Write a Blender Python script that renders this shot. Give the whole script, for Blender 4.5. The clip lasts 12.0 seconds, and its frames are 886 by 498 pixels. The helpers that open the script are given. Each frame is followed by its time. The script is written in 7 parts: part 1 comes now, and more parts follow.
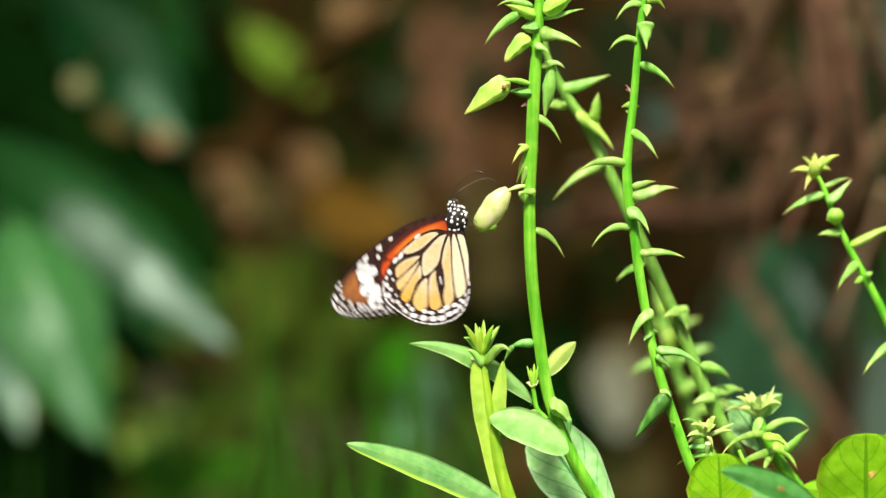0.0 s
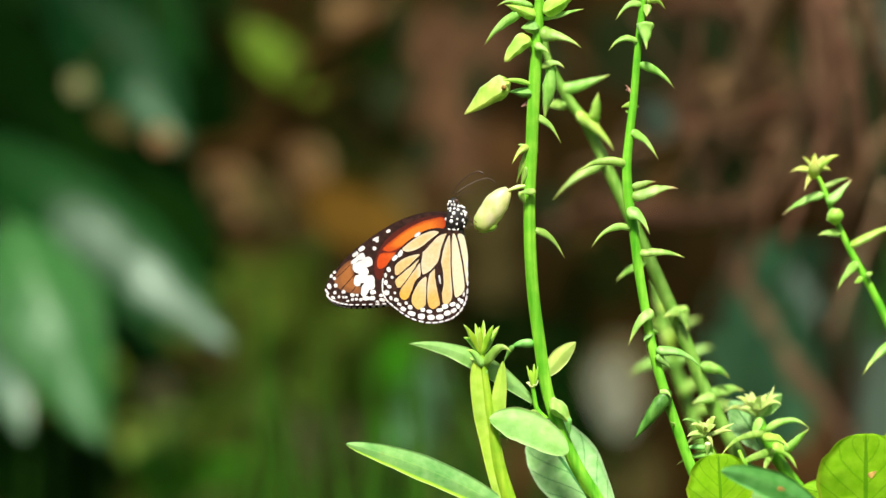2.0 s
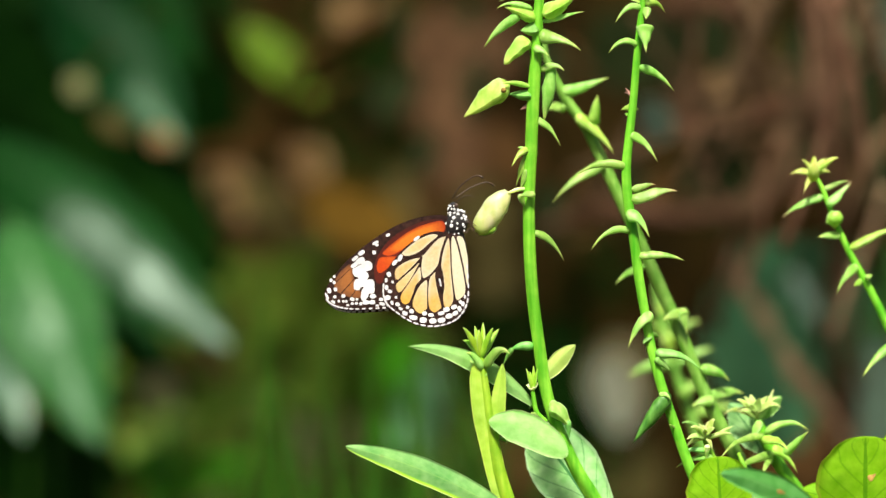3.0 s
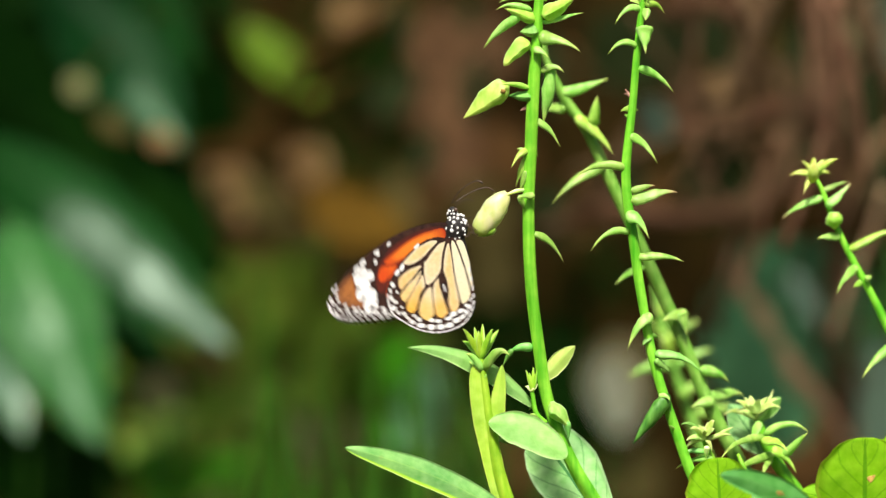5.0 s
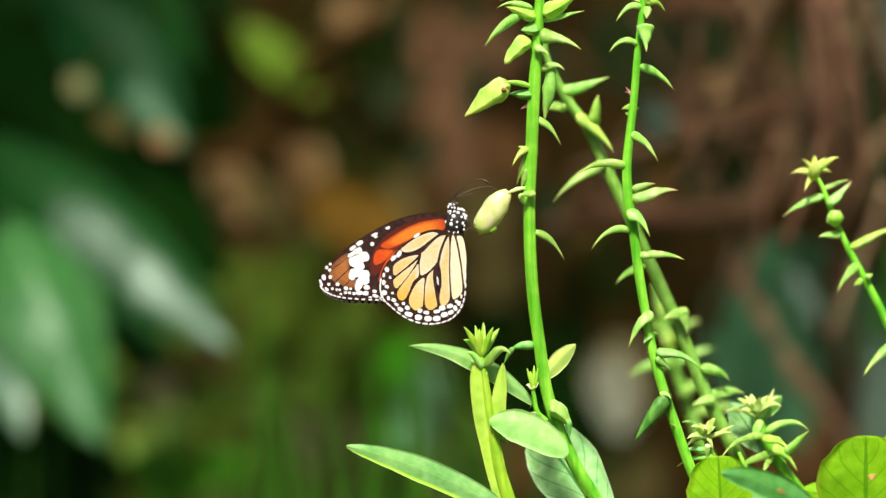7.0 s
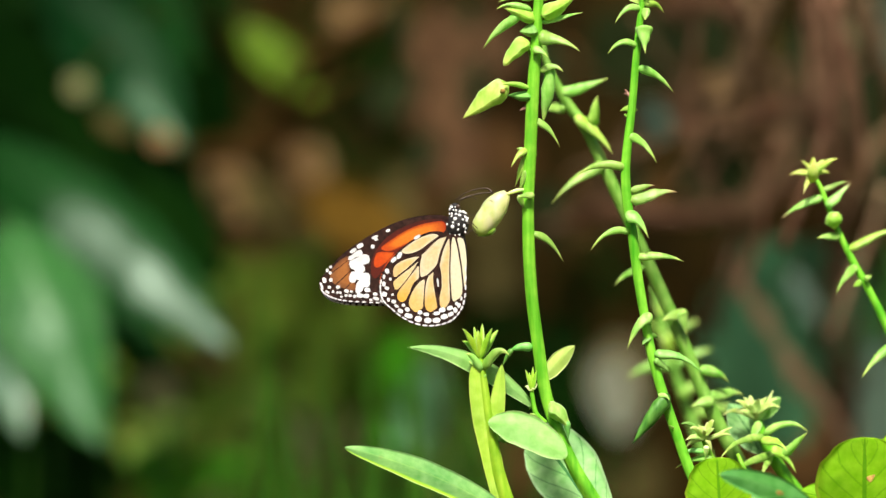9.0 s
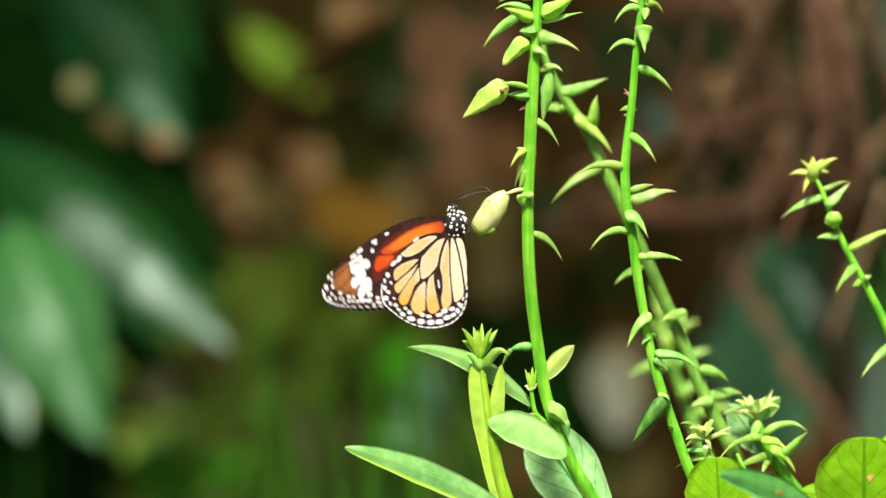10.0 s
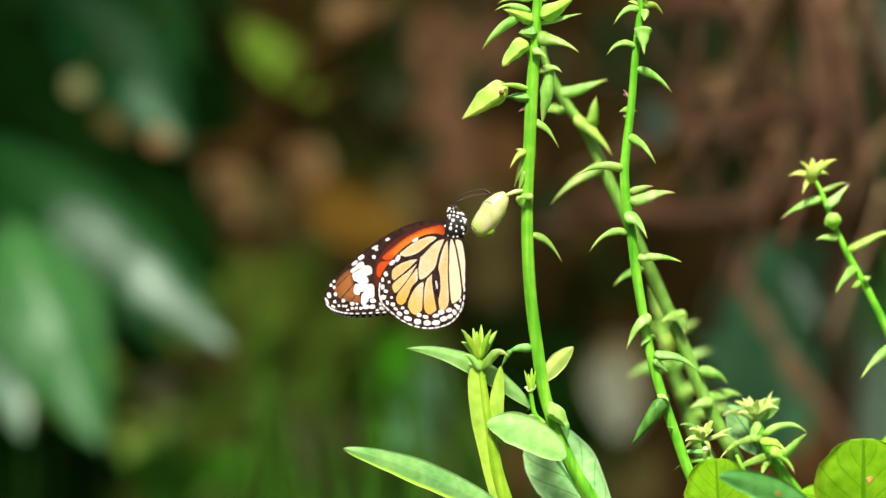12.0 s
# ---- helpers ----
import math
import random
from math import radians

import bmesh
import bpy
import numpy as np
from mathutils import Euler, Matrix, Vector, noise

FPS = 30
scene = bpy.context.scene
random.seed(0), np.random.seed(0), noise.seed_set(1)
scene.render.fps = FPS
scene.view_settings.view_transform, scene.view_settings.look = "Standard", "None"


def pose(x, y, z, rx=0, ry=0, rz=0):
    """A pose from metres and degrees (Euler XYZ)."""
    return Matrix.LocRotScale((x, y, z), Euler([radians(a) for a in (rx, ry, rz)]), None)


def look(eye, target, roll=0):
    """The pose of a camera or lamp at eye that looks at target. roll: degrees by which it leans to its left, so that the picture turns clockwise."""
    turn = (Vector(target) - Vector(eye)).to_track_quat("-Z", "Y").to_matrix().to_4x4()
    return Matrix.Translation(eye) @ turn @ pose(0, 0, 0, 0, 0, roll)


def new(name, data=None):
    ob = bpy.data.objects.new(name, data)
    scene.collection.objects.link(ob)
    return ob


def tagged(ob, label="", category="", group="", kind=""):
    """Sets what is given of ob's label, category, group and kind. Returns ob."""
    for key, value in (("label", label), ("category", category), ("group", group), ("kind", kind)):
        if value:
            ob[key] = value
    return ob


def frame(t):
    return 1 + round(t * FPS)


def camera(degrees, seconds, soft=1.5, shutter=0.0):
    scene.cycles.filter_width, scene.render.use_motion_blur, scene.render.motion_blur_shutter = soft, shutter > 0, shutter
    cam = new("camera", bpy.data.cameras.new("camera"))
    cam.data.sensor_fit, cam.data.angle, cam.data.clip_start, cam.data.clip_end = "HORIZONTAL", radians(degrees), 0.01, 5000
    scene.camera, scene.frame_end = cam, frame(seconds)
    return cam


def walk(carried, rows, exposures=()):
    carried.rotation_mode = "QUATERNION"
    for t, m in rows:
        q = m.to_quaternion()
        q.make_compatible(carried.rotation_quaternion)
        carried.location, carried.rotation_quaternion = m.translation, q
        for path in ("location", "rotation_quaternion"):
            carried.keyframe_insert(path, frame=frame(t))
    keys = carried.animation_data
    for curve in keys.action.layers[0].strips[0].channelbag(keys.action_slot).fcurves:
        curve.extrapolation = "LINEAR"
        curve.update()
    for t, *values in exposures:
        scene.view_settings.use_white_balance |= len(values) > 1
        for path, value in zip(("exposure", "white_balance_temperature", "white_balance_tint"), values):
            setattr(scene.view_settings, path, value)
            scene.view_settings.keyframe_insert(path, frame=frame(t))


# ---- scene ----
# ---- camera ----
EYE = Vector((0.0, -1.14, 0.80))      # where the lens stands; the plants stand 1.14 m in front of it
AIM = Vector((0.0, 2.0, 0.80))        # the shrubbery behind, on which the lens stays trained
cam = camera(14.0, 12.0, soft=1.5, shutter=1.0)
cam.data.dof.use_dof = True
cam.data.dof.focus_distance = 1.14
cam.data.dof.aperture_fstop = 5.6


def eye_at(right, up):
    """The lens, drifted by so many millimetres in the holder's hold."""
    eye = EYE + Vector((right / 1000, 0, up / 1000))
    return look(eye, AIM)


walk(cam, [
    (0, eye_at(-0.08, -0.67)),
    (0.5, eye_at(-0.67, -0.98)),
    (1, eye_at(0.81, 1.09)),
    (1.5, eye_at(0.39, 0.08)),
    (2, eye_at(-0.04, -0.59)),
    (2.5, eye_at(-0.00, 0.00)),
    (3, eye_at(0.19, 0.74)),
    (5, eye_at(0.39, 1.32)),
    (5.5, eye_at(0.77, 1.21)),
    (6, eye_at(0.81, 1.16)),
    (6.5, eye_at(0.77, 1.21)),
    (7, eye_at(-0.04, 0.42)),
    (9, eye_at(0.58, 1.21)),
    (9.5, eye_at(0.77, 1.32)),
    (10, eye_at(0.81, 1.05)),
    (10.5, eye_at(0.81, 1.21)),
    (11, eye_at(1.29, 2.22)),
    (11.5, eye_at(1.21, 1.79)),
    (12, eye_at(1.10, 1.71)),
])

# ---- light ----
world = bpy.data.worlds.new("sky")
scene.world = world
world.use_nodes = True
sky = world.node_tree.nodes.new("ShaderNodeTexSky")
sky.sky_type, sky.sun_disc = "NISHITA", False
sky.sun_elevation, sky.sun_rotation = radians(56), radians(187)
sky.air_density, sky.dust_density = 1.0, 4.0
back = world.node_tree.nodes["Background"]
back.inputs["Strength"].default_value = 0.06
world.node_tree.links.new(sky.outputs["Color"], back.inputs["Color"])
sun_data = bpy.data.lights.new("sun", "SUN")
sun_data.energy, sun_data.angle, sun_data.color = 4.8, radians(10), (1.0, 0.95, 0.84)
sun = new("sun", sun_data)
sun.matrix_world = look((-0.2, -1.72, 3.4), (0, 0, 0.8))
scene.view_settings.exposure = 0.82


# ---- materials ----
def shader(name):
    m = bpy.data.materials.new(name)
    m.use_nodes = True
    tree = m.node_tree
    return m, tree, tree.nodes["Principled BSDF"]


def noise_ramp(tree, scale, stops, detail=4.0, stretch=(1, 1, 1), coords="Object"):
    """A colour ramp over noise; scale in features a metre. stops: (position, colour)."""
    n, l = tree.nodes, tree.links
    tc, mp = n.new("ShaderNodeTexCoord"), n.new("ShaderNodeMapping")
    mp.inputs["Scale"].default_value = stretch
    tex, ramp = n.new("ShaderNodeTexNoise"), n.new("ShaderNodeValToRGB")
    tex.inputs["Scale"].default_value, tex.inputs["Detail"].default_value = scale, detail
    l.new(tc.outputs[coords], mp.inputs["Vector"])
    l.new(mp.outputs["Vector"], tex.inputs["Vector"])
    l.new(tex.outputs["Fac"], ramp.inputs["Fac"])
    els = ramp.color_ramp.elements
    while len(els) < len(stops):
        els.new(0.5)
    for e, (p, c) in zip(els, stops):
        e.position, e.color = p, (*c, 1)
    return ramp, tex


def mix(tree, a, b, fac, mode="MIX"):
    node = tree.nodes.new("ShaderNodeMix")
    node.data_type, node.blend_type = "RGBA", mode
    for value, sock in ((fac, node.inputs["Factor"]), (a, node.inputs["A"]), (b, node.inputs["B"])):
        if isinstance(value, bpy.types.NodeSocket):
            tree.links.new(value, sock)
        else:
            sock.default_value = value if isinstance(value, float) else (*value, 1)
    return node.outputs["Result"]


def math_node(tree, op, a, b=0.0):
    node = tree.nodes.new("ShaderNodeMath")
    node.operation = op
    for value, sock in ((a, node.inputs[0]), (b, node.inputs[1])):
        if isinstance(value, bpy.types.NodeSocket):
            tree.links.new(value, sock)
        else:
            sock.default_value = value
    return node.outputs[0]


def bump(tree, bsdf, height, strength, distance):
    b = tree.nodes.new("ShaderNodeBump")
    b.inputs["Strength"].default_value, b.inputs["Distance"].default_value = strength, distance
    tree.links.new(height, b.inputs["Height"])
    tree.links.new(b.outputs["Normal"], bsdf.inputs["Normal"])
    return b


def translucent(tree, bsdf, colour, share):
    """Light that shines through a thin leaf or wing."""
    tr, add = tree.nodes.new("ShaderNodeBsdfTranslucent"), tree.nodes.new("ShaderNodeMixShader")
    tree.links.new(colour, tr.inputs["Color"])
    add.inputs["Fac"].default_value = share
    tree.links.new(bsdf.outputs[0], add.inputs[1])
    tree.links.new(tr.outputs[0], add.inputs[2])
    tree.links.new(add.outputs[0], tree.nodes["Material Output"].inputs["Surface"])


def plant_mat(name, dark, light, tip=None, through_light=0.25, rough=0.45, stretch=(1, 1, 0.25), grain=420, gloss=0.4):
    """Fresh plant skin: two greens in a fine grain, large soft patches, single pieces a little apart in tone."""
    m, tree, b = shader(name)
    ramp, tex = noise_ramp(tree, grain, [(0.3, dark), (0.7, light)], 5, stretch)
    patch, _ = noise_ramp(tree, 60, [(0.35, (0.75, 0.8, 0.7)), (0.7, (1.15, 1.1, 1.0))], 3)
    col = mix(tree, ramp.outputs["Color"], patch.outputs["Color"], 0.6, "MULTIPLY")
    blot, _ = noise_ramp(tree, 230, [(0.38, (0.62, 0.82, 0.5)), (0.62, (1.12, 1.06, 1.15))], 3)
    col = mix(tree, col, blot.outputs["Color"], 0.6, "MULTIPLY")
    info = tree.nodes.new("ShaderNodeObjectInfo")
    own = tree.nodes.new("ShaderNodeHueSaturation")
    tree.links.new(math_node(tree, "ADD", math_node(tree, "MULTIPLY", info.outputs["Random"], 0.03), 0.49), own.inputs["Hue"])
    tree.links.new(math_node(tree, "ADD", math_node(tree, "MULTIPLY", info.outputs["Random"], 0.35), 0.85), own.inputs["Value"])
    tree.links.new(col, own.inputs["Color"])
    col = own.outputs["Color"]
    if tip:
        uv = tree.nodes.new("ShaderNodeTexCoord")
        sep = tree.nodes.new("ShaderNodeSeparateXYZ")
        tree.links.new(uv.outputs["UV"], sep.inputs[0])
        fade = tree.nodes.new("ShaderNodeMapRange")
        fade.inputs["From Min"].default_value, fade.inputs["From Max"].default_value = 0.72, 1.05
        tree.links.new(sep.outputs["X"], fade.inputs["Value"])
        col = mix(tree, col, tip, fade.outputs["Result"])
    if tip:                                                  # pale rims
        twice = math_node(tree, "FRACT", math_node(tree, "MULTIPLY", sep.outputs["Y"], 2.0))
        edge = math_node(tree, "POWER", math_node(tree, "MULTIPLY", math_node(tree, "ABSOLUTE", math_node(tree, "SUBTRACT", twice, 0.5)), 2.0), 6.0)
        col = mix(tree, col, (0.74, 0.88, 0.52), math_node(tree, "MULTIPLY", edge, 0.6))
    tree.links.new(col, b.inputs["Base Color"])
    b.inputs["Roughness"].default_value = rough
    b.inputs["Specular IOR Level"].default_value = gloss
    bump(tree, b, tex.outputs["Fac"], 0.3, 0.0006)
    translucent(tree, b, col, through_light)
    return m


def blade_mat(name, dark, light, vein, through_light=0.3, rough=0.4, pairs=9.0, spots=0.0, gloss=0.5, painted_sheen=None, streak=None, ribbed=0.55, margin=None):
    """A leaf blade: midrib and side veins by the blade's own length and breadth, mottled green between them."""
    m, tree, b = shader(name)
    ramp, tex = noise_ramp(tree, 260, [(0.3, dark), (0.7, light)], 5)
    uv, sep = tree.nodes.new("ShaderNodeTexCoord"), tree.nodes.new("ShaderNodeSeparateXYZ")
    tree.links.new(uv.outputs["UV"], sep.inputs[0])
    off = math_node(tree, "ABSOLUTE", math_node(tree, "SUBTRACT", sep.outputs["Y"], 0.5))
    rib = math_node(tree, "LESS_THAN", off, 0.022)
    run = math_node(tree, "SUBTRACT", math_node(tree, "MULTIPLY", sep.outputs["X"], pairs), math_node(tree, "MULTIPLY", off, 4.5))
    saw = math_node(tree, "ABSOLUTE", math_node(tree, "SUBTRACT", math_node(tree, "FRACT", run), 0.5))
    side = math_node(tree, "LESS_THAN", saw, 0.055)
    veins = math_node(tree, "MAXIMUM", rib, math_node(tree, "MULTIPLY", side, 0.5))
    col = mix(tree, ramp.outputs["Color"], vein, math_node(tree, "MULTIPLY", veins, ribbed))
    patch, _ = noise_ramp(tree, 75, [(0.3, (0.68, 0.78, 0.72)), (0.7, (1.18, 1.1, 0.95))], 4)
    col = mix(tree, col, patch.outputs["Color"], 0.75, "MULTIPLY")
    if margin:                                               # one margin rolled over, showing the brighter underside
        lip = tree.nodes.new("ShaderNodeMapRange")
        lip.inputs["From Min"].default_value, lip.inputs["From Max"].default_value = 0.84, 0.92
        tree.links.new(sep.outputs["Y"], lip.inputs["Value"])
        col = mix(tree, col, margin, lip.outputs["Result"])
    if painted_sheen:                                                # sky sheen painted into the colour in loose streaks, thickest along one line of the blade
        sheen_patch, _ = noise_ramp(tree, 26, [(0.40, (0, 0, 0)), (0.62, (1, 1, 1))], 3, (1, 1, 0.7))
        thick = sheen_patch.outputs["Color"]
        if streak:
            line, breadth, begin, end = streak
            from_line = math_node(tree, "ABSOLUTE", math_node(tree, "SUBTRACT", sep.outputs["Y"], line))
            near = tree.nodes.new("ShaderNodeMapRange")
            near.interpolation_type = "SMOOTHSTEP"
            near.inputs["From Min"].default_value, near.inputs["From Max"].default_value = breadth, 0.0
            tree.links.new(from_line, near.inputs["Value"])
            loose = math_node(tree, "ADD", math_node(tree, "MULTIPLY", sheen_patch.outputs["Color"], 0.8), 0.2)
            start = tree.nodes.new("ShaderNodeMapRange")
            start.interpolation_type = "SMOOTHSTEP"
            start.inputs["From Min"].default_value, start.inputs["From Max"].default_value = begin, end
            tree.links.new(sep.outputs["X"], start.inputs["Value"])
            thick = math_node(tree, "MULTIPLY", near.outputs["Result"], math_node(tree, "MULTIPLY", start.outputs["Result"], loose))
        col = mix(tree, col, painted_sheen, thick)
    if spots:
        rust, _ = noise_ramp(tree, 90, [(0.68, (0, 0, 0)), (0.73, (1, 1, 1))], 2)
        col = mix(tree, col, (0.42, 0.28, 0.09), math_node(tree, "MULTIPLY", rust.outputs["Color"], spots))
    col = mix(tree, col, tuple(min(0.8, c * 1.5 + 0.03) for c in light), math_node(tree, "MULTIPLY", math_node(tree, "GREATER_THAN", off, 0.465), 0.4))
    tree.links.new(col, b.inputs["Base Color"])
    b.inputs["Roughness"].default_value = rough
    b.inputs["Specular IOR Level"].default_value = gloss
    bump(tree, b, math_node(tree, "SUBTRACT", tex.outputs["Fac"], math_node(tree, "MULTIPLY", veins, 0.6)), 0.35, 0.0008)
    translucent(tree, b, col, through_light)
    return m


def plain_mat(name, dark, light, scale, rough=0.6, stretch=(1, 1, 1), relief=0.3, depth=0.0005, through_light=0.0, gloss=0.4):
    m, tree, b = shader(name)
    ramp, tex = noise_ramp(tree, scale, [(0.32, dark), (0.68, light)], 6, stretch)
    wear, _ = noise_ramp(tree, scale / 7, [(0.3, (0.7, 0.7, 0.7)), (0.7, (1.1, 1.1, 1.1))], 3)
    col = mix(tree, ramp.outputs["Color"], wear.outputs["Color"], 0.8, "MULTIPLY")
    tree.links.new(col, b.inputs["Base Color"])
    b.inputs["Roughness"].default_value = rough
    b.inputs["Specular IOR Level"].default_value = gloss
    bump(tree, b, tex.outputs["Fac"], relief, depth)
    if through_light:
        translucent(tree, b, col, through_light)
    return m


STEM = plant_mat("stem_green", (0.11, 0.36, 0.014), (0.34, 0.67, 0.055), None, 0.12, 0.4, (1, 1, 0.03), 420, gloss=0.25)
STEM_BACK = plant_mat("stem_dull_green", (0.15, 0.36, 0.035), (0.32, 0.56, 0.11), None, 0.15, 0.45, (1, 1, 0.06), 500)
BRACT = plant_mat("bract_green", (0.30, 0.58, 0.08), (0.56, 0.80, 0.22), (0.72, 0.78, 0.20), 0.4, 0.42, gloss=0.35)
BRACT_TIPPED = plant_mat("bract_pink_tipped", (0.34, 0.60, 0.10), (0.56, 0.80, 0.25), (0.60, 0.30, 0.20), 0.42, 0.42)
BUD = plant_mat("bud_yellow_green", (0.40, 0.64, 0.06), (0.62, 0.83, 0.18), (0.74, 0.82, 0.20), 0.4, 0.42, gloss=0.35)
PALE = plant_mat("bud_pale_yellow", (0.88, 0.90, 0.34), (0.97, 0.97, 0.60), (0.60, 0.76, 0.16), 0.35, 0.4)
GREY_BUD = plant_mat("bud_grey_green", (0.15, 0.40, 0.06), (0.32, 0.60, 0.15), None, 0.2, 0.45)
DARK_BUD = plant_mat("bud_dark_green", (0.028, 0.12, 0.010), (0.15, 0.34, 0.06), None, 0.15, 0.35)
STAR = plant_mat("young_tip_yellow", (0.60, 0.74, 0.10), (0.82, 0.90, 0.28), (0.62, 0.48, 0.16), 0.4, 0.4)
TUFT = plant_mat("young_tip_pale", (0.54, 0.66, 0.15), (0.77, 0.86, 0.35), (0.74, 0.78, 0.34), 0.38, 0.4)
GREY_DEAD = plain_mat("dead_leaf_grey", (0.26, 0.22, 0.098), (0.46, 0.41, 0.21), 60, 0.75, (1, 1, 1), 0.4, 0.002, 0.2, gloss=0.05)
YOUNG = plant_mat("young_tip_green", (0.30, 0.56, 0.02), (0.50, 0.76, 0.07), (0.55, 0.78, 0.14), 0.35, 0.4)
STRAP = blade_mat("strap_yellow_green", (0.36, 0.62, 0.05), (0.52, 0.76, 0.12), (0.44, 0.70, 0.06), 0.25, 0.5, 3, gloss=0.2)
STEM_YOUNG = plant_mat("young_stem_green", (0.24, 0.54, 0.010), (0.44, 0.74, 0.055), None, 0.15, 0.42, (1, 1, 0.03), 420)
WITHERED = plain_mat("withered_brown", (0.16, 0.07, 0.05), (0.36, 0.20, 0.14), 700, 0.8)
RUST = plain_mat("rust_spot", (0.24, 0.13, 0.02), (0.44, 0.28, 0.06), 700, 0.8)
LEAF = blade_mat("leaf_fresh_green", (0.16, 0.46, 0.10), (0.34, 0.64, 0.22), (0.36, 0.66, 0.18), 0.35, 0.45, spots=0.3, gloss=0.3, margin=(0.40, 0.72, 0.03))
LEAF_LIGHT = blade_mat("leaf_pale_green", (0.26, 0.58, 0.13), (0.44, 0.74, 0.25), (0.34, 0.68, 0.17), 0.35, 0.5, 7, gloss=0.25)
LEAF_YOUNG = blade_mat("leaf_pale_yellow_green", (0.56, 0.78, 0.18), (0.72, 0.88, 0.32), (0.50, 0.74, 0.16), 0.5, 0.45, 6, gloss=0.3)
LEAF_BLUE = blade_mat("leaf_blue_green", (0.20, 0.48, 0.15), (0.38, 0.66, 0.29), (0.04, 0.19, 0.05), 0.3, 0.55, 5, gloss=0.12, ribbed=0.95)
LEAF_SUN = blade_mat("leaf_vivid_green", (0.30, 0.68, 0.008), (0.46, 0.83, 0.03), (0.15, 0.46, 0.01), 0.5, 0.5, 6, 0.3, gloss=0.2, ribbed=0.8)
LEAF_SPOT = blade_mat("leaf_grey_green_spotted", (0.07, 0.31, 0.05), (0.15, 0.45, 0.11), (0.16, 0.40, 0.12), 0.25, 0.5, 7, 0.6, gloss=0.25)
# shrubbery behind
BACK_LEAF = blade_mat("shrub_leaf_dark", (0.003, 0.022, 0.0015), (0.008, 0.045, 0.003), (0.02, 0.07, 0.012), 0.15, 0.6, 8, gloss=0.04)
# next: near-black brownish green for filler leaves that stand in for shaded gaps
BACK_LEAF_GAP_SHADE = blade_mat("shrub_leaf_gap_shade", (0.008, 0.013, 0.003), (0.024, 0.034, 0.009), (0.03, 0.05, 0.015), 0.15, 0.6, 8, gloss=0.04)
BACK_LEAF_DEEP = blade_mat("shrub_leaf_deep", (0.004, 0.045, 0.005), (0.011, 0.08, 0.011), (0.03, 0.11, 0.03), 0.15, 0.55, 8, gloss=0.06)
BACK_LEAF_MID = blade_mat("shrub_leaf_mid", (0.02, 0.12, 0.0084), (0.05, 0.20, 0.021), (0.08, 0.21, 0.05), 0.25, 0.38, 8, gloss=0.12)
BACK_LEAF_SHEEN = blade_mat("shrub_leaf_grey_painted_sheen", (0.04, 0.15, 0.05), (0.10, 0.25, 0.11), (0.20, 0.34, 0.22), 0.15, 0.35, 8, painted_sheen=(0.18, 0.33, 0.20))
BACK_LEAF_OLIVE = blade_mat("shrub_leaf_olive", (0.15, 0.27, 0.022), (0.29, 0.45, 0.06), (0.09, 0.15, 0.03), 0.25, 0.45, 8, gloss=0.2)
BACK_LEAF_VIVID = blade_mat("shrub_leaf_vivid", (0.05, 0.32, 0.005), (0.10, 0.48, 0.015), (0.09, 0.3, 0.02), 0.3, 0.4, 8, gloss=0.12)
BACK_LEAF_LIT = blade_mat("shrub_leaf_light", (0.085, 0.185, 0.004), (0.16, 0.28, 0.01), (0.15, 0.3, 0.04), 0.3, 0.4, 8, gloss=0.12)
BACK_LEAF_TEAL = blade_mat("shrub_leaf_teal", (0.055, 0.19, 0.09), (0.125, 0.32, 0.16), (0.06, 0.13, 0.09), 0.1, 0.4, 8, gloss=0.12)
BACK_LEAF_GREY = blade_mat("shrub_leaf_grey", (0.10, 0.18, 0.13), (0.20, 0.30, 0.23), (0.2, 0.28, 0.24), 0.1, 0.35, 8)
BACK_LEAF_PALE = blade_mat("shrub_leaf_painted_sheen", (0.016, 0.12, 0.018), (0.05, 0.22, 0.045), (0.22, 0.44, 0.20), 0.15, 0.4, 8, gloss=0.2, painted_sheen=(0.28, 0.52, 0.29), streak=(0.40, 0.32, 0.2, 0.55), ribbed=0.9)
BACK_LEAF_STREAK = blade_mat("shrub_leaf_painted_streak", (0.003, 0.036, 0.004), (0.011, 0.085, 0.012), (0.03, 0.12, 0.03), 0.15, 0.5, 8, gloss=0.06, painted_sheen=(0.50, 0.68, 0.53), streak=(0.46, 0.36, 0.34, 0.62))
BACK_LEAF_TOP = blade_mat("shrub_leaf_teal_painted_streak", (0.003, 0.040, 0.007), (0.008, 0.068, 0.014), (0.014, 0.07, 0.02), 0.15, 0.4, 8, gloss=0.04, painted_sheen=(0.27, 0.47, 0.29), streak=(0.44, 0.30, 0.60, 0.82))
GRASS = plant_mat("grass_green", (0.042, 0.15, 0.010), (0.10, 0.27, 0.025), None, 0.3, 0.5)
GRASS_DARK = plant_mat("grass_dark_green", (0.035, 0.10, 0.006), (0.085, 0.20, 0.016), None, 0.3, 0.6, gloss=0.1)
DRY_OLIVE = plain_mat("dry_leaf_olive", (0.08, 0.065, 0.02), (0.19, 0.155, 0.05), 60, 0.75, (1, 1, 1), 0.4, 0.002, 0.2, gloss=0.05)
TWIG_DARK = plain_mat("liana_dark_brown", (0.05, 0.025, 0.006), (0.14, 0.075, 0.02), 90, 0.85, (1, 1, 0.15), 0.5, 0.002, gloss=0.05)
TWIG_RED = plain_mat("liana_red_brown", (0.18, 0.088, 0.052), (0.38, 0.205, 0.12), 90, 0.85, (1, 1, 0.15), 0.5, 0.002, gloss=0.05)
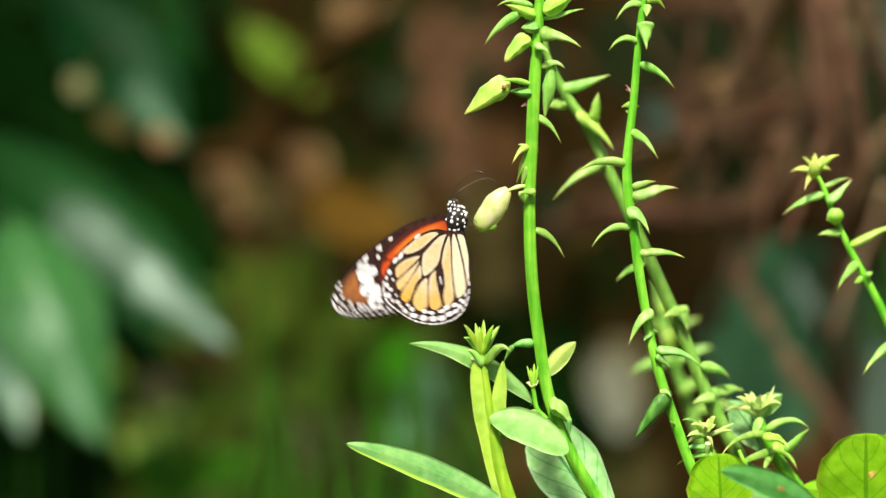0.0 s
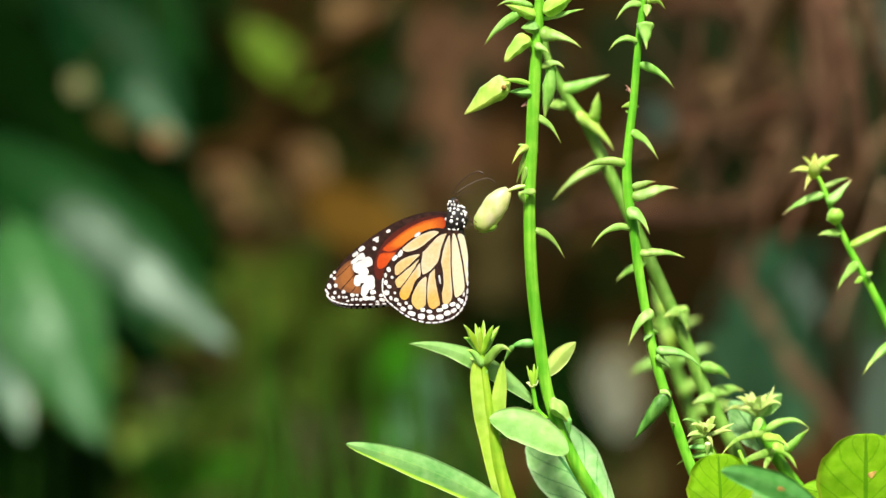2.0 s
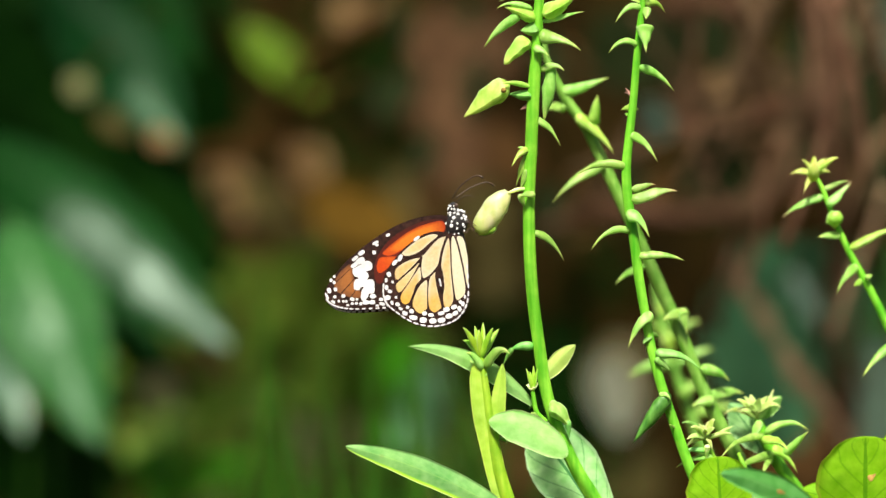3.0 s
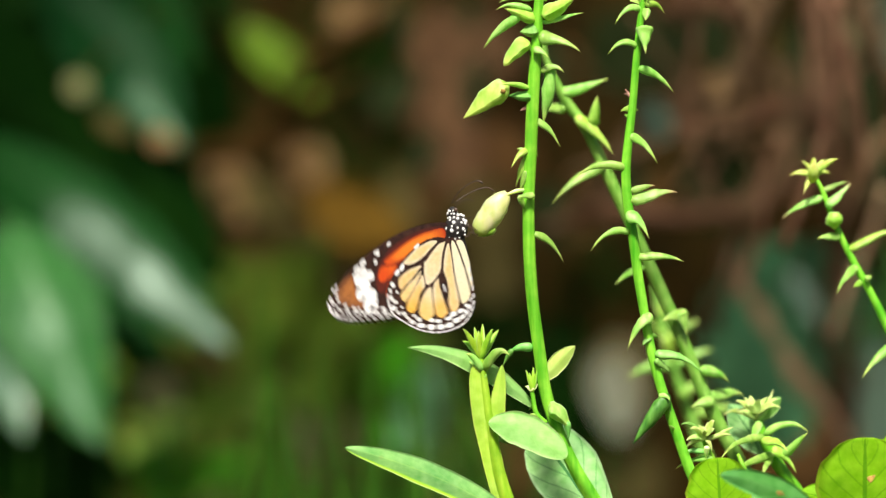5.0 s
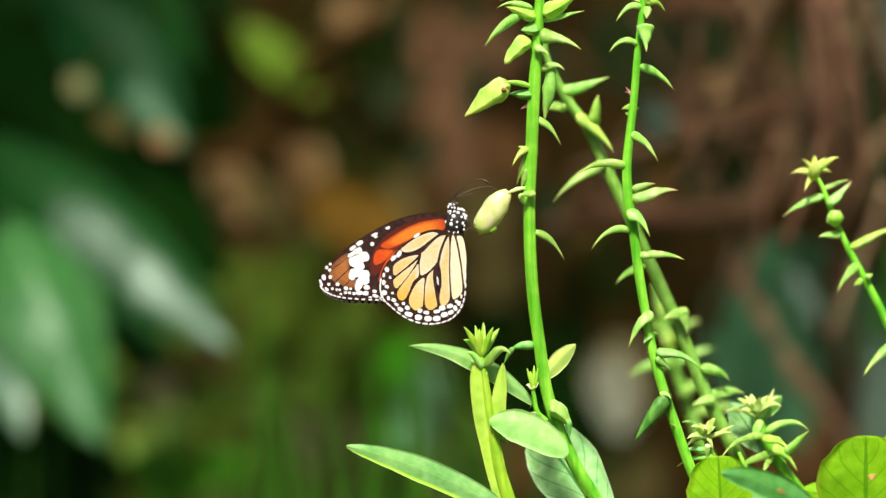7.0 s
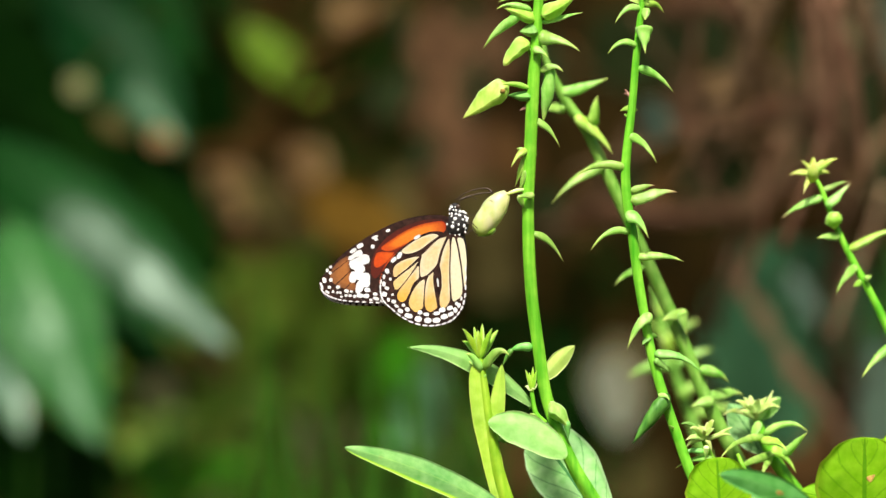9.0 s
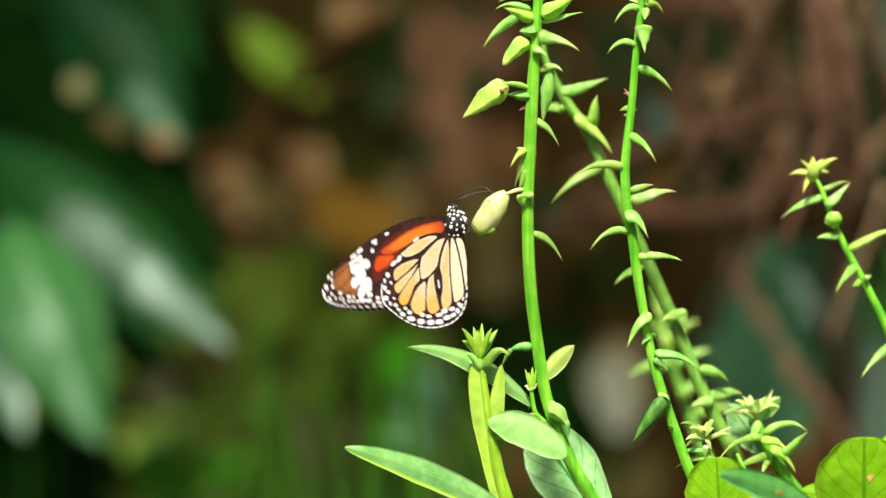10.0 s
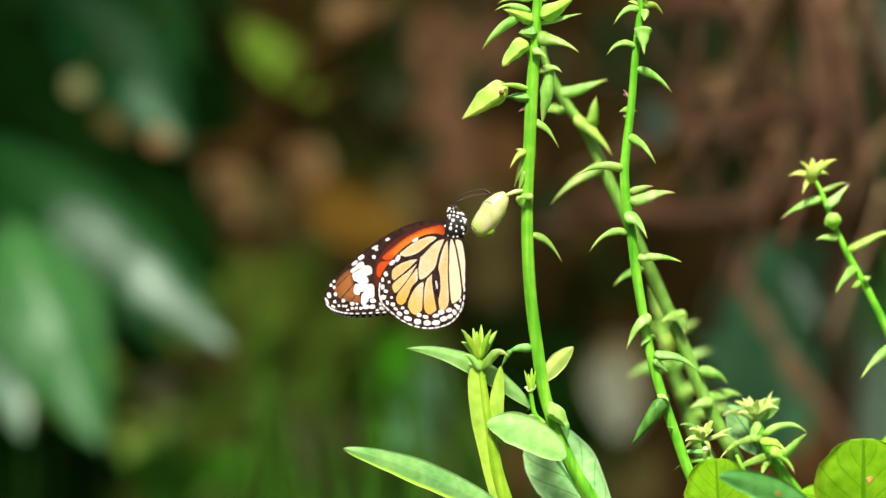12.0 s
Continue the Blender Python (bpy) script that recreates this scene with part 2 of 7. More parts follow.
TWIG_TAN = plain_mat("liana_tan", (0.32, 0.20, 0.11), (0.56, 0.37, 0.22), 90, 0.85, (1, 1, 0.15), 0.5, 0.002, gloss=0.05)
TWIG = plain_mat("dry_twig", (0.125, 0.076, 0.038), (0.28, 0.18, 0.097), 160, 0.85, (1, 1, 0.15), 0.5, 0.002, gloss=0.05)
DRY_LEAF = plain_mat("dry_leaf_brown", (0.10, 0.048, 0.014), (0.25, 0.13, 0.045), 60, 0.75, (1, 1, 1), 0.4, 0.002, 0.2, gloss=0.05)
DRY_AMBER = plain_mat("dry_leaf_amber", (0.12, 0.064, 0.008), (0.25, 0.14, 0.018), 60, 0.75, (1, 1, 1), 0.4, 0.002, 0.2, gloss=0.05)
DRY_PINK = plain_mat("dry_leaf_pinkish", (0.10, 0.05, 0.024), (0.36, 0.20, 0.096), 60, 0.75, (1, 1, 1), 0.4, 0.002, 0.2, gloss=0.05)
DRY_GREY = plain_mat("dry_leaf_grey", (0.40, 0.42, 0.29), (0.62, 0.64, 0.47), 60, 0.75, (1, 1, 1), 0.4, 0.002, 0.2, gloss=0.05)
DRY_YELLOW = plain_mat("dry_leaf_yellowish", (0.34, 0.34, 0.13), (0.52, 0.53, 0.26), 60, 0.75, (1, 1, 1), 0.4, 0.002, 0.2, gloss=0.05)
LITTER = plain_mat("litter_dark_brown", (0.035, 0.02, 0.0025), (0.15, 0.085, 0.015), 60, 0.8, (1, 1, 1), 0.4, 0.002, 0.1, gloss=0.05)
DRY_LEAF_PALE = plain_mat("dry_leaf_tan", (0.20, 0.11, 0.045), (0.72, 0.46, 0.20), 75, 0.75, (1, 1, 1), 0.4, 0.002, 0.2, gloss=0.05)
SOIL = plain_mat("brown_soil", (0.012, 0.008, 0.002), (0.05, 0.030, 0.006), 14, 0.95, (1, 1, 1), 0.8, 0.02, gloss=0.05)


def wing_mat(name, rim, core, near, far, outer, through_light=0.3, cloud=0.35):
    """Wing scales: one pigment along the veins, another in the heart of each cell, a third towards the wing's border
    (near and far: millimetres from the root), all clouded and dusted with grain."""
    m, tree, b = shader(name)
    tc, dist, rng = tree.nodes.new("ShaderNodeTexCoord"), tree.nodes.new("ShaderNodeVectorMath"), tree.nodes.new("ShaderNodeMapRange")
    dist.operation = "LENGTH"
    rng.interpolation_type = "SMOOTHSTEP"
    tree.links.new(tc.outputs["Object"], dist.inputs[0])
    tree.links.new(dist.outputs["Value"], rng.inputs["Value"])
    rng.inputs["From Min"].default_value, rng.inputs["From Max"].default_value = near * 0.001, far * 0.001
    sep = tree.nodes.new("ShaderNodeSeparateXYZ")
    tree.links.new(tc.outputs["UV"], sep.inputs[0])
    grain, tex = noise_ramp(tree, 1100, [(0.3, (0.86, 0.85, 0.82)), (0.7, (1.1, 1.09, 1.08))], 5)
    _, soft = noise_ramp(tree, 240, [(0.3, (0, 0, 0)), (0.7, (1, 1, 1))], 3)
    drift = math_node(tree, "MULTIPLY", math_node(tree, "SUBTRACT", soft.outputs["Fac"], 0.5), cloud * 2)
    heart = tree.nodes.new("ShaderNodeClamp")
    tree.links.new(math_node(tree, "ADD", math_node(tree, "MULTIPLY", sep.outputs["X"], 0.85), drift), heart.inputs["Value"])
    border = tree.nodes.new("ShaderNodeClamp")
    tree.links.new(math_node(tree, "ADD", rng.outputs["Result"], drift), border.inputs["Value"])
    col = mix(tree, mix(tree, rim, core, heart.outputs["Result"]), outer, border.outputs["Result"])
    col = mix(tree, col, grain.outputs["Color"], 0.8, "MULTIPLY")
    tree.links.new(col, b.inputs["Base Color"])
    b.inputs["Roughness"].default_value = 0.55
    b.inputs["Specular IOR Level"].default_value = 0.25
    bump(tree, b, tex.outputs["Fac"], 0.3, 0.0002)
    translucent(tree, b, col, through_light)
    return m


# butterfly
WING_DARK = plain_mat("wing_black_brown", (0.014, 0.007, 0.006), (0.055, 0.024, 0.017), 600, 0.6, (1, 1, 1), 0.3, 0.0002, 0.1, gloss=0.1)
WING_BROWN = wing_mat("wing_rust_brown", (0.13, 0.045, 0.018), (0.42, 0.15, 0.035), 38, 46, (0.30, 0.12, 0.04), 0.2)
WING_ORANGE = wing_mat("wing_orange", (0.42, 0.040, 0.005), (0.90, 0.24, 0.018), 18, 27, (0.62, 0.07, 0.006), 0.25, 0.25)
WING_RED = wing_mat("wing_dark_red", (0.05, 0.008, 0.004), (0.20, 0.018, 0.005), 14, 28, (0.10, 0.012, 0.005), 0.2, 0.3)
WING_AMBER = wing_mat("wing_amber", (0.82, 0.68, 0.48), (0.80, 0.54, 0.21), 18, 29, (0.82, 0.44, 0.07), 0.25)
WING_CREAM = wing_mat("wing_cream", (0.82, 0.68, 0.48), (0.81, 0.62, 0.33), 17, 31, (0.82, 0.52, 0.14), 0.25)
WING_PALE = wing_mat("wing_pale_cream", (0.84, 0.76, 0.54), (0.84, 0.76, 0.54), 8, 34, (0.82, 0.70, 0.42), 0.25)
WING_GREY = plain_mat("wing_blue_grey", (0.45, 0.46, 0.48), (0.68, 0.69, 0.70), 900, 0.6, (1, 1, 1), 0.3, 0.0002, gloss=0.2)
WING_WHITE = plain_mat("wing_white", (0.84, 0.82, 0.80), (0.92, 0.91, 0.90), 900, 0.6, (1, 1, 1), 0.3, 0.0002, 0.2, gloss=0.2)
BODY_BLACK = plain_mat("body_black", (0.008, 0.007, 0.007), (0.03, 0.026, 0.024), 1500, 0.55, (1, 1, 1), 0.6, 0.0003, gloss=0.2)
BODY_WHITE = plain_mat("body_white_scales", (0.74, 0.73, 0.70), (0.88, 0.87, 0.85), 1500, 0.7, (1, 1, 1), 0.4, 0.0002)
FEELER = plain_mat("feeler_dark_brown", (0.03, 0.016, 0.01), (0.09, 0.05, 0.03), 900, 0.5)


# ---- making things ----
MM = 0.001
FOCUS = Vector((0, 0, 0.80))


def place(p):
    """Millimetres right, away and up of the middle of the plants, as a place in the world."""
    if len(p) == 2:
        p = (p[0], 0.0, p[1])
    return FOCUS + Vector(p) * MM


def thing(name, at, label, category, group="", kind=""):
    ob = new(name)
    ob.location = at
    ob.empty_display_size = 0.01
    return tagged(ob, label, category, group, kind)


def part(name, bm, material, parent, label=""):
    me = bpy.data.meshes.new(name)
    for f in bm.faces:
        f.smooth = True
    bm.normal_update()
    bm.to_mesh(me)
    bm.free()
    me.materials.append(material)
    ob = new(name, me)
    if parent:
        ob.parent = parent
    return tagged(ob, label)


def spline(pts, steps):
    """A smooth line through the points, however unevenly they are spaced."""
    p = [Vector(v) for v in pts]
    if len(p) == 2:
        p = [p[0], p[0].lerp(p[1], 0.5), p[1]]
    q = [2 * p[0] - p[1]] + p + [2 * p[-1] - p[-2]]
    out = []
    for i in range(1, len(q) - 2):
        a, b, c, d = q[i - 1:i + 3]
        k0 = 0.0
        k1 = k0 + max((b - a).length, 1e-9) ** 0.5
        k2 = k1 + max((c - b).length, 1e-9) ** 0.5
        k3 = k2 + max((d - c).length, 1e-9) ** 0.5
        for k in range(steps):
            t = k1 + (k2 - k1) * k / steps
            e = a.lerp(b, (t - k0) / (k1 - k0))
            f = b.lerp(c, (t - k1) / (k2 - k1))
            g = c.lerp(d, (t - k2) / (k3 - k2))
            out.append(e.lerp(f, (t - k0) / (k2 - k0)).lerp(f.lerp(g, (t - k1) / (k3 - k1)), (t - k1) / (k2 - k1)))
    out.append(p[-1].copy())
    return out


def tube(bm, pts, radii, sides=10, steps=5, ribs=0.0):
    """A tapered round rod along a smooth line."""
    line = spline(pts, steps)
    rad = list(np.interp(np.linspace(0, len(radii) - 1, len(line)), range(len(radii)), radii))
    rings, ref = [], Vector((0, -1, 0))
    for i, c in enumerate(line):
        t = (line[min(i + 1, len(line) - 1)] - line[max(i - 1, 0)]).normalized()
        u = (ref - t * ref.dot(t))
        u = u.normalized() if u.length > 1e-5 else t.orthogonal().normalized()
        ref, v = u, t.cross(u)
        r = max(rad[min(i, len(rad) - 1)], 1e-5)
        rings.append([bm.verts.new(c + (u * math.cos(a) + v * math.sin(a)) * r * (1 + ribs * math.cos(5 * a)))
                      for k, a in ((k, 2 * math.pi * k / sides) for k in range(sides))])
    for a, b in zip(rings, rings[1:]):
        for k in range(sides):
            bm.faces.new((a[k], a[(k + 1) % sides], b[(k + 1) % sides], b[k]))
    bm.faces.new(rings[0][::-1])
    bm.faces.new(rings[-1])


def arc(base, tip, bow, shares, lean=0.0):
    """Points from base to tip at the given shares, bent upwards by bow and towards the viewer by lean."""
    if isinstance(shares, int):
        shares = [k / shares for k in range(shares + 1)]
    mid = (base + tip) / 2 + Vector((0, -lean, bow)) * 2
    return [base * (1 - s) ** 2 + mid * 2 * s * (1 - s) + tip * s * s for s in shares]


def axes(line, i, roll):
    """Along, across and out of a blade at a point of its line."""
    t = (line[min(i + 1, len(line) - 1)] - line[max(i - 1, 0)]).normalized()
    s = t.cross(Vector((0, 1, 0)))
    s = s.normalized() if s.length > 1e-5 else Vector((1, 0, 0))
    turn = Matrix.Rotation(roll, 3, t)
    s = turn @ s
    return t, s, t.cross(s).normalized()


def pod(bm, base, tip, width, bow=0.0, thick=0.55, roll=0.0, belly=0.38, neck=0.25, cup=0.0, blunt=0.0, hook=0.0, uneven=0.28, ridge=False):
    """A bract or bud: narrow neck, belly, drawn-out tip. cup: how far its upper face is hollowed; blunt: breadth left at the tip."""
    n, ring = 12, 12
    uv = bm.loops.layers.uv.verify()
    line = arc(base, tip, bow, n)
    way = tip - base
    for i in range(n + 1):
        line[i].z -= hook * way.length * max(0.0, i / n - 0.6) ** 2
    turn = -math.copysign(roll, way.x)
    seed = random.random() * 50
    crease = 0.5 if way.x < 0 else -0.5
    rings = []
    for i in range(n + 1):
        s = i / n
        body = math.sin(math.pi * min(1.0, s ** (math.log(0.5) / math.log(belly)))) ** 0.85
        w = neck * (1 - s) ** 4 + body * (1 - 0.2 * s) + blunt * s ** 3 * (1.0 if s < 0.97 else 0.45)
        w = max(w, 0.035) * width / 2
        t, a, b = axes(line, i, turn)
        hollow = cup * min(1.0, s * 4) * min(1.0, (1 - s) * 5)
        verts = []
        for k in range(ring):
            q = 2 * math.pi * k / ring
            out = math.sin(q)
            if ridge and out > 0.01:                         # a bud folded to a crease on its face
                out = 1.1 * (1 - abs(math.cos(q) - crease) / (1 + abs(crease)))
            elif out > 0:                                    # the face that opens upwards
                out = out * (1 - 1.45 * hollow)
                if k == 3 and cup:
                    out -= 0.25 * hollow
            elif k == 9:                                     # the keel beneath
                out *= 1.2
            v = (a * math.cos(q) + b * out * thick) * w
            v *= 1 + uneven * noise.noise((line[i] + v) * 330 + Vector((seed, 0, 0))) + uneven * 0.5 * noise.noise((line[i] + v) * 900)
            verts.append(bm.verts.new(line[i] + v))
        rings.append(verts)
    for i in range(n):
        for k in range(ring):
            f = bm.faces.new((rings[i][k], rings[i][(k + 1) % ring], rings[i + 1][(k + 1) % ring], rings[i + 1][k]))
            for loop, (x, y) in zip(f.loops, ((i, k), (i, k + 1), (i + 1, k + 1), (i + 1, k))):
                loop[uv].uv = (x / n, y / ring)
    bm.faces.new(rings[0][::-1])
    bm.faces.new(rings[-1])
    if ridge:
        k = 2 if crease > 0 else 4
        for i in range(2, n):
            edge = bm.edges.get((rings[i][k], rings[i - 1][k]))
            edge.smooth = False


def blade(bm, base, tip, width, bow=0.0, roll=0.0, fold=0.15, widest=0.45, wave=0.02, thin=0.00035, lean=0.0, blunt=0.75, n=20, m=8, quilt=0.0):
    """A leaf blade with two faces: folded along its midrib, gently waved at the rim, pointed or blunt at the tip.
    quilt: swell between the side veins."""
    uv = bm.loops.layers.uv.verify()
    shares = [0.5 - 0.5 * math.cos(math.pi * k / n) for k in range(n + 1)]
    line = arc(base, tip, bow, shares, lean)
    skins = []
    ph = random.random() * 6
    for side in (1, -1):
        rows = []
        for i in range(n + 1):
            s = shares[i]
            w = math.sin(math.pi * min(1.0, max(0.0, s) ** (math.log(0.5) / math.log(widest)))) ** blunt
            w = max(w, 0.015) * width / 2 * (1 + 0.09 * noise.noise(Vector((ph * 9, s * 5, 0))) + 0.05 * noise.noise(Vector((ph * 9, s * 17, 0))))
            t, a, b = axes(line, i, roll)
            row = []
            for k in range(m + 1):
                v = 2 * k / m - 1
                rise = abs(v) * fold * width / 2 * (w * 2 / width) + math.sin(ph + s * 11 + v) * wave * width * abs(v) * (w * 2 / width)
                rise += quilt * width * math.sin(2 * math.pi * (7 * s - 1.1 * abs(v))) * min(1.0, abs(v) * 3) * (w * 2 / width)
                row.append(bm.verts.new(line[i] + a * v * w - b * rise + b * side * thin * (1 - 0.6 * abs(v))))
            rows.append(row)
        skins.append(rows)
        for i in range(n):
            for k in range(m):
                q = (rows[i][k], rows[i][k + 1], rows[i + 1][k + 1], rows[i + 1][k])
                f = bm.faces.new(q if side == 1 else q[::-1])
                uvs = [(shares[i], k / m), (shares[i], (k + 1) / m), (shares[i + 1], (k + 1) / m), (shares[i + 1], k / m)]
                for loop, c in zip(f.loops, uvs if side == 1 else uvs[::-1]):
                    loop[uv].uv = c
    up, lo = skins
    rim = [(i, 0) for i in range(n + 1)] + [(n, k) for k in range(1, m + 1)] + [(i, m) for i in range(n - 1, -1, -1)] + [(0, k) for k in range(m - 1, 0, -1)]
    for (i, k), (j, l) in zip(rim, rim[1:] + rim[:1]):
        bm.faces.new((up[i][k], lo[i][k], lo[j][l], up[j][l]))


class Plant:
    """One rooted plant: an empty at its foot and its parts."""

    def __init__(self, foot, label, category="plant", name="leafy_plant", group=""):
        self.foot = Vector(foot)
        self.ob = thing(name, self.foot, label, category, group)
        self.rng = random.Random(int(abs(foot[0] * 9131 + foot[1] * 77)))
        self.away = 0.0
        self.spine = []
        self.twiggy = None

    def at(self, p):
        if len(p) == 2:
            p = (p[0], self.away, p[1])
        return place(p) - self.foot

    def stem(self, pts, radii, material=None, label="", sides=20, name="stem"):
        bm = bmesh.new()
        line = [self.at(p) if isinstance(p, tuple) else p - self.foot for p in pts]
        self.spine += spline(line, 8)
        tube(bm, line, [r * MM for r in radii], sides, 5, 0.05)
        return part(name, bm, material or STEM, self.ob, label)

    def bundle(self, pts, radii, material, count):
        """Several thin lianas that wind loosely along one way."""
        for k in range(count):
            way = []
            for p, r in zip(pts, radii):
                q = place(p) if isinstance(p, tuple) else p
                way.append(q + Vector((self.rng.uniform(-1, 1), self.rng.uniform(-2, 2), self.rng.uniform(-1, 1))) * r * 1.6 * MM)
            share = self.rng.uniform(0.15, 0.45)
            self.stem(way, [max(r * share * self.rng.uniform(0.8, 1.2), 0.8) for r in radii], material, sides=10, name="liana")

    def bract(self, base, tip, width, bow=0.0, material=None, label="", name="bract", thick=0.9, belly=0.32, neck=0.3, swing=8.0, cup=None, blunt=0.0):
        bm = bmesh.new()
        b, t = self.at(base), self.at(tip)
        t.y += self.rng.uniform(-swing, swing) * MM * 0.6
        b.y -= 0.4 * MM
        if cup is None:
            cup = 0.0 if "bud" in name or name == "blemish" else self.rng.uniform(0.05, 0.5)
        roll = self.rng.uniform(0.25, 0.75) if cup else self.rng.uniform(-0.3, 0.3)
        pod(bm, b, t, width * MM * (0.88 if cup else 1.0), bow * MM, thick, roll, belly, neck, cup, blunt, self.rng.uniform(0.15, 0.55) if cup else 0.0, 0.06 if "round" in name else 0.1 if "plump" in name else 0.26, name == "bud")
        return part(name, bm, material or BRACT, self.ob, label)

    def leaf(self, base, tip, width, bow=0.0, material=None, label="", name="leaf", **more):
        bm = bmesh.new()
        root = self.at(base)
        blade(bm, root, self.at(tip), width * MM, bow * MM, **more)
        if self.twiggy:                                      # a thin stalk from the nearest branch to the leaf
            near = min(self.spine, key=lambda v: (v - root).length)
            if (near - root).length > 0.004:
                stalk = bmesh.new()
                tube(stalk, [near, near.lerp(root, 0.5) + Vector((0, 0, 0.12 * (near - root).length)), root], [0.0014, 0.0011, 0.0008], 6, 4)
                part("leaf_stalk", stalk, self.twiggy, self.ob)
        return part(name, bm, material or LEAF, self.ob, label)

    def star(self, heart, reach, points, material=None, name="young_bract", up=0.6, start=0.0, plump=0.34):
        """A tuft of young bracts at a shoot's tip."""
        c = self.at(heart)
        for k in range(points):
            a = start + 2 * math.pi * k / points
            ring = 1.0 if k % 2 else 0.62
            way = Vector((math.cos(a) * ring, math.sin(a) * ring * 0.7, up * (1.5 - ring) + self.rng.uniform(-0.15, 0.25)))
            bm = bmesh.new()
            length = reach * self.rng.uniform(0.8, 1.1)
            pod(bm, c, c + way * length * MM, length * plump * MM, length * MM * 0.1, 0.55, self.rng.uniform(0.2, 0.7), 0.38, 0.3, 0.7)
            part(name, bm, material or STAR, self.ob)


# ---- ground, bank and shrubbery behind ----
def bank(x, y):
    """Height of the ground: level in front, a rough earth bank behind."""
    s = min(1.0, max(0.0, (y - 1.3) / 1.3))
    rise = s * s * (3 - 2 * s) * 2.1
    rough = noise.noise(Vector((x * 1.7, y * 1.7, 0.3))) * 0.10 + noise.noise(Vector((x * 7, y * 7, 4.1))) * 0.03
    near = 1.0 if y > 1.0 else 0.25
    return rise + rough * near - 0.015


def ground_sheet():
    """One sheet of soil from before the lens to the horizon, finer where it is seen."""
    xs = [-900, -200, -60, -20, -8, -4] + [-2.4 + 0.08 * k for k in range(61)] + [4, 8, 20, 60, 200, 900]
    ys = [-900, -200, -60, -20, -8, -4, -2, -1.5, -1, -0.5, 0, 0.4, 0.8] + [1.0 + 0.05 * k for k in range(34)] + [3, 4, 6, 10, 20, 60, 200, 900]
    bm = bmesh.new()
    rows = [[bm.verts.new((x, y, bank(x, y))) for x in xs] for y in ys]
    for a, b in zip(rows, rows[1:]):
        for k in range(len(xs) - 1):
            bm.faces.new((a[k], a[k + 1], b[k + 1], b[k]))
    tagged(part("ground", bm, SOIL, None, "dark brown soil rising into a rough earth bank"), category="ground", kind="structure")


def litter(name, material, count, seed, size, left, right, low, high, label):
    """Fallen leaves strewn over the bank."""
    rng, bm = random.Random(seed), bmesh.new()
    for _ in range(count):
        x, y = rng.uniform(left, right), rng.uniform(low, high)
        at = Vector((x, y, bank(x, y) + 0.012))
        a, long = rng.uniform(0, 6.3), rng.uniform(0.6, 1.3) * size
        along = Vector((math.cos(a), 0.45 * math.sin(a), 0.8 * math.sin(a))) * long
        blade(bm, at - along / 2, at + along / 2, long * rng.uniform(0.35, 0.6), rng.uniform(0, 0.2) * long, rng.uniform(-0.7, 0.7), 0.25, n=5, m=4, thin=0.0006)
    tagged(part(name, bm, material, None, label), category="leaf litter", kind="stuff")


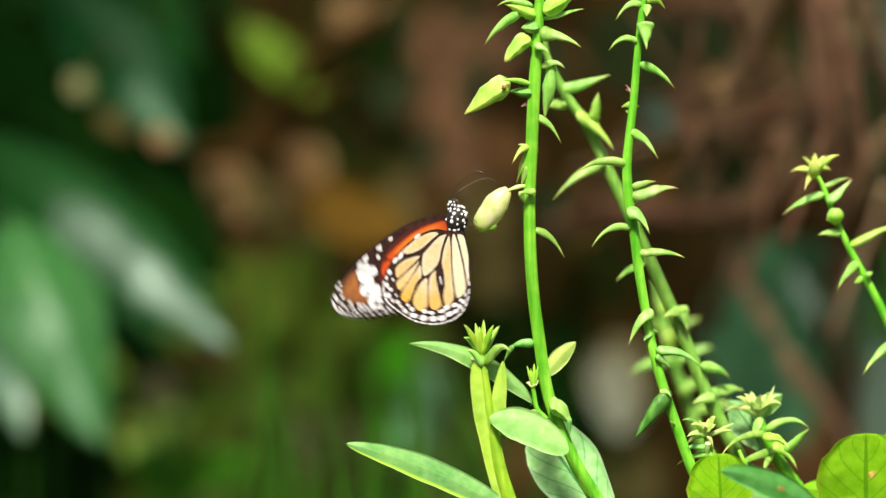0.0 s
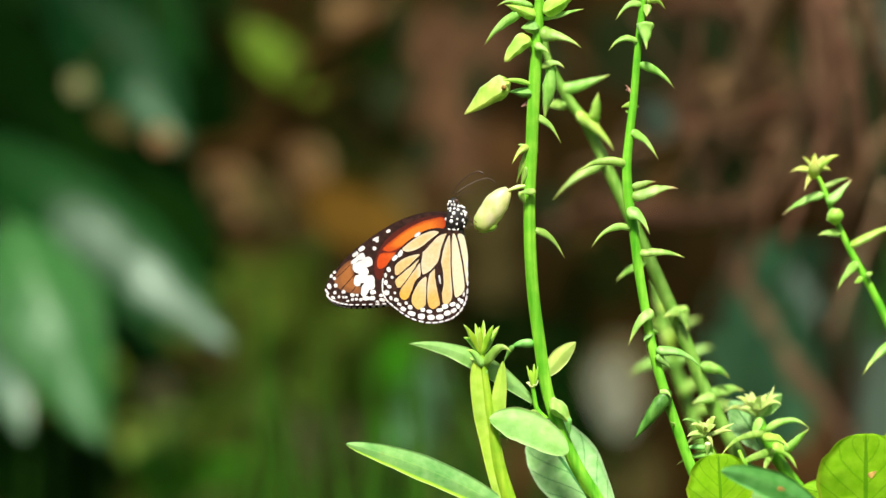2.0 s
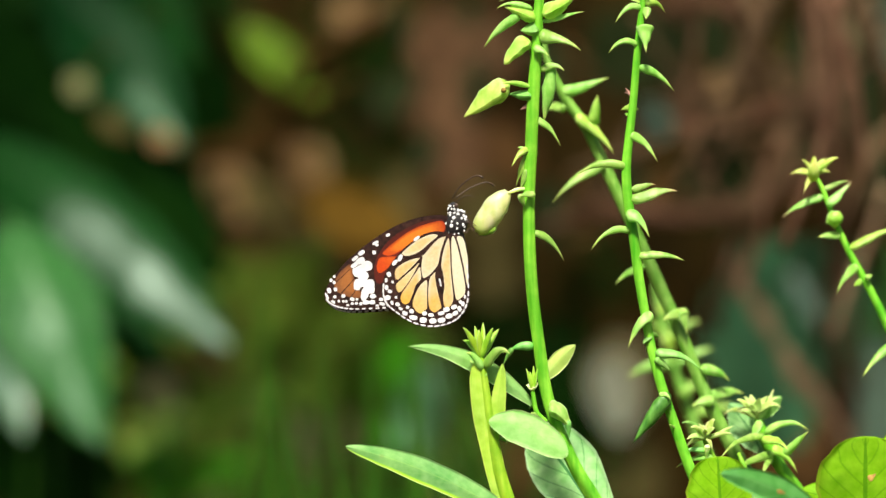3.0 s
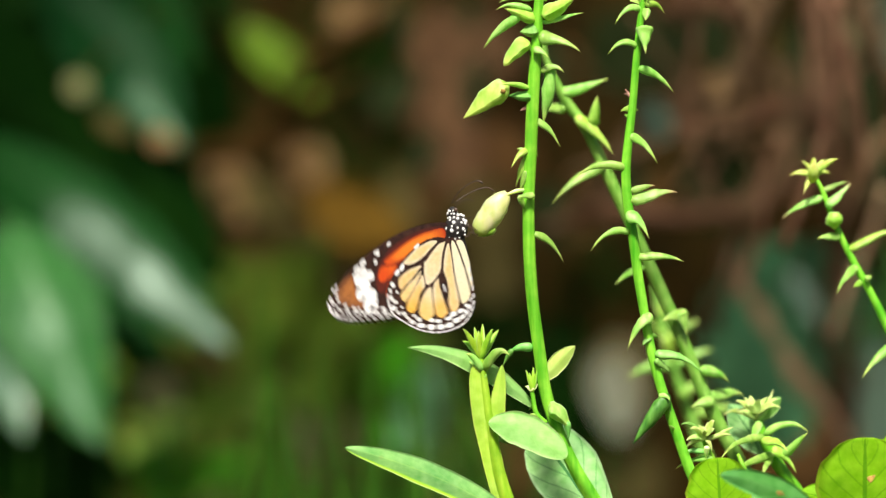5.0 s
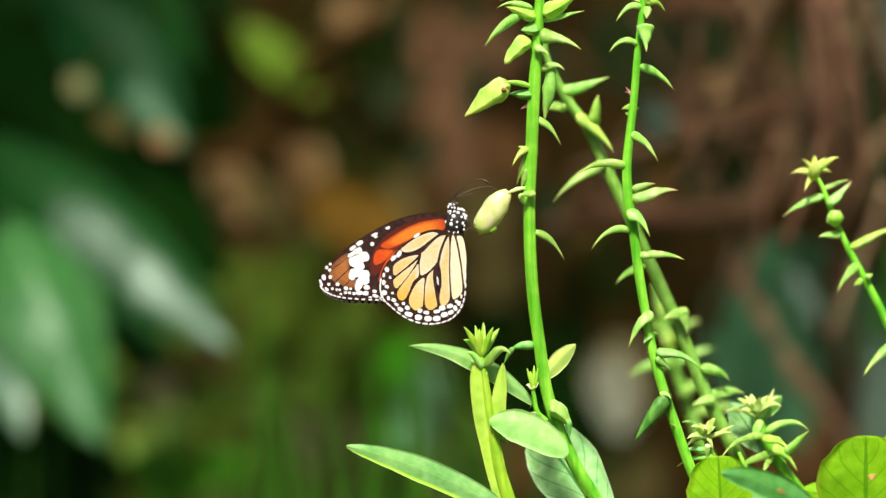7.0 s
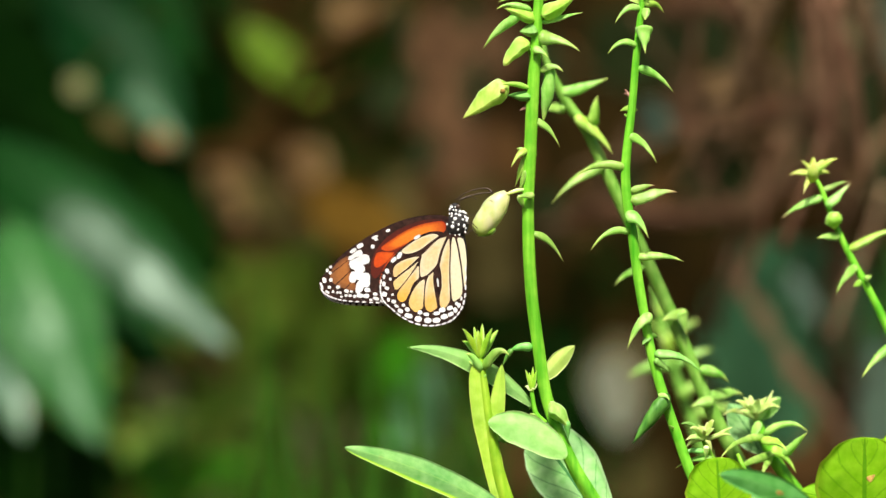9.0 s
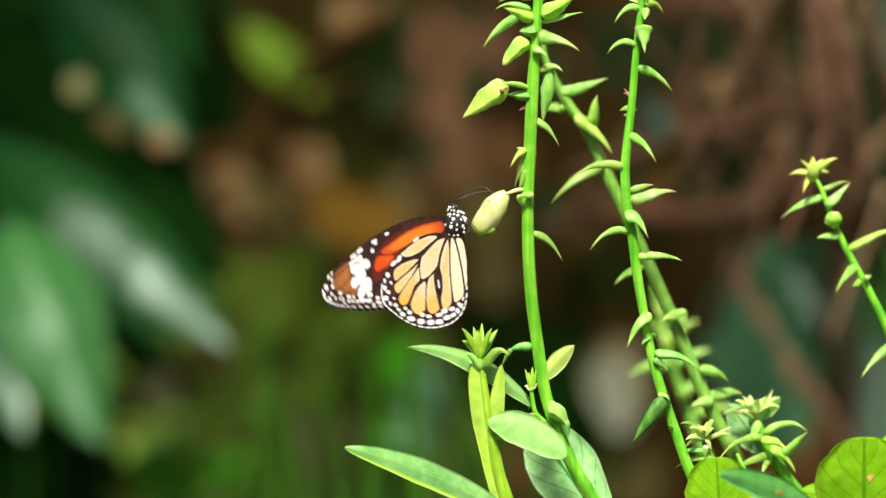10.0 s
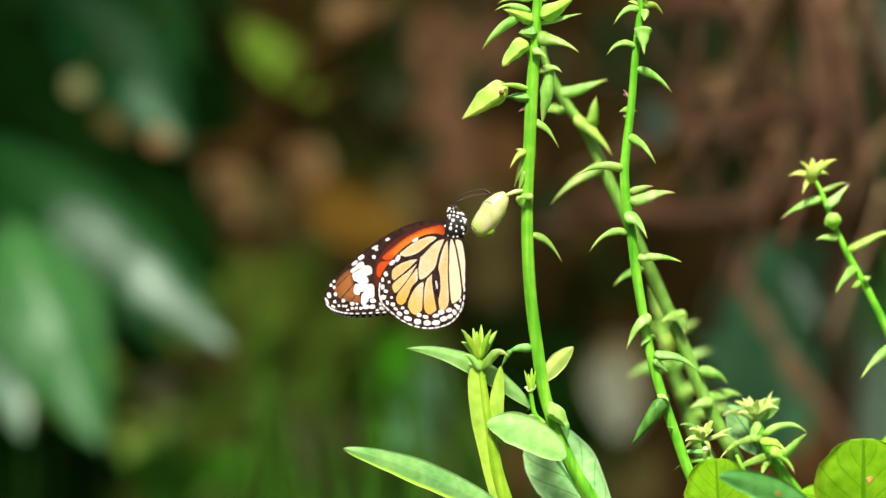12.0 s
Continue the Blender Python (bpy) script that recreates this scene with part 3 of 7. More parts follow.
def broad_shrub():
    """Large glossy leaves hanging at one side."""
    p = Plant((-0.62, 1.0, 0), "dark shrub with large glossy drooping leaves, out of focus", "shrub", "broad_leaved_shrub")
    p.twiggy = TWIG_DARK
    p.away = 1000.0
    p.stem([(-382.1, 1050, 322.7), (-371.8, 1050, 117), (-358.1, 1050, -123.1), Vector((-0.6, 1.02, 0.3)), Vector((-0.62, 1.0, -0.02))], [5, 7, 8, 10, 12], TWIG)
    p.leaf((-349.4, 1060, 141.6), (-126.3, 960, -19.4), 110.3, 14, BACK_LEAF, "large dark glossy leaf", fold=0.2, roll=0.3, widest=0.5, lean=0.02, quilt=0.01)
    p.leaf((-282.0, 920, 69.7), (-116.0, 840, -54.0), 59.7, 6, BACK_LEAF_STREAK, "large green leaf with a pale grey sheen painted along its rib", fold=0.25, roll=-0.35, widest=0.5, lean=0.01, quilt=0.03)
    p.leaf((-304.9, 990, 47.0), (-156.9, 930, -64.5), 50.0, 6, BACK_LEAF_DEEP, "green glossy leaf", fold=0.2, roll=-0.3, quilt=0.02)
    p.leaf((-241.7, 880, 16.1), (-185.4, 820, -107.1), 61.7, 6, BACK_LEAF_PALE, "large drooping green leaf with a painted pale sheen", fold=0.25, roll=-0.3, widest=0.42, lean=0.02, quilt=0.03)
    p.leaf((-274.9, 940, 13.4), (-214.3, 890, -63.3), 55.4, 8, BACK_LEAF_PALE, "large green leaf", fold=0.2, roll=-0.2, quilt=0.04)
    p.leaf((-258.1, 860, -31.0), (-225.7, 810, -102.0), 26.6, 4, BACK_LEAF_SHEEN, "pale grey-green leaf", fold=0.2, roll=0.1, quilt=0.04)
    p.leaf((-242.6, 1000, 167.9), (-150.2, 950, 57.6), 55.3, 8, BACK_LEAF_TOP, "teal green leaf with a faint painted sheen", fold=0.2, roll=-0.2, widest=0.55, quilt=0.02)
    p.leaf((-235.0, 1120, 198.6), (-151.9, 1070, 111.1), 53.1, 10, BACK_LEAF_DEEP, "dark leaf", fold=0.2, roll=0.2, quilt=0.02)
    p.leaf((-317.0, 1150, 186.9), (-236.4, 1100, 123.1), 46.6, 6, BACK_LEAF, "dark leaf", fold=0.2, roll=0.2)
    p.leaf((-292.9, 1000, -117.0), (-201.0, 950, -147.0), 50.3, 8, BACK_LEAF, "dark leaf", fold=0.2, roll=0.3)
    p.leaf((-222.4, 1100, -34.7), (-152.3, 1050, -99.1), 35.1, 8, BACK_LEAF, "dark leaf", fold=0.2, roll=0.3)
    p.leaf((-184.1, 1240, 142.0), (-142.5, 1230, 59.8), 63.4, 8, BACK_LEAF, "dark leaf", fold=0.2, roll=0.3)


def bright_shrub():
    """Smaller leaves, some in the light."""
    p = Plant((-0.1, 1.35, 0.12), "loose green shrub with some bright leaves, out of focus", "shrub", "small_leaved_shrub")
    p.twiggy = TWIG_DARK
    p.away = 1250.0
    p.stem([(-154.4, 1300, 229.7), (-120, 1300, 130.3), (-100.9, 1300, -22.5), (-62.7, 1300, -175.4), Vector((-0.1, 1.33, 0.4)), Vector((-0.1, 1.35, 0.1))], [2, 3, 4, 5, 6, 7], TWIG_DARK)
    p.stem([(-35.2, 1250, -44.5), (-31.4, 1250, -119.4), (-35.2, 1250, -209.2), Vector((-0.1, 1.34, 0.3))], [2, 3, 4, 5], TWIG_DARK)
    p.leaf((-125.9, 1100, 138.9), (-77.5, 1090, 91.9), 25.3, 2, BACK_LEAF_LIT, "bright yellow-green leaf", fold=0.1, roll=-0.2, blunt=0.6)
    p.leaf((-34.2, 1180, -130.4), (-29.6, 1250, -48.3), 40, 3, BACK_LEAF_VIVID, "bright green leaf", fold=0.15, roll=-0.5)
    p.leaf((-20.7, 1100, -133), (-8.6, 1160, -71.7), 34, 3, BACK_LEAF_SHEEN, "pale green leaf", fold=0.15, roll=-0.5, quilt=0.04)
    p.leaf((-204.1, 1150, -146.7), (-161.4, 1130, -127.6), 25.1, 4, BACK_LEAF_VIVID, "bright green leaf", fold=0.15, roll=-0.5, quilt=0.05)
    p.leaf((-173.6, 1150, -153.9), (-122.3, 1130, -134.7), 21.5, 4, BACK_LEAF_VIVID, "bright green leaf", fold=0.15, roll=-0.5)
    p.leaf((-190.8, 1100, -157.5), (-140.5, 1080, -140.5), 21.0, 4, BACK_LEAF_VIVID, "bright green leaf", fold=0.15, roll=-0.4)
    p.leaf((-258.6, 1050, -116.3), (-188.3, 1030, -142.4), 51.4, 4, BACK_LEAF, "dark leaf", fold=0.15, roll=0.3)
    p.leaf((-273.6, 980, -139.1), (-195.4, 960, -151.0), 39.8, 4, BACK_LEAF, "dark leaf", fold=0.15, roll=0.3)
    p.leaf((-107.6, 1120, -56.3), (-99.6, 1100, 3.9), 26.5, 4, BACK_LEAF_OLIVE, "olive green leaf", fold=0.15, roll=-0.4)
    p.leaf((-79.6, 1130, -70.7), (-84.2, 1110, -13.7), 24.9, 4, BACK_LEAF_OLIVE, "olive green leaf", fold=0.15, roll=-0.4)
    p.leaf((-65.1, 1120, -56.3), (-43.5, 1100, -41.7), 17.7, 4, BACK_LEAF_OLIVE, "olive green leaf", fold=0.15, roll=-0.4)
    for a, b, w in (((-129.7, 1200, -102.2), (-114.1, 1180, -10.5), 30), ((-82.1, 1200, -109.6), (-97.7, 1180, -21.4), 34), ((-67.4, 1200, -102.2), (-50.5, 1180, -25.1), 28), ((-148, 1200, -43.6), (-121.4, 1180, -3.3), 26), ((-111.4, 1200, -102.2), (-66.9, 1180, -72.3), 36), ((-52.8, 1200, -72.9), (-66.9, 1180, -43.2), 30), ((-126.1, 1200, -58.3), (-92.3, 1180, -14.2), 34), ((-104.1, 1200, -43.6), (-77.8, 1180, 4), 30), ((-45.4, 1200, -116.9), (-59.6, 1180, -75.9), 34), ((-89.4, 1200, -80.3), (-114.1, 1180, -43.2), 30)):
        p.leaf(a, b, w, 4, BACK_LEAF_OLIVE, "olive green leaf", fold=0.15, roll=-0.4)
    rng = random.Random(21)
    for k in range(40):                                      # dark hanging leaves added before the bank in place of deep shade
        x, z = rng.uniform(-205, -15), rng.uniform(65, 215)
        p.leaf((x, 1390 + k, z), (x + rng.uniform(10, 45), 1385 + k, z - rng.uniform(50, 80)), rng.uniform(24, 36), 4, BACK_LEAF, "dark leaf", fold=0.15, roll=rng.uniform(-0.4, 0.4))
    # more filler leaves, darkening the shaded gaps lower down
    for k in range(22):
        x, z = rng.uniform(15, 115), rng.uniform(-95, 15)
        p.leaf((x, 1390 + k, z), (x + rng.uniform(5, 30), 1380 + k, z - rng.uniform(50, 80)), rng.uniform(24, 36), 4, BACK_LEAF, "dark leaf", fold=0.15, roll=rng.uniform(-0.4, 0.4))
    p.leaf((-164.3, 1250, -55.8), (-109.6, 1240, -92.8), 34, 3, DRY_OLIVE, "dry olive-brown leaf", fold=0.1, roll=-0.2, blunt=0.5)
    # dark filler leaves, as shade between the pinkish dead leaves
    p.leaf((-31.5, 1000, 151.2), (-21.2, 980, 119.9), 13.4, 4, BACK_LEAF_GAP_SHADE, "dark brownish filler leaf standing in for shade", fold=0.15, roll=0.2)
    p.leaf((-16.4, 1000, 110.9), (-27.9, 980, 76.7), 14.1, 4, BACK_LEAF_GAP_SHADE, "dark brownish filler leaf standing in for shade", fold=0.15, roll=0.2)
    p.leaf((22.1, 1000, 117.6), (15.3, 980, 73.4), 14.7, 4, BACK_LEAF_GAP_SHADE, "dark brownish filler leaf standing in for shade", fold=0.15, roll=0.2)
    p.leaf((-41.8, 1010, 108.1), (-34.7, 990, 70.4), 13.5, 4, BACK_LEAF_GAP_SHADE, "dark brownish filler leaf standing in for shade", fold=0.15, roll=0.2)
    p.leaf((-8.1, 1010, 71.0), (-14.7, 990, 37.0), 14.8, 4, BACK_LEAF_GAP_SHADE, "dark brownish filler leaf standing in for shade", fold=0.15, roll=0.2)
    p.leaf((12.1, 1000, 151.2), (18.6, 980, 126.5), 12.1, 4, BACK_LEAF_GAP_SHADE, "dark brownish filler leaf standing in for shade", fold=0.15, roll=0.2)
    p.leaf((-172.8, 900, -79.5), (-147.2, 895, -80.6), 22, 1, DRY_YELLOW, "small dry leaf", fold=0.1, roll=0.1, blunt=0.4)
    p.leaf((-166.1, 900, 61), (-152.3, 895, 60.9), 13, 1, DRY_LEAF_PALE, "small dry leaf", fold=0.1, roll=0.1, blunt=0.4)
    p.leaf((-212.8, 900, 91.4), (-198.9, 895, 91.1), 14, 1, DRY_YELLOW, "small dry leaf", fold=0.1, roll=0.1, blunt=0.4)
    p.leaf((-201, 950, 77.2), (-179.3, 945, 65.6), 12, 1, DRY_OLIVE, "small dry leaf", fold=0.1, roll=0.1, blunt=0.4)
    p.leaf((-274, 1150, 133.1), (-251.9, 1145, 111.3), 26, 1, DRY_OLIVE, "small dry leaf", fold=0.1, roll=0.1, blunt=0.4)


def teal_shrub():
    p = Plant((0.5, 1.2, 0.05), "shrub with bluish dark leaves among dry twigs", "shrub", "broad_leaved_shrub")
    p.twiggy = TWIG_DARK
    p.away = 900.0
    p.stem([(292.6, 1150, 194), (282.7, 1100, 49.5), (266.8, 1000, -66.7), (279.9, 1050, -191.7), Vector((0.5, 1.2, 0.02))], [3, 4, 5, 6, 8], TWIG_DARK)
    p.leaf((234.4, 950, -84.8), (166.5, 920, 0.3), 74, 6, BACK_LEAF_TEAL, "dull bluish green leaf", fold=0.15, roll=-0.2, blunt=0.55, quilt=0.03)
    p.leaf((192, 850, -111.9), (151.5, 830, -18.2), 52, 4, BACK_LEAF_TEAL, "dull bluish green leaf", fold=0.15, roll=-0.2, blunt=0.5, quilt=0.03)
    p.leaf((225.5, 900, -47.6), (201.2, 880, 3.5), 50, 4, BACK_LEAF_TEAL, "dull bluish green leaf", fold=0.15, roll=-0.2, blunt=0.55, quilt=0.03)
    p.leaf((194.9, 880, -12.3), (212.8, 870, -46.9), 9, 2, BACK_LEAF_GREY, "pale bluish grey leaf", fold=0.1, roll=-0.1, blunt=0.5)
    p.leaf((245, 850, -143), (238.2, 830, -49.1), 34, 2, BACK_LEAF_GREY, "pale bluish grey leaf", fold=0.15, roll=-0.1, blunt=0.5)
    p.leaf((293.6, 1000, 100.9), (257.6, 980, 149.7), 36, 4, BACK_LEAF_GREY, "pale bluish grey leaf", fold=0.15, roll=-0.1, blunt=0.5)
    p.leaf((273.5, 1000, 3.7), (231.1, 980, -72.7), 42, 4, BACK_LEAF_MID, "green leaf", fold=0.15, roll=0.3)
    # dark filler leaves put where the gaps between the lianas lie in shade
    p.leaf((152.6, 1320, 158.3), (201, 1300, 118.8), 44, 4, BACK_LEAF_GAP_SHADE, "dark brownish filler leaf standing in for shade", fold=0.15, roll=0.2)
    p.leaf((164.1, 1320, 81.3), (208.6, 1300, 42.4), 44, 4, BACK_LEAF_GAP_SHADE, "dark brownish filler leaf standing in for shade", fold=0.15, roll=0.2)
    p.leaf((233.5, 1320, 162.2), (239.2, 1300, 122.7), 24, 4, BACK_LEAF_GAP_SHADE, "dark brownish filler leaf standing in for shade", fold=0.15, roll=0.2)
    p.leaf((235.5, 960, 102.3), (246.3, 940, 42.7), 32.9, 4, BACK_LEAF_GAP_SHADE, "dark brownish filler leaf standing in for shade", fold=0.15, roll=0.2)
    p.leaf((85.0, 900, 131.3), (115.8, 880, 85.7), 41.5, 4, BACK_LEAF_GAP_SHADE, "dark brownish filler leaf standing in for shade", fold=0.15, roll=0.2)
    p.leaf((139.4, 1000, 47.3), (168.0, 980, 13.6), 36.9, 4, BACK_LEAF_GAP_SHADE, "dark brownish filler leaf standing in for shade", fold=0.15, roll=0.2)
    p.leaf((202.6, 960, 125.3), (207.2, 940, 78.5), 19.7, 4, BACK_LEAF_GAP_SHADE, "dark brownish filler leaf standing in for shade", fold=0.15, roll=0.2)
    p.leaf((109.8, 640, 53.2), (97.4, 632, 73.0), 17.3, 2, BACK_LEAF_GREY, "dull bluish grey leaf", fold=0.15, roll=-0.2, blunt=0.55)
    p.leaf((97.0, 820, 129.2), (126.4, 800, 88.4), 29.2, 4, BACK_LEAF_GAP_SHADE, "dark brownish filler leaf standing in for shade", fold=0.15, roll=0.2)
    p.leaf((134.5, 830, 129.9), (154.5, 810, 91.9), 24.7, 4, BACK_LEAF_GAP_SHADE, "dark brownish filler leaf standing in for shade", fold=0.15, roll=0.2)
    p.leaf((92.4, 820, 55.6), (105.1, 800, 21.6), 21.5, 4, BACK_LEAF_GAP_SHADE, "dark brownish filler leaf standing in for shade", fold=0.15, roll=0.2)
    p.leaf((198.8, 840, 118.1), (201.4, 820, 67.8), 14.9, 4, BACK_LEAF_GAP_SHADE, "dark brownish filler leaf standing in for shade", fold=0.15, roll=0.2)
    p.leaf((205.0, 840, 74.7), (201.4, 820, 34.1), 13.6, 4, BACK_LEAF_GAP_SHADE, "dark brownish filler leaf standing in for shade", fold=0.15, roll=0.2)
    p.leaf((231.3, 840, 118.1), (230.5, 820, 64.8), 18.6, 4, BACK_LEAF_GAP_SHADE, "dark brownish filler leaf standing in for shade", fold=0.15, roll=0.2)
    p.leaf((139.7, 860, 47.3), (169.3, 840, 31.3), 18.8, 4, BACK_LEAF_GAP_SHADE, "dark brownish filler leaf standing in for shade", fold=0.15, roll=0.2)
    p.leaf((240.6, 840, 59.2), (240.7, 820, 12.6), 18.6, 4, BACK_LEAF_GAP_SHADE, "dark brownish filler leaf standing in for shade", fold=0.15, roll=0.2)
    p.leaf((56.2, 900, 121.7), (63.6, 880, 76.2), 19.2, 4, BACK_LEAF_GAP_SHADE, "dark brownish filler leaf standing in for shade", fold=0.15, roll=0.2)
    p.leaf((53.0, 900, 35.5), (68.3, 880, 0.3), 25.6, 4, BACK_LEAF_GAP_SHADE, "dark brownish filler leaf standing in for shade", fold=0.15, roll=0.2)


def dry_bush():
    """Bare brown lianas and hanging dead leaves before the bank."""
    p = Plant((0.3, 1.45, 0.2), "tangle of bare brown lianas with hanging dead leaves", "shrub", "dry_bush")
    p.twiggy = TWIG_DARK
    p.away = 1300.0
    base = Vector((0.3, 1.45, 0.18))
    p.bundle([(164.1, 712, 151.1), (163.0, 712, 122.1), (160.6, 712, 98.9), (147.4, 719, 84.8), (123.6, 735, 76.7), (99.9, 759, 56.8), (74.4, 791, 18.5)], [4.6, 4.8, 4.8, 5.0, 4.6, 3.9, 3.2], TWIG, 8)
    p.bundle([(177.9, 632, 144.6), (185.4, 632, 105.8), (188.7, 632, 75.2), (195.4, 648, 33.9), (198.9, 712, -22.9), (216.5, 791, -96.4), base], [5.4, 6.0, 5.4, 4.9, 4.9, 5.4, 8.7], TWIG_RED, 7)
    p.bundle([(186.3, 568, 139.3), (183.6, 568, 101.9), (181.1, 568, 77.9), (183.6, 568, 48.4), (192.2, 584, 5.6), (207.1, 632, -71.9)], [2.4, 2.4, 2.2, 2.2, 1.9, 1.9], TWIG, 2)
    p.bundle([(151.5, 632, 89.0), (168.2, 632, 80.8), (173.8, 632, 61.4), (164.3, 632, 39.2), (152.9, 632, 19.7), (142.9, 663, -8.2), (135.2, 712, -46.1)], [4.3, 4.9, 4.3, 3.8, 3.8, 4.3, 4.3], TWIG, 4)
    p.bundle([(189.3, 648, 75.9), (166.8, 648, 70.3), (142.3, 655, 63.6), (118.1, 672, 62.7), (97.4, 712, 43.8)], [2.6, 3.2, 3.0, 2.6, 2.2], TWIG_RED, 7)
    p.bundle([(190.2, 712, 38.0), (155.5, 712, 23.5), (121.7, 727, 16.4), (87.2, 742, 19.5), (52.4, 759, 12.2)], [2.6, 3.5, 3.9, 3.9, 3.1], TWIG_RED, 7)
    p.bundle([(144.1, 678, -5.4), (159.7, 678, -33.9), (179.5, 691, -60.0), (198.1, 704, -86.3), (224.4, 755, -124.3), base], [3.3, 3.7, 3.7, 3.5, 4.4, 7.6], TWIG_TAN, 6)
    p.bundle([(221.6, 553, 69.2), (204.4, 553, 45.3), (195.1, 553, 21.4), (190.6, 584, -5.1), (182.1, 632, -49.7)], [3.2, 3.2, 3.0, 2.7, 2.7], TWIG, 2)
    p.bundle([(198.7, 632, 139.1), (207.1, 632, 111.3), (219.5, 632, 83.5), (239.7, 648, 50.7)], [6.5, 7.1, 6.5, 6.0], TWIG, 6)
    p.bundle([(136.1, 1000, 144.4), (159.5, 1000, 149.8), (186.3, 1000, 141.1)], [6, 7, 6], TWIG_RED, 8)
    p.bundle([(-19.5, 1400, 199.3), (-5.6, 1400, 127.7), (-7.6, 1420, 60.5), (-18.1, 1480, 8.6), (-35.3, 1540, -49.9)], [12, 13, 11, 7, 6], TWIG_DARK, 5)
    p.bundle([(-21.4, 1000, 144.4), (-48.3, 1000, 124.3), (-75.8, 1020, 105.2), (-108.2, 1060, 69.3), (-155.8, 1100, 56.5)], [5, 6, 6, 5, 4], TWIG_DARK, 5)
    p.bundle([(26.3, 1400, 199.3), (46.1, 1400, 119.7), (38.2, 1400, 40.2), (85.9, 1400, 8.4)], [8, 9, 8, 7], TWIG_DARK, 5)
    for line, wide, mat in (
            (((128.5, 420, 112.6), (133.2, 432, 88.9), (125.5, 444, 67.2), (111.5, 456, 45.2), (102.2, 468, 28.0)), 1.6, TWIG),
            (((161.1, 600, 125.6), (152.6, 612, 96.3), (155.0, 624, 80.4), (143.5, 636, 58.7), (119.3, 648, 17.1)), 1.8, TWIG),
            (((165.9, 360, 108.3), (164.3, 372, 83.1), (163.3, 384, 57.5), (155.4, 396, 26.7), (145.7, 408, 0.2)), 1.9, TWIG_RED),
            (((159.7, 380, 109.7), (171.8, 392, 84.2), (178.0, 404, 58.3), (182.3, 416, 27.0)), 1.9, TWIG_RED),
            (((216.1, 620, 105.0), (201.5, 632, 86.3), (183.3, 644, 70.1), (164.8, 656, 57.9), (143.3, 668, 54.1)), 1.6, TWIG_TAN),
            (((91.6, 600, 114.7), (108.7, 612, 90.8), (131.5, 624, 69.3), (151.9, 636, 44.8), (161.3, 648, 17.1)), 1.5, TWIG),
            (((121.4, 560, 122.7), (119.0, 572, 94.1), (116.4, 584, 70.5), (124.0, 596, 41.1), (141.3, 608, 14.0)), 1.3, TWIG_RED),
            (((63.0, 640, 39.3), (91.5, 652, 48.0), (126.0, 664, 58.2), (155.3, 676, 74.2), (176.4, 688, 94.8)), 1.4, TWIG),
            (((203.8, 520, 28.9), (198.0, 532, 5.5), (188.8, 544, -20.8), (182.2, 556, -42.2)), 1.6, TWIG_TAN),
            (((158.7, 560, 53.5), (151.8, 572, 32.4), (151.5, 584, 5.7), (140.3, 596, -21.5)), 1.5, TWIG_RED)):
        p.stem(list(line), [wide * f for f in (1.0, 1.15, 1.0, 0.9, 0.8)[:len(line)]], mat)
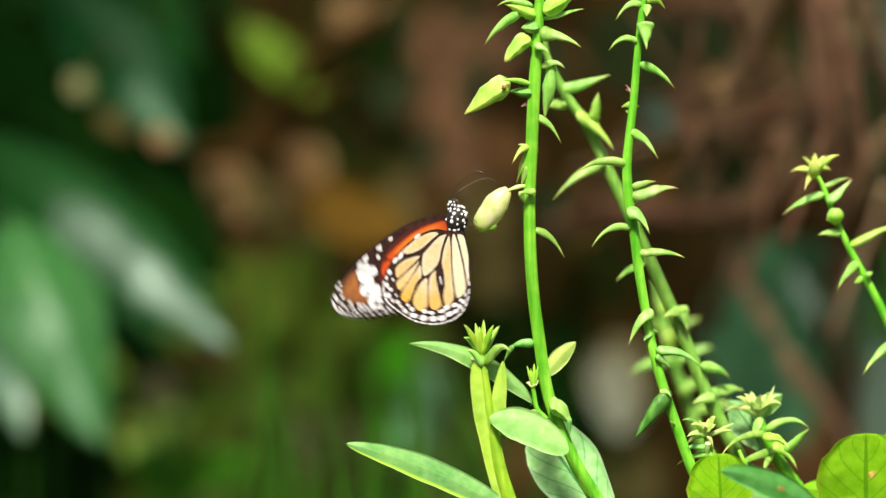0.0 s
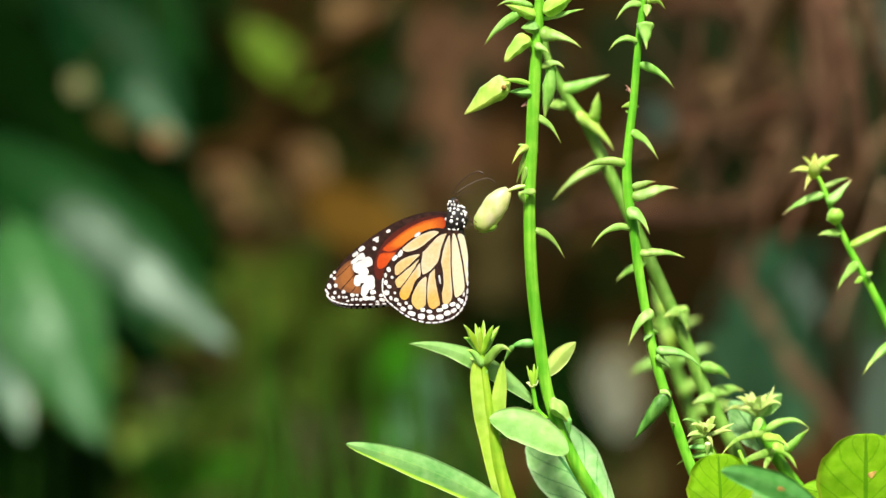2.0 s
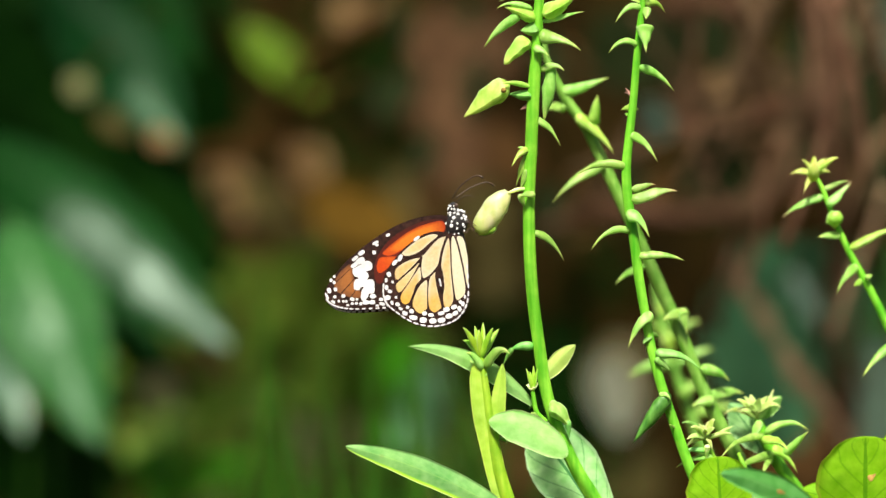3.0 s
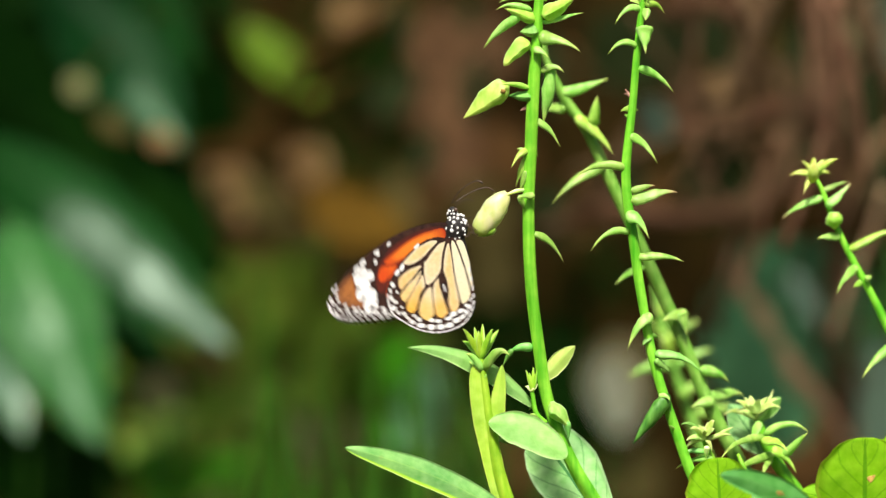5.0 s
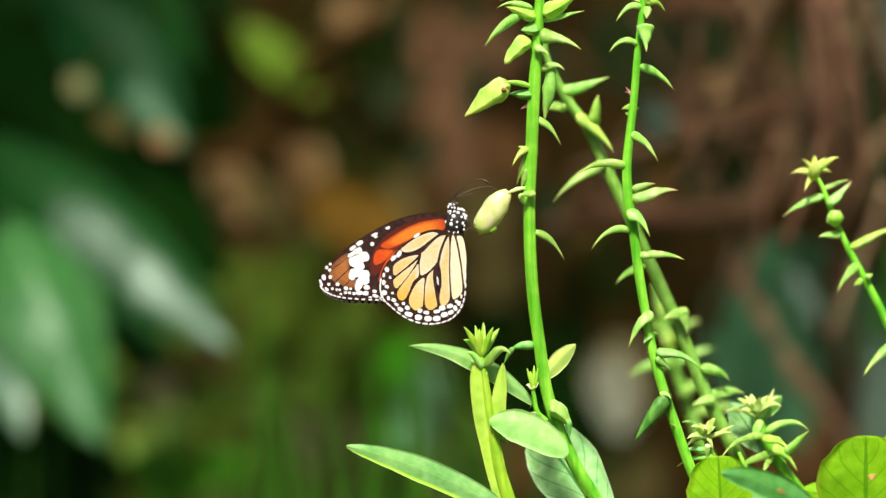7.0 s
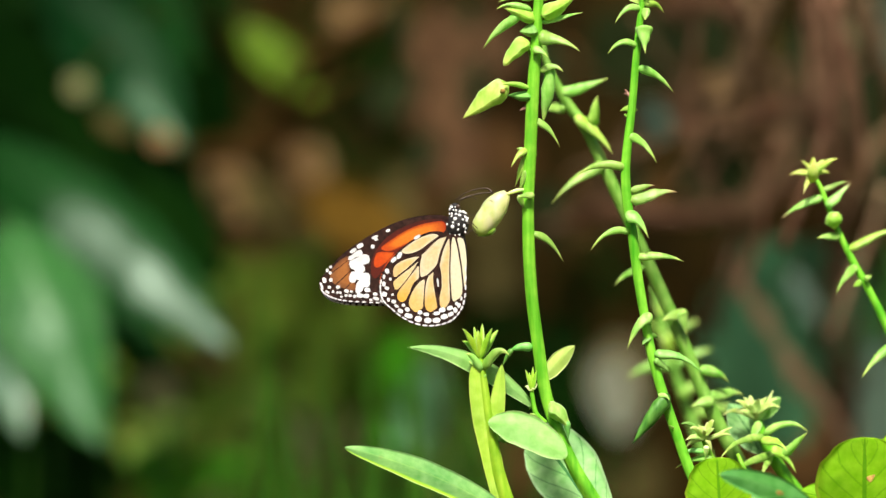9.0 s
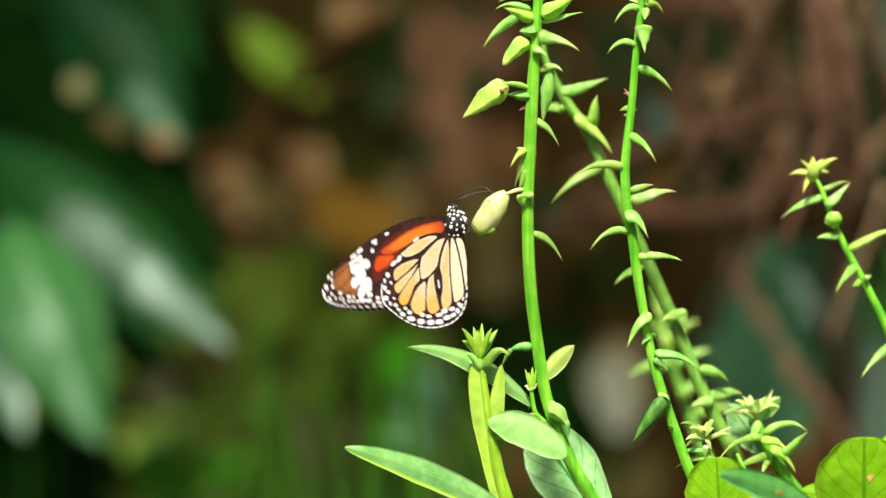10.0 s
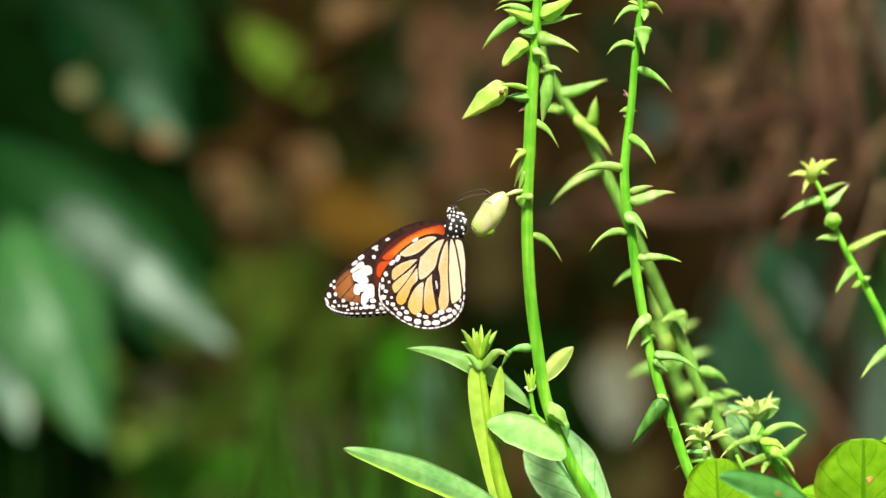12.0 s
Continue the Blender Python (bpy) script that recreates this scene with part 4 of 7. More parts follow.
    for base_pt, tip, w, mat in (((-145, 1200, 58), (-130, 1190, 16), 30, DRY_LEAF_PALE), ((-93, 1200, 71), (-82, 1190, 30), 30, DRY_LEAF_PALE), ((-72, 1200, 144), (-40, 1190, 156), 30, DRY_LEAF_PALE),
                                 ((-137.6, 1184, 62.1), (-152.6, 1176, 49.9), 7.9, DRY_LEAF_PALE), ((-145.3, 1213, 49.6), (-126.4, 1205, 50.6), 9.4, DRY_LEAF_PALE), ((-151.8, 1181, 59.9), (-135.2, 1173, 47.1), 11.6, DRY_LEAF_PALE),
                                 ((-131.2, 1220, 42.6), (-123.1, 1212, 21.8), 12.7, DRY_LEAF_PALE), ((-110.7, 1201, 40.9), (-130.7, 1193, 19.6), 15.8, DRY_LEAF_PALE), ((-79.4, 1215, 63.9), (-96.2, 1207, 60.8), 9.9, DRY_LEAF_PALE),
                                 ((-101.2, 1212, 49.0), (-106.5, 1204, 68.2), 8.9, DRY_LEAF_PALE), ((-80.8, 1196, 61.3), (-98.7, 1188, 55.3), 10.7, DRY_LEAF_PALE), ((-96.0, 1214, 59.6), (-109.5, 1206, 73.5), 10.5, DRY_LEAF_PALE),
                                 ((-49.3, 1192, 150.9), (-56.5, 1184, 164.7), 8.5, DRY_LEAF_PALE), ((-51.2, 1220, 163.3), (-72.0, 1212, 153.8), 11.7, DRY_LEAF_PALE), ((-55.8, 1217, 164.6), (-38.6, 1209, 157.1), 9.6, DRY_LEAF_PALE),
                                 ((-71.5, 1182, 161.1), (-62.1, 1174, 141.8), 9.8, DRY_LEAF_PALE),
                                 ((113.7, 900, 62.6), (151.3, 890, 84.6), 14.7, DRY_PINK), ((140.9, 900, 78.6), (178.4, 890, 100.5), 13.4, DRY_PINK), ((101.0, 900, 29.1), (132.3, 890, 35.3), 12.8, DRY_LEAF), ((-3.2, 1150, 154.6), (0.4, 1140, 86.1), 35.9, DRY_PINK), ((2.1, 1120, 110.1), (5.6, 1110, 49.7), 31.9, DRY_PINK),
                                 ((-86.4, 1120, 39.3), (-47.2, 1110, 3.9), 30.1, DRY_AMBER), ((-58.3, 1130, 32.4), (-22.7, 1120, 0.4), 24.9, DRY_AMBER), ((-33.6, 1140, 50.3), (-19.2, 1130, 7.5), 21.4, DRY_OLIVE), ((-129.4, 1130, 39.5), (-93.4, 1120, 18.1), 24.9, DRY_OLIVE),
                                 ((-18, 1200, 139.6), (-6.9, 1190, 62.4), 26, DRY_PINK), ((21.8, 1350, 164.2), (37.3, 1340, 116.9), 44, DRY_PINK), ((-5.4, 1340, 97.5), (17.8, 1330, 42.9), 50, DRY_PINK), ((37.3, 1340, 85.8), (52.6, 1330, 42.9), 36, DRY_LEAF), ((64.7, 1350, 39.4), (99.4, 1340, 8.2), 40, DRY_LEAF),
                                 ((117.4, 1350, -62), (125.8, 1340, -123.9), 46, GREY_DEAD), ((111.4, 1330, -73.1), (121.7, 1320, -126.7), 30, DRY_GREY), ((-110.7, 1350, -128.3), (-55.9, 1340, -147.2), 50, GREY_DEAD), ((-71.8, 1350, -108.8), (-32.6, 1340, -123.9), 44, GREY_DEAD), ((-122.4, 1350, 8.2), (-133.6, 1340, -38.4), 40, DRY_LEAF),
                                 ((-81.8, 1300, 36.7), (-35.8, 1290, 4.2), 46, DRY_AMBER), ((-35.9, 1300, 42.4), (-9.1, 1290, 15.6), 44, DRY_LEAF), ((25.2, 1300, 0.4), (44.1, 1290, -37.7), 40, DRY_OLIVE), ((13.8, 1310, 42.6), (40.5, 1300, 4.2), 44, DRY_OLIVE), ((-116.6, 1310, 15.7), (-85.6, 1300, -11.1), 44, DRY_OLIVE), ((-74.4, 1310, 0.4), (-39.7, 1300, -22.5), 44, DRY_OLIVE), ((107.6, 1350, -140), (146, 1340, -174.4), 50, DRY_OLIVE), ((228.5, 1350, -120.5), (266.4, 1340, -162.7), 50, DRY_LEAF), ((37.4, 1350, -124.4), (56.7, 1340, -170.5), 40, DRY_LEAF), ((-305.7, 1350, 148.6), (-265.7, 1340, 124.7), 40, DRY_LEAF),
                                 ((279.2, 1350, 164.2), (309.2, 1340, 136.3), 54, GREY_DEAD), ((150.5, 900, 96.2), (164, 890, 81.4), 20, DRY_LEAF_PALE)):
        p.leaf(base_pt, tip, w, 2, mat, {DRY_LEAF: "dead brown leaf", GREY_DEAD: "dead grey-brown leaf", DRY_AMBER: "dead amber leaf", DRY_OLIVE: "dead olive-brown leaf", DRY_GREY: "withered grey leaf", DRY_PINK: "dead pinkish brown leaf"}.get(mat, "dead tan leaf"), "dead_leaf", fold=0.12, blunt=0.5)


def grass_tuft():
    """Thin green blades at the foot of the bank."""
    rng, bm = random.Random(5), bmesh.new()
    for _ in range(420):
        x, y = rng.uniform(-0.34, 0.04), rng.uniform(1.0, 1.4)
        foot = Vector((x, y, bank(x, y) - 0.01))
        top = Vector((x + rng.uniform(-0.12, 0.12), y - rng.uniform(0, 0.1), rng.uniform(0.5, 0.77)))
        blade(bm, foot, top, rng.uniform(0.006, 0.014), 0.02, rng.uniform(-0.8, 0.8), 0.2, n=6, m=2, thin=0.0004, widest=0.3)
    near = bmesh.new()
    for _ in range(46):                                      # a few darker blades nearer the stalks
        x, y = rng.uniform(-0.09, -0.005), rng.uniform(0.32, 0.5)
        foot = Vector((x + rng.uniform(-0.25, 0.25), y, bank(x, y) - 0.01))
        top = Vector((x, y - rng.uniform(0, 0.06), rng.uniform(0.69, 0.795)))
        blade(near, foot, top, rng.uniform(0.003, 0.006), 0.02, rng.uniform(-0.8, 0.8), 0.2, n=6, m=2, thin=0.0004, widest=0.3)
    tagged(part("dark_grass", near, GRASS_DARK, None, "thin dark green grass blades, softly out of focus"), category="grass", kind="stuff")
    tagged(part("grass", bm, GRASS, None, "long thin green grass blades, out of focus"), category="grass", kind="stuff")


def shade_tree():
    """An unseen tree, added so that its low boughs over the bank keep it in shade."""
    p = Plant((-0.3, 2.9, 1.9), "unseen tree added to keep the bank in shade", "tree", "unseen_shade_tree")
    p.stem([Vector((-0.3, 2.9, 1.85)), Vector((-0.25, 2.8, 2.5)), Vector((-0.1, 2.6, 3.2)), Vector((0.0, 2.5, 3.9))], [90, 80, 60, 30], TWIG, name="trunk")
    for x, y, z in ((-1.2, 1.2, 1.9), (-0.4, 0.95, 1.75), (0.4, 0.95, 1.8), (1.3, 1.2, 1.9)):
        p.stem([Vector((-0.2, 2.7, 2.6)), Vector((x * 0.5, 2.0, 2.4)), Vector((x, y, z))], [35, 20, 5], TWIG, name="limb")
    rng, bm = random.Random(12), bmesh.new()
    for _ in range(3300):
        x, y = rng.uniform(-1.9, 1.9), rng.uniform(0.06, 2.6)
        z = 1.42 + 0.24 * (y - 0.3) + rng.uniform(0, 0.75) + 0.12 * noise.noise(Vector((x * 2, y * 2, 0)))
        at = Vector((x, y, z)) - p.foot
        a = rng.uniform(0, 6.3)
        along = Vector((math.cos(a), math.sin(a), rng.uniform(-0.9, 0.1))) * rng.uniform(0.09, 0.16)
        blade(bm, at, at + along, rng.uniform(0.05, 0.075), 0.01, rng.uniform(-1.5, 1.5), 0.2, n=5, m=2, thin=0.0005)
    part("crown", bm, BACK_LEAF, p.ob, "dense dark green foliage added to block the sun")


ground_sheet()
shade_tree()
litter("dry_leaves", LITTER, 170, 3, 0.06, -0.1, 0.9, 1.3, 2.3, "brown fallen leaves on the earth bank")
litter("dry_leaves", LITTER, 80, 13, 0.06, -0.8, -0.1, 1.3, 1.82, "brown fallen leaves on the earth bank")
litter("red_dry_leaves", DRY_LEAF, 70, 4, 0.05, 0.0, 0.6, 1.4, 2.2, "red-brown fallen leaves on the earth bank")
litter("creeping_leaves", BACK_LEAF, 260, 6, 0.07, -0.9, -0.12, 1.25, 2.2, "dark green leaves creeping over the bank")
litter("olive_leaves", BACK_LEAF_OLIVE, 160, 7, 0.06, -0.32, 0.08, 1.55, 1.84, "olive green leaves creeping over the bank")
broad_shrub()
bright_shrub()
teal_shrub()
dry_bush()
grass_tuft()


# ---- the plants in focus ----
def middle_plant():
    """The tall stalk from which the butterfly hangs."""
    p = Plant((0.075, 0.03, 0), "tall bright green stalk with pointed bracts, pale buds, broad leaves", "plant", "flower_stalk", "stalks")
    p.stem([(31.8, 89.4), (30.5, 78.7), (30, 68), (29.1, 55.5), (28.4, 43), (27.9, 30.5), (27.3, 16.2), (27.5, 0.2), (28.6, -15.9), (30.5, -30.2), (32.7, -44.5), (36.1, -55.2), (42.1, -68.6), (48.2, -78.7), (55.5, -92.7), Vector((0.072, 0.02, 0.5)), Vector((0.075, 0.03, -0.02))],
           [1.3, 1.5, 1.65, 1.9, 2.0, 1.95, 1.85, 1.95, 1.95, 1.95, 1.95, 1.95, 2.0, 2.1, 2.2, 2.8, 4.0])
    # crown of bracts at the top
    p.bract((28.4, 76.2), (17.1, 77.3), 2.32, 1.2)
    p.bract((29.6, 73), (19.5, 76.9), 4.82, 0.5, BUD, "yellow-green bud", "bud")
    p.bract((24.5, 74.4), (13.2, 65.5), 3.93, 0.8)
    p.bract((30.5, 70.2), (24.6, 69.4), 5, 0, GREY_BUD, "grey-green bud", "bud")
    p.bract((31.4, 74.8), (42.5, 80.9), 5.36, -0.6, BUD, "yellow-green bud", "bud")
    p.bract((31.1, 72.3), (44.5, 75.9), 1.96, -0.3)
    p.bract((30.5, 68), (43.4, 64.1), 4.28, 0.6, belly=0.22, neck=0.6)
    p.bract((28.9, 79.8), (17.9, 79.1), 2.5, 1.0)
    p.bract((31.4, 79.4), (38.6, 84.1), 2.86, 0.6)
    p.bract((30.5, 65.5), (26.1, 65.7), 1.07, 0.3, BUD, "", "bud_stalk")
    p.bract((27.1, 66.6), (19.5, 58.6), 5.36, 0.8, BUD, "yellow-green bud", "bud", blunt=0.3)
    p.bract((28.7, -2.2, 63.6), (33.3, -2.5, 61.6), 3.04, 0.5)
    p.bract((28, 64.1), (27.9, 60.9), 1.96, 0)
    p.bract((31.1, 56.6), (38.4, 57.1), 2.68, 1.6, BRACT)
    p.bract((34.7, 1, 58.8), (32, 1, 40.7), 4.28, 0, BRACT, "folded yellow-green bract", "folded_bract", belly=0.45, cup=0.0, swing=0)
    # large bud on a stalk
    p.bract((28.6, 51.1), (18.6, 52.7), 1.61, 0.8, BUD, "", "bud_stalk", belly=0.5, neck=0.6)
    p.bract((20.7, 53), (6.8, 42.1), 7.5, 0.2, BUD, "plump yellow-green bud with a brown blemish", "bud", belly=0.36, thick=0.5)
    p.bract((19.9, -3.4, 50.9), (18.3, -3.6, 50), 1.96, 0, RUST, "brown blemish", "blemish", belly=0.5, swing=0)
    p.bract((28.6, 49.1), (20.7, 49.3), 3.75, 0, GREY_BUD, "grey-green bud", "bud")
    p.bract((27.9, 46.1), (24.5, 44.6), 1.79, 0, WITHERED, "withered tip", "withered_bract")
    p.bract((28.2, 41.2), (37.3, 33.7), 2.86, 2.2)
    p.bract((28.9, 34.5), (30.2, 30.2), 1.79, 0.3)
    # shrivelled pair
    p.bract((27.1, 32), (21.8, 26.8), 2.68, 1.2, BUD, "shrivelled bract", "bract")
    p.bract((27.1, 30.2), (23.2, 21.2), 3.04, 0.6, BUD, "shrivelled bract", "bract")
    p.bract((26.8, 28.7), (25, 26.2), 1.43, 0, WITHERED, "dark withered bit", "withered_bract")
    p.bract((26.9, -1, 30.8), (23.6, -1, 32.6), 1.8, 0.5, BRACT, "", "bract", swing=0)
    p.bract((26.2, -1, 25.6), (24.6, -1, 19.6), 2.2, -0.4, BRACT, "shrivelled bract", "bract", swing=0)
    # the bud that the butterfly holds
    p.bract((27.1, 19.5), (19.3, 17.3), 1.43, 0.7, PALE, "", "bud_stalk", belly=0.5, neck=0.7)
    p.bract((20.6, 18.6), (11.0, 5.6), 7.9, 0.3, PALE, "plump pale yellow bud", "plump_bud", belly=0.48, thick=0.75, swing=0, blunt=0.66)
    p.bract((16.8, 8.0), (11.2, 4.9), 3.4, -0.3, BUD, "green underside of the bud", "bud_sepal", thick=0.8, swing=0)
    p.bract((29.2, -2.4, 17.6), (23.7, -2.2, 17.3), 2.68, 0.2)
    p.bract((24.2, -2.2, 17.6), (27.1, -2.2, 11.9), 2.5, 0.4)
    p.bract((28.6, 5.5), (38.4, -2.3), 2.86, 2.0)
    p.bract((28.6, -30.6), (21.3, -31.6), 2.9, 0.9, GREY_BUD, "grey-green hooked bract", cup=0.0, swing=0, belly=0.4, neck=0.5)
    p.bract((22.2, -30.9), (19.2, -36.2), 1.7, 0.5, GREY_BUD, cup=0.0, swing=0)
    p.leaf((31.8, -41.2), (42, -29.8), 5.9, 0.8, LEAF_YOUNG, "small pale yellow-green leaf", fold=0.2)
    # side sprout
    p.stem([(32.8, -54.3), (29.8, -51.2), (28.7, -46.2), (28.2, -42.7)], [0.9, 0.8, 0.7, 0.6], name="side_stem")
    for tip, wide in (((26.4, -36.9), 1.6), ((27.6, -37.8), 1.5), ((28.8, -36.2), 1.9), ((30.0, -36.6), 1.6), ((29.4, -38.2), 1.4)):
        p.bract((28.6, -44.6), tip, wide, 0.2, YOUNG, "", "young_bract", belly=0.42, swing=2)
    p.bract((28.4, -43.6), (30.4, -41.8), 2.2, 0.4, PALE, "", "young_bract", swing=0)
    p.bract((28.6, -44.0), (26.2, -42.6), 2.0, 0.4, PALE, "", "young_bract", swing=0)
    p.bract((29.3, -48.4), (27.5, -50.2), 1.25, 0.2)
    p.bract((30, -52.5), (27.5, -51.2), 1.43, 0.3)
    p.bract((33.4, -3, -49.6), (40.3, -3.5, -55.6), 5.2, 1.6, BRACT, "green bud", "bud", thick=0.8, swing=0, blunt=0.3)
    p.bract((39.4, -3.2, -53.4), (39.9, -3.2, -59.4), 2.2, 0.3, GREY_BUD, "", "bract", swing=0, cup=0.0)
    # leaves
    p.leaf((53.2, 4, -91.2), (29.4, 28, -57.6), 22, 2, LEAF_BLUE, "broad blue-green leaf with dark veins", fold=0.16, widest=0.6, blunt=0.42, wave=0.04)
    p.leaf((30.1, 3, -50.3), (-10.8, -9, -30.1), 6.2, 5.0, LEAF_LIGHT, "long narrow pale green leaf", fold=0.1, widest=0.42, roll=0.2, blunt=0.9)
    p.stem([(46.8, -78.7), (41.2, -69.4), (38.6, -64.1)], [1.3, 1.1, 0.9], name="leaf_stalk")


def small_shoot():
    """The short leafy shoot under the butterfly."""
    p = Plant((0.03, -0.01, 0), "short yellow-green shoot with a tufted tip and long leaves", "plant", "leafy_shoot", "stalks")
    p.away = -4.0
    p.stem([(12.1, -4, -31.5), (12.8, -4, -39), (14.1, -4, -47.9), (15.8, -4, -58.5), (17.8, -4, -69.2), (21, -4, -79.9), (26, -4, -95.9), Vector((0.03, -0.006, 0.5)), Vector((0.03, -0.01, -0.02))],
           [0.9, 1.3, 1.5, 1.7, 2.0, 2.3, 2.5, 2.9, 3.8], STEM_YOUNG)
    for tip, w, bow in (((6.4, -4, -23.3), 2.0, 0.5), ((6.4, -4, -27.8), 2.2, 0.9), ((10.1, -4, -22.9), 2.3, 0), ((12.8, -4, -22.2), 2.6, 0), ((15.8, -4, -23.5), 2.2, 0.2), ((17.8, -4, -24.2), 2.4, 0.4), ((11.4, -4, -24.4), 2.4, 0)):
        p.bract((12.1, -4, -34), tip, w * 1.2, bow, YOUNG, "", "young_bract", belly=0.45)
    p.bract((13.2, -4, -37.2), (21.3, -4, -32.2), 3.04, 3.2, BRACT, neck=0.6)
    p.bract((14.6, -4, -35.4), (20.3, -4, -31.8), 2.32, 1.5, BRACT, neck=0.6)
    p.bract((12.8, -4, -37.5), (7.5, -4, -31.8), 3.21, 1.0, BRACT)
    p.bract((13.9, -4, -39.7), (8.5, -4, -34), 2.86, -0.6, BRACT)
    p.leaf((16.6, -4.5, -79.8), (10.0, -4.8, -35.6), 5.8, 0, STRAP, "upright yellow-green strap leaf", fold=0.04, widest=0.68, blunt=0.45)
    p.leaf((20.4, -4.5, -86.6), (14.0, -4.8, -52.3), 5.0, 0, STRAP, "upright yellow-green strap leaf", fold=0.04, widest=0.5, blunt=0.4)
    p.leaf((15.9, -4.6, -62.2), (18.9, -4.8, -35.6), 5.0, 0.2, STRAP, "small upright yellow-green leaf", fold=0.08, widest=0.45, blunt=0.6)
    p.leaf((14.5, -7, -53.8), (38.9, -11, -64.5), 11.2, 2.8, LEAF_LIGHT, "pale green oval leaf", fold=0.06, widest=0.52, blunt=0.5, roll=-0.25)
    p.leaf((26, -4, -86.1), (-30.4, -12, -61.3), 8.39, 3.0, LEAF, "long narrow green leaf with a yellow-green rim", fold=0.12, widest=0.5, roll=0.2, blunt=0.6)
    p.bract((17.8, -4, -58.9), (20.5, -4, -60.7), 1.61, 0.3)
    p.bract((15.7, -4, -66), (12.3, -4, -64.9), 1.07, 0.3)


def tall_plant():
    """The second sharp stalk, beside the first."""
    p = Plant((0.135, 0.0, 0), "slender bright green stalk set with curved pointed bracts", "plant", "flower_stalk", "stalks")
    p.stem([(64.1, 87.7), (63.2, 78.7), (62.3, 69.8), (61.2, 59.1), (60.2, 46.6), (58.7, 34.1), (58, 25.2), (58.7, 14.5), (60.2, 5.5), (61.8, -7), (63.9, -19.5), (66.2, -32), (69.4, -43.6), (73.4, -55.5), (77.7, -67.7), (83.2, -81.9), Vector((0.120, 0.0, 0.5)), Vector((0.135, 0.0, -0.02))],
           [0.8, 0.95, 1.15, 1.2, 1.25, 1.4, 1.5, 1.6, 1.6, 1.55, 1.5, 1.5, 1.6, 1.6, 1.7, 1.9, 2.6, 3.6])
    p.star((63.4, 78), 5.0, 6, BUD, up=0.9)
    p.bract((62.8, 76.6), (54.5, 72.3), 2.5, 2.2)
    p.bract((64.3, 77.7), (70.3, 75.9), 2.5, 1.6, BUD)
    p.bract((63.6, 79.4), (67.5, 84.1), 2.32, 0.4)
    p.bract((64.4, 76.6), (64.1, 73), 3.57, 0, BRACT)
    p.bract((63.6, -2, 70.8), (63.9, -3, 62.7), 4.82, 0, BRACT, belly=0.22, neck=0.7)
    p.bract((61.8, 64.8), (52.3, 62.7), 2.68, 2.4)
    p.bract((61.8, 58), (73.2, 50.9), 3.04, 1.4)
    p.bract((59.5, 48.7), (57.8, 52), 1.25, 0, WITHERED, "pinkish brown withered bract", "withered_bract")
    p.bract((59.6, 49.1), (57.5, 50.2), 1.07, 0.2, WITHERED, "pinkish brown withered bract", "withered_bract")
    p.bract((60, 45.2), (56.4, 44.6), 2.5, 0.2, BUD)
    p.bract((60, 44.8), (62.1, 44.8), 1.96, 0, BRACT)
    p.bract((58.2, 43.4), (58.2, 42.5), 1.43, 0, BUD)
    p.bract((58.9, 36.6), (67.8, 28.7), 3.21, 1.6)
    p.bract((58.6, 26.2), (42.8, 24.8), 3.21, 1.8, BRACT)
    p.bract((59.3, 19.1), (67.3, 21.4), 2.68, 0, BRACT_TIPPED)
    p.bract((59.3, 15.9), (74.4, 20), 4.64, 0.3, BRACT_TIPPED)
    p.bract((58.1, -2, 10.9), (65, -2, 4.8), 4.28, 2.2, BRACT, neck=0.6)
    p.bract((59.6, 5.9), (46.8, 1.2), 2.68, 2.6)
    p.bract((61.4, -2), (76.2, -2.7), 3.21, 1.0)
    p.bract((66.1, -2, -20.5), (58.4, -3, -29.6), 3.93, 2.2, BRACT, neck=0.7)
    p.bract((65.7, -27), (63.2, -29.5), 3.21, 0.3, GREY_BUD)
    p.bract((64.6, -29.5), (64.8, -32.7), 1.07, 0, BRACT)
    p.bract((66.2, -26.2), (68.6, -27.3), 1.79, 0, BRACT)
    p.bract((67.1, -1, -32.6), (81.9, -3, -37.2), 3.39, 1.9, GREY_BUD, "", "bract", neck=0.5)
    p.bract((67, -2, -34.4), (71.9, -3, -37.9), 3.04, 0.4, GREY_BUD)
    p.bract((71.6, -2, -45.1), (60.1, -4, -60.5), 5, 0.3, DARK_BUD, "dark green pointed bud", "pointed_bud", thick=0.95, belly=0.34, swing=0)
    p.bract((68.4, -3, -45.8), (71.7, -4, -46.6), 2.32, 0.9, BRACT)
    p.bract((73.6, -56.2), (71.2, -54.5), 1.07, 0)


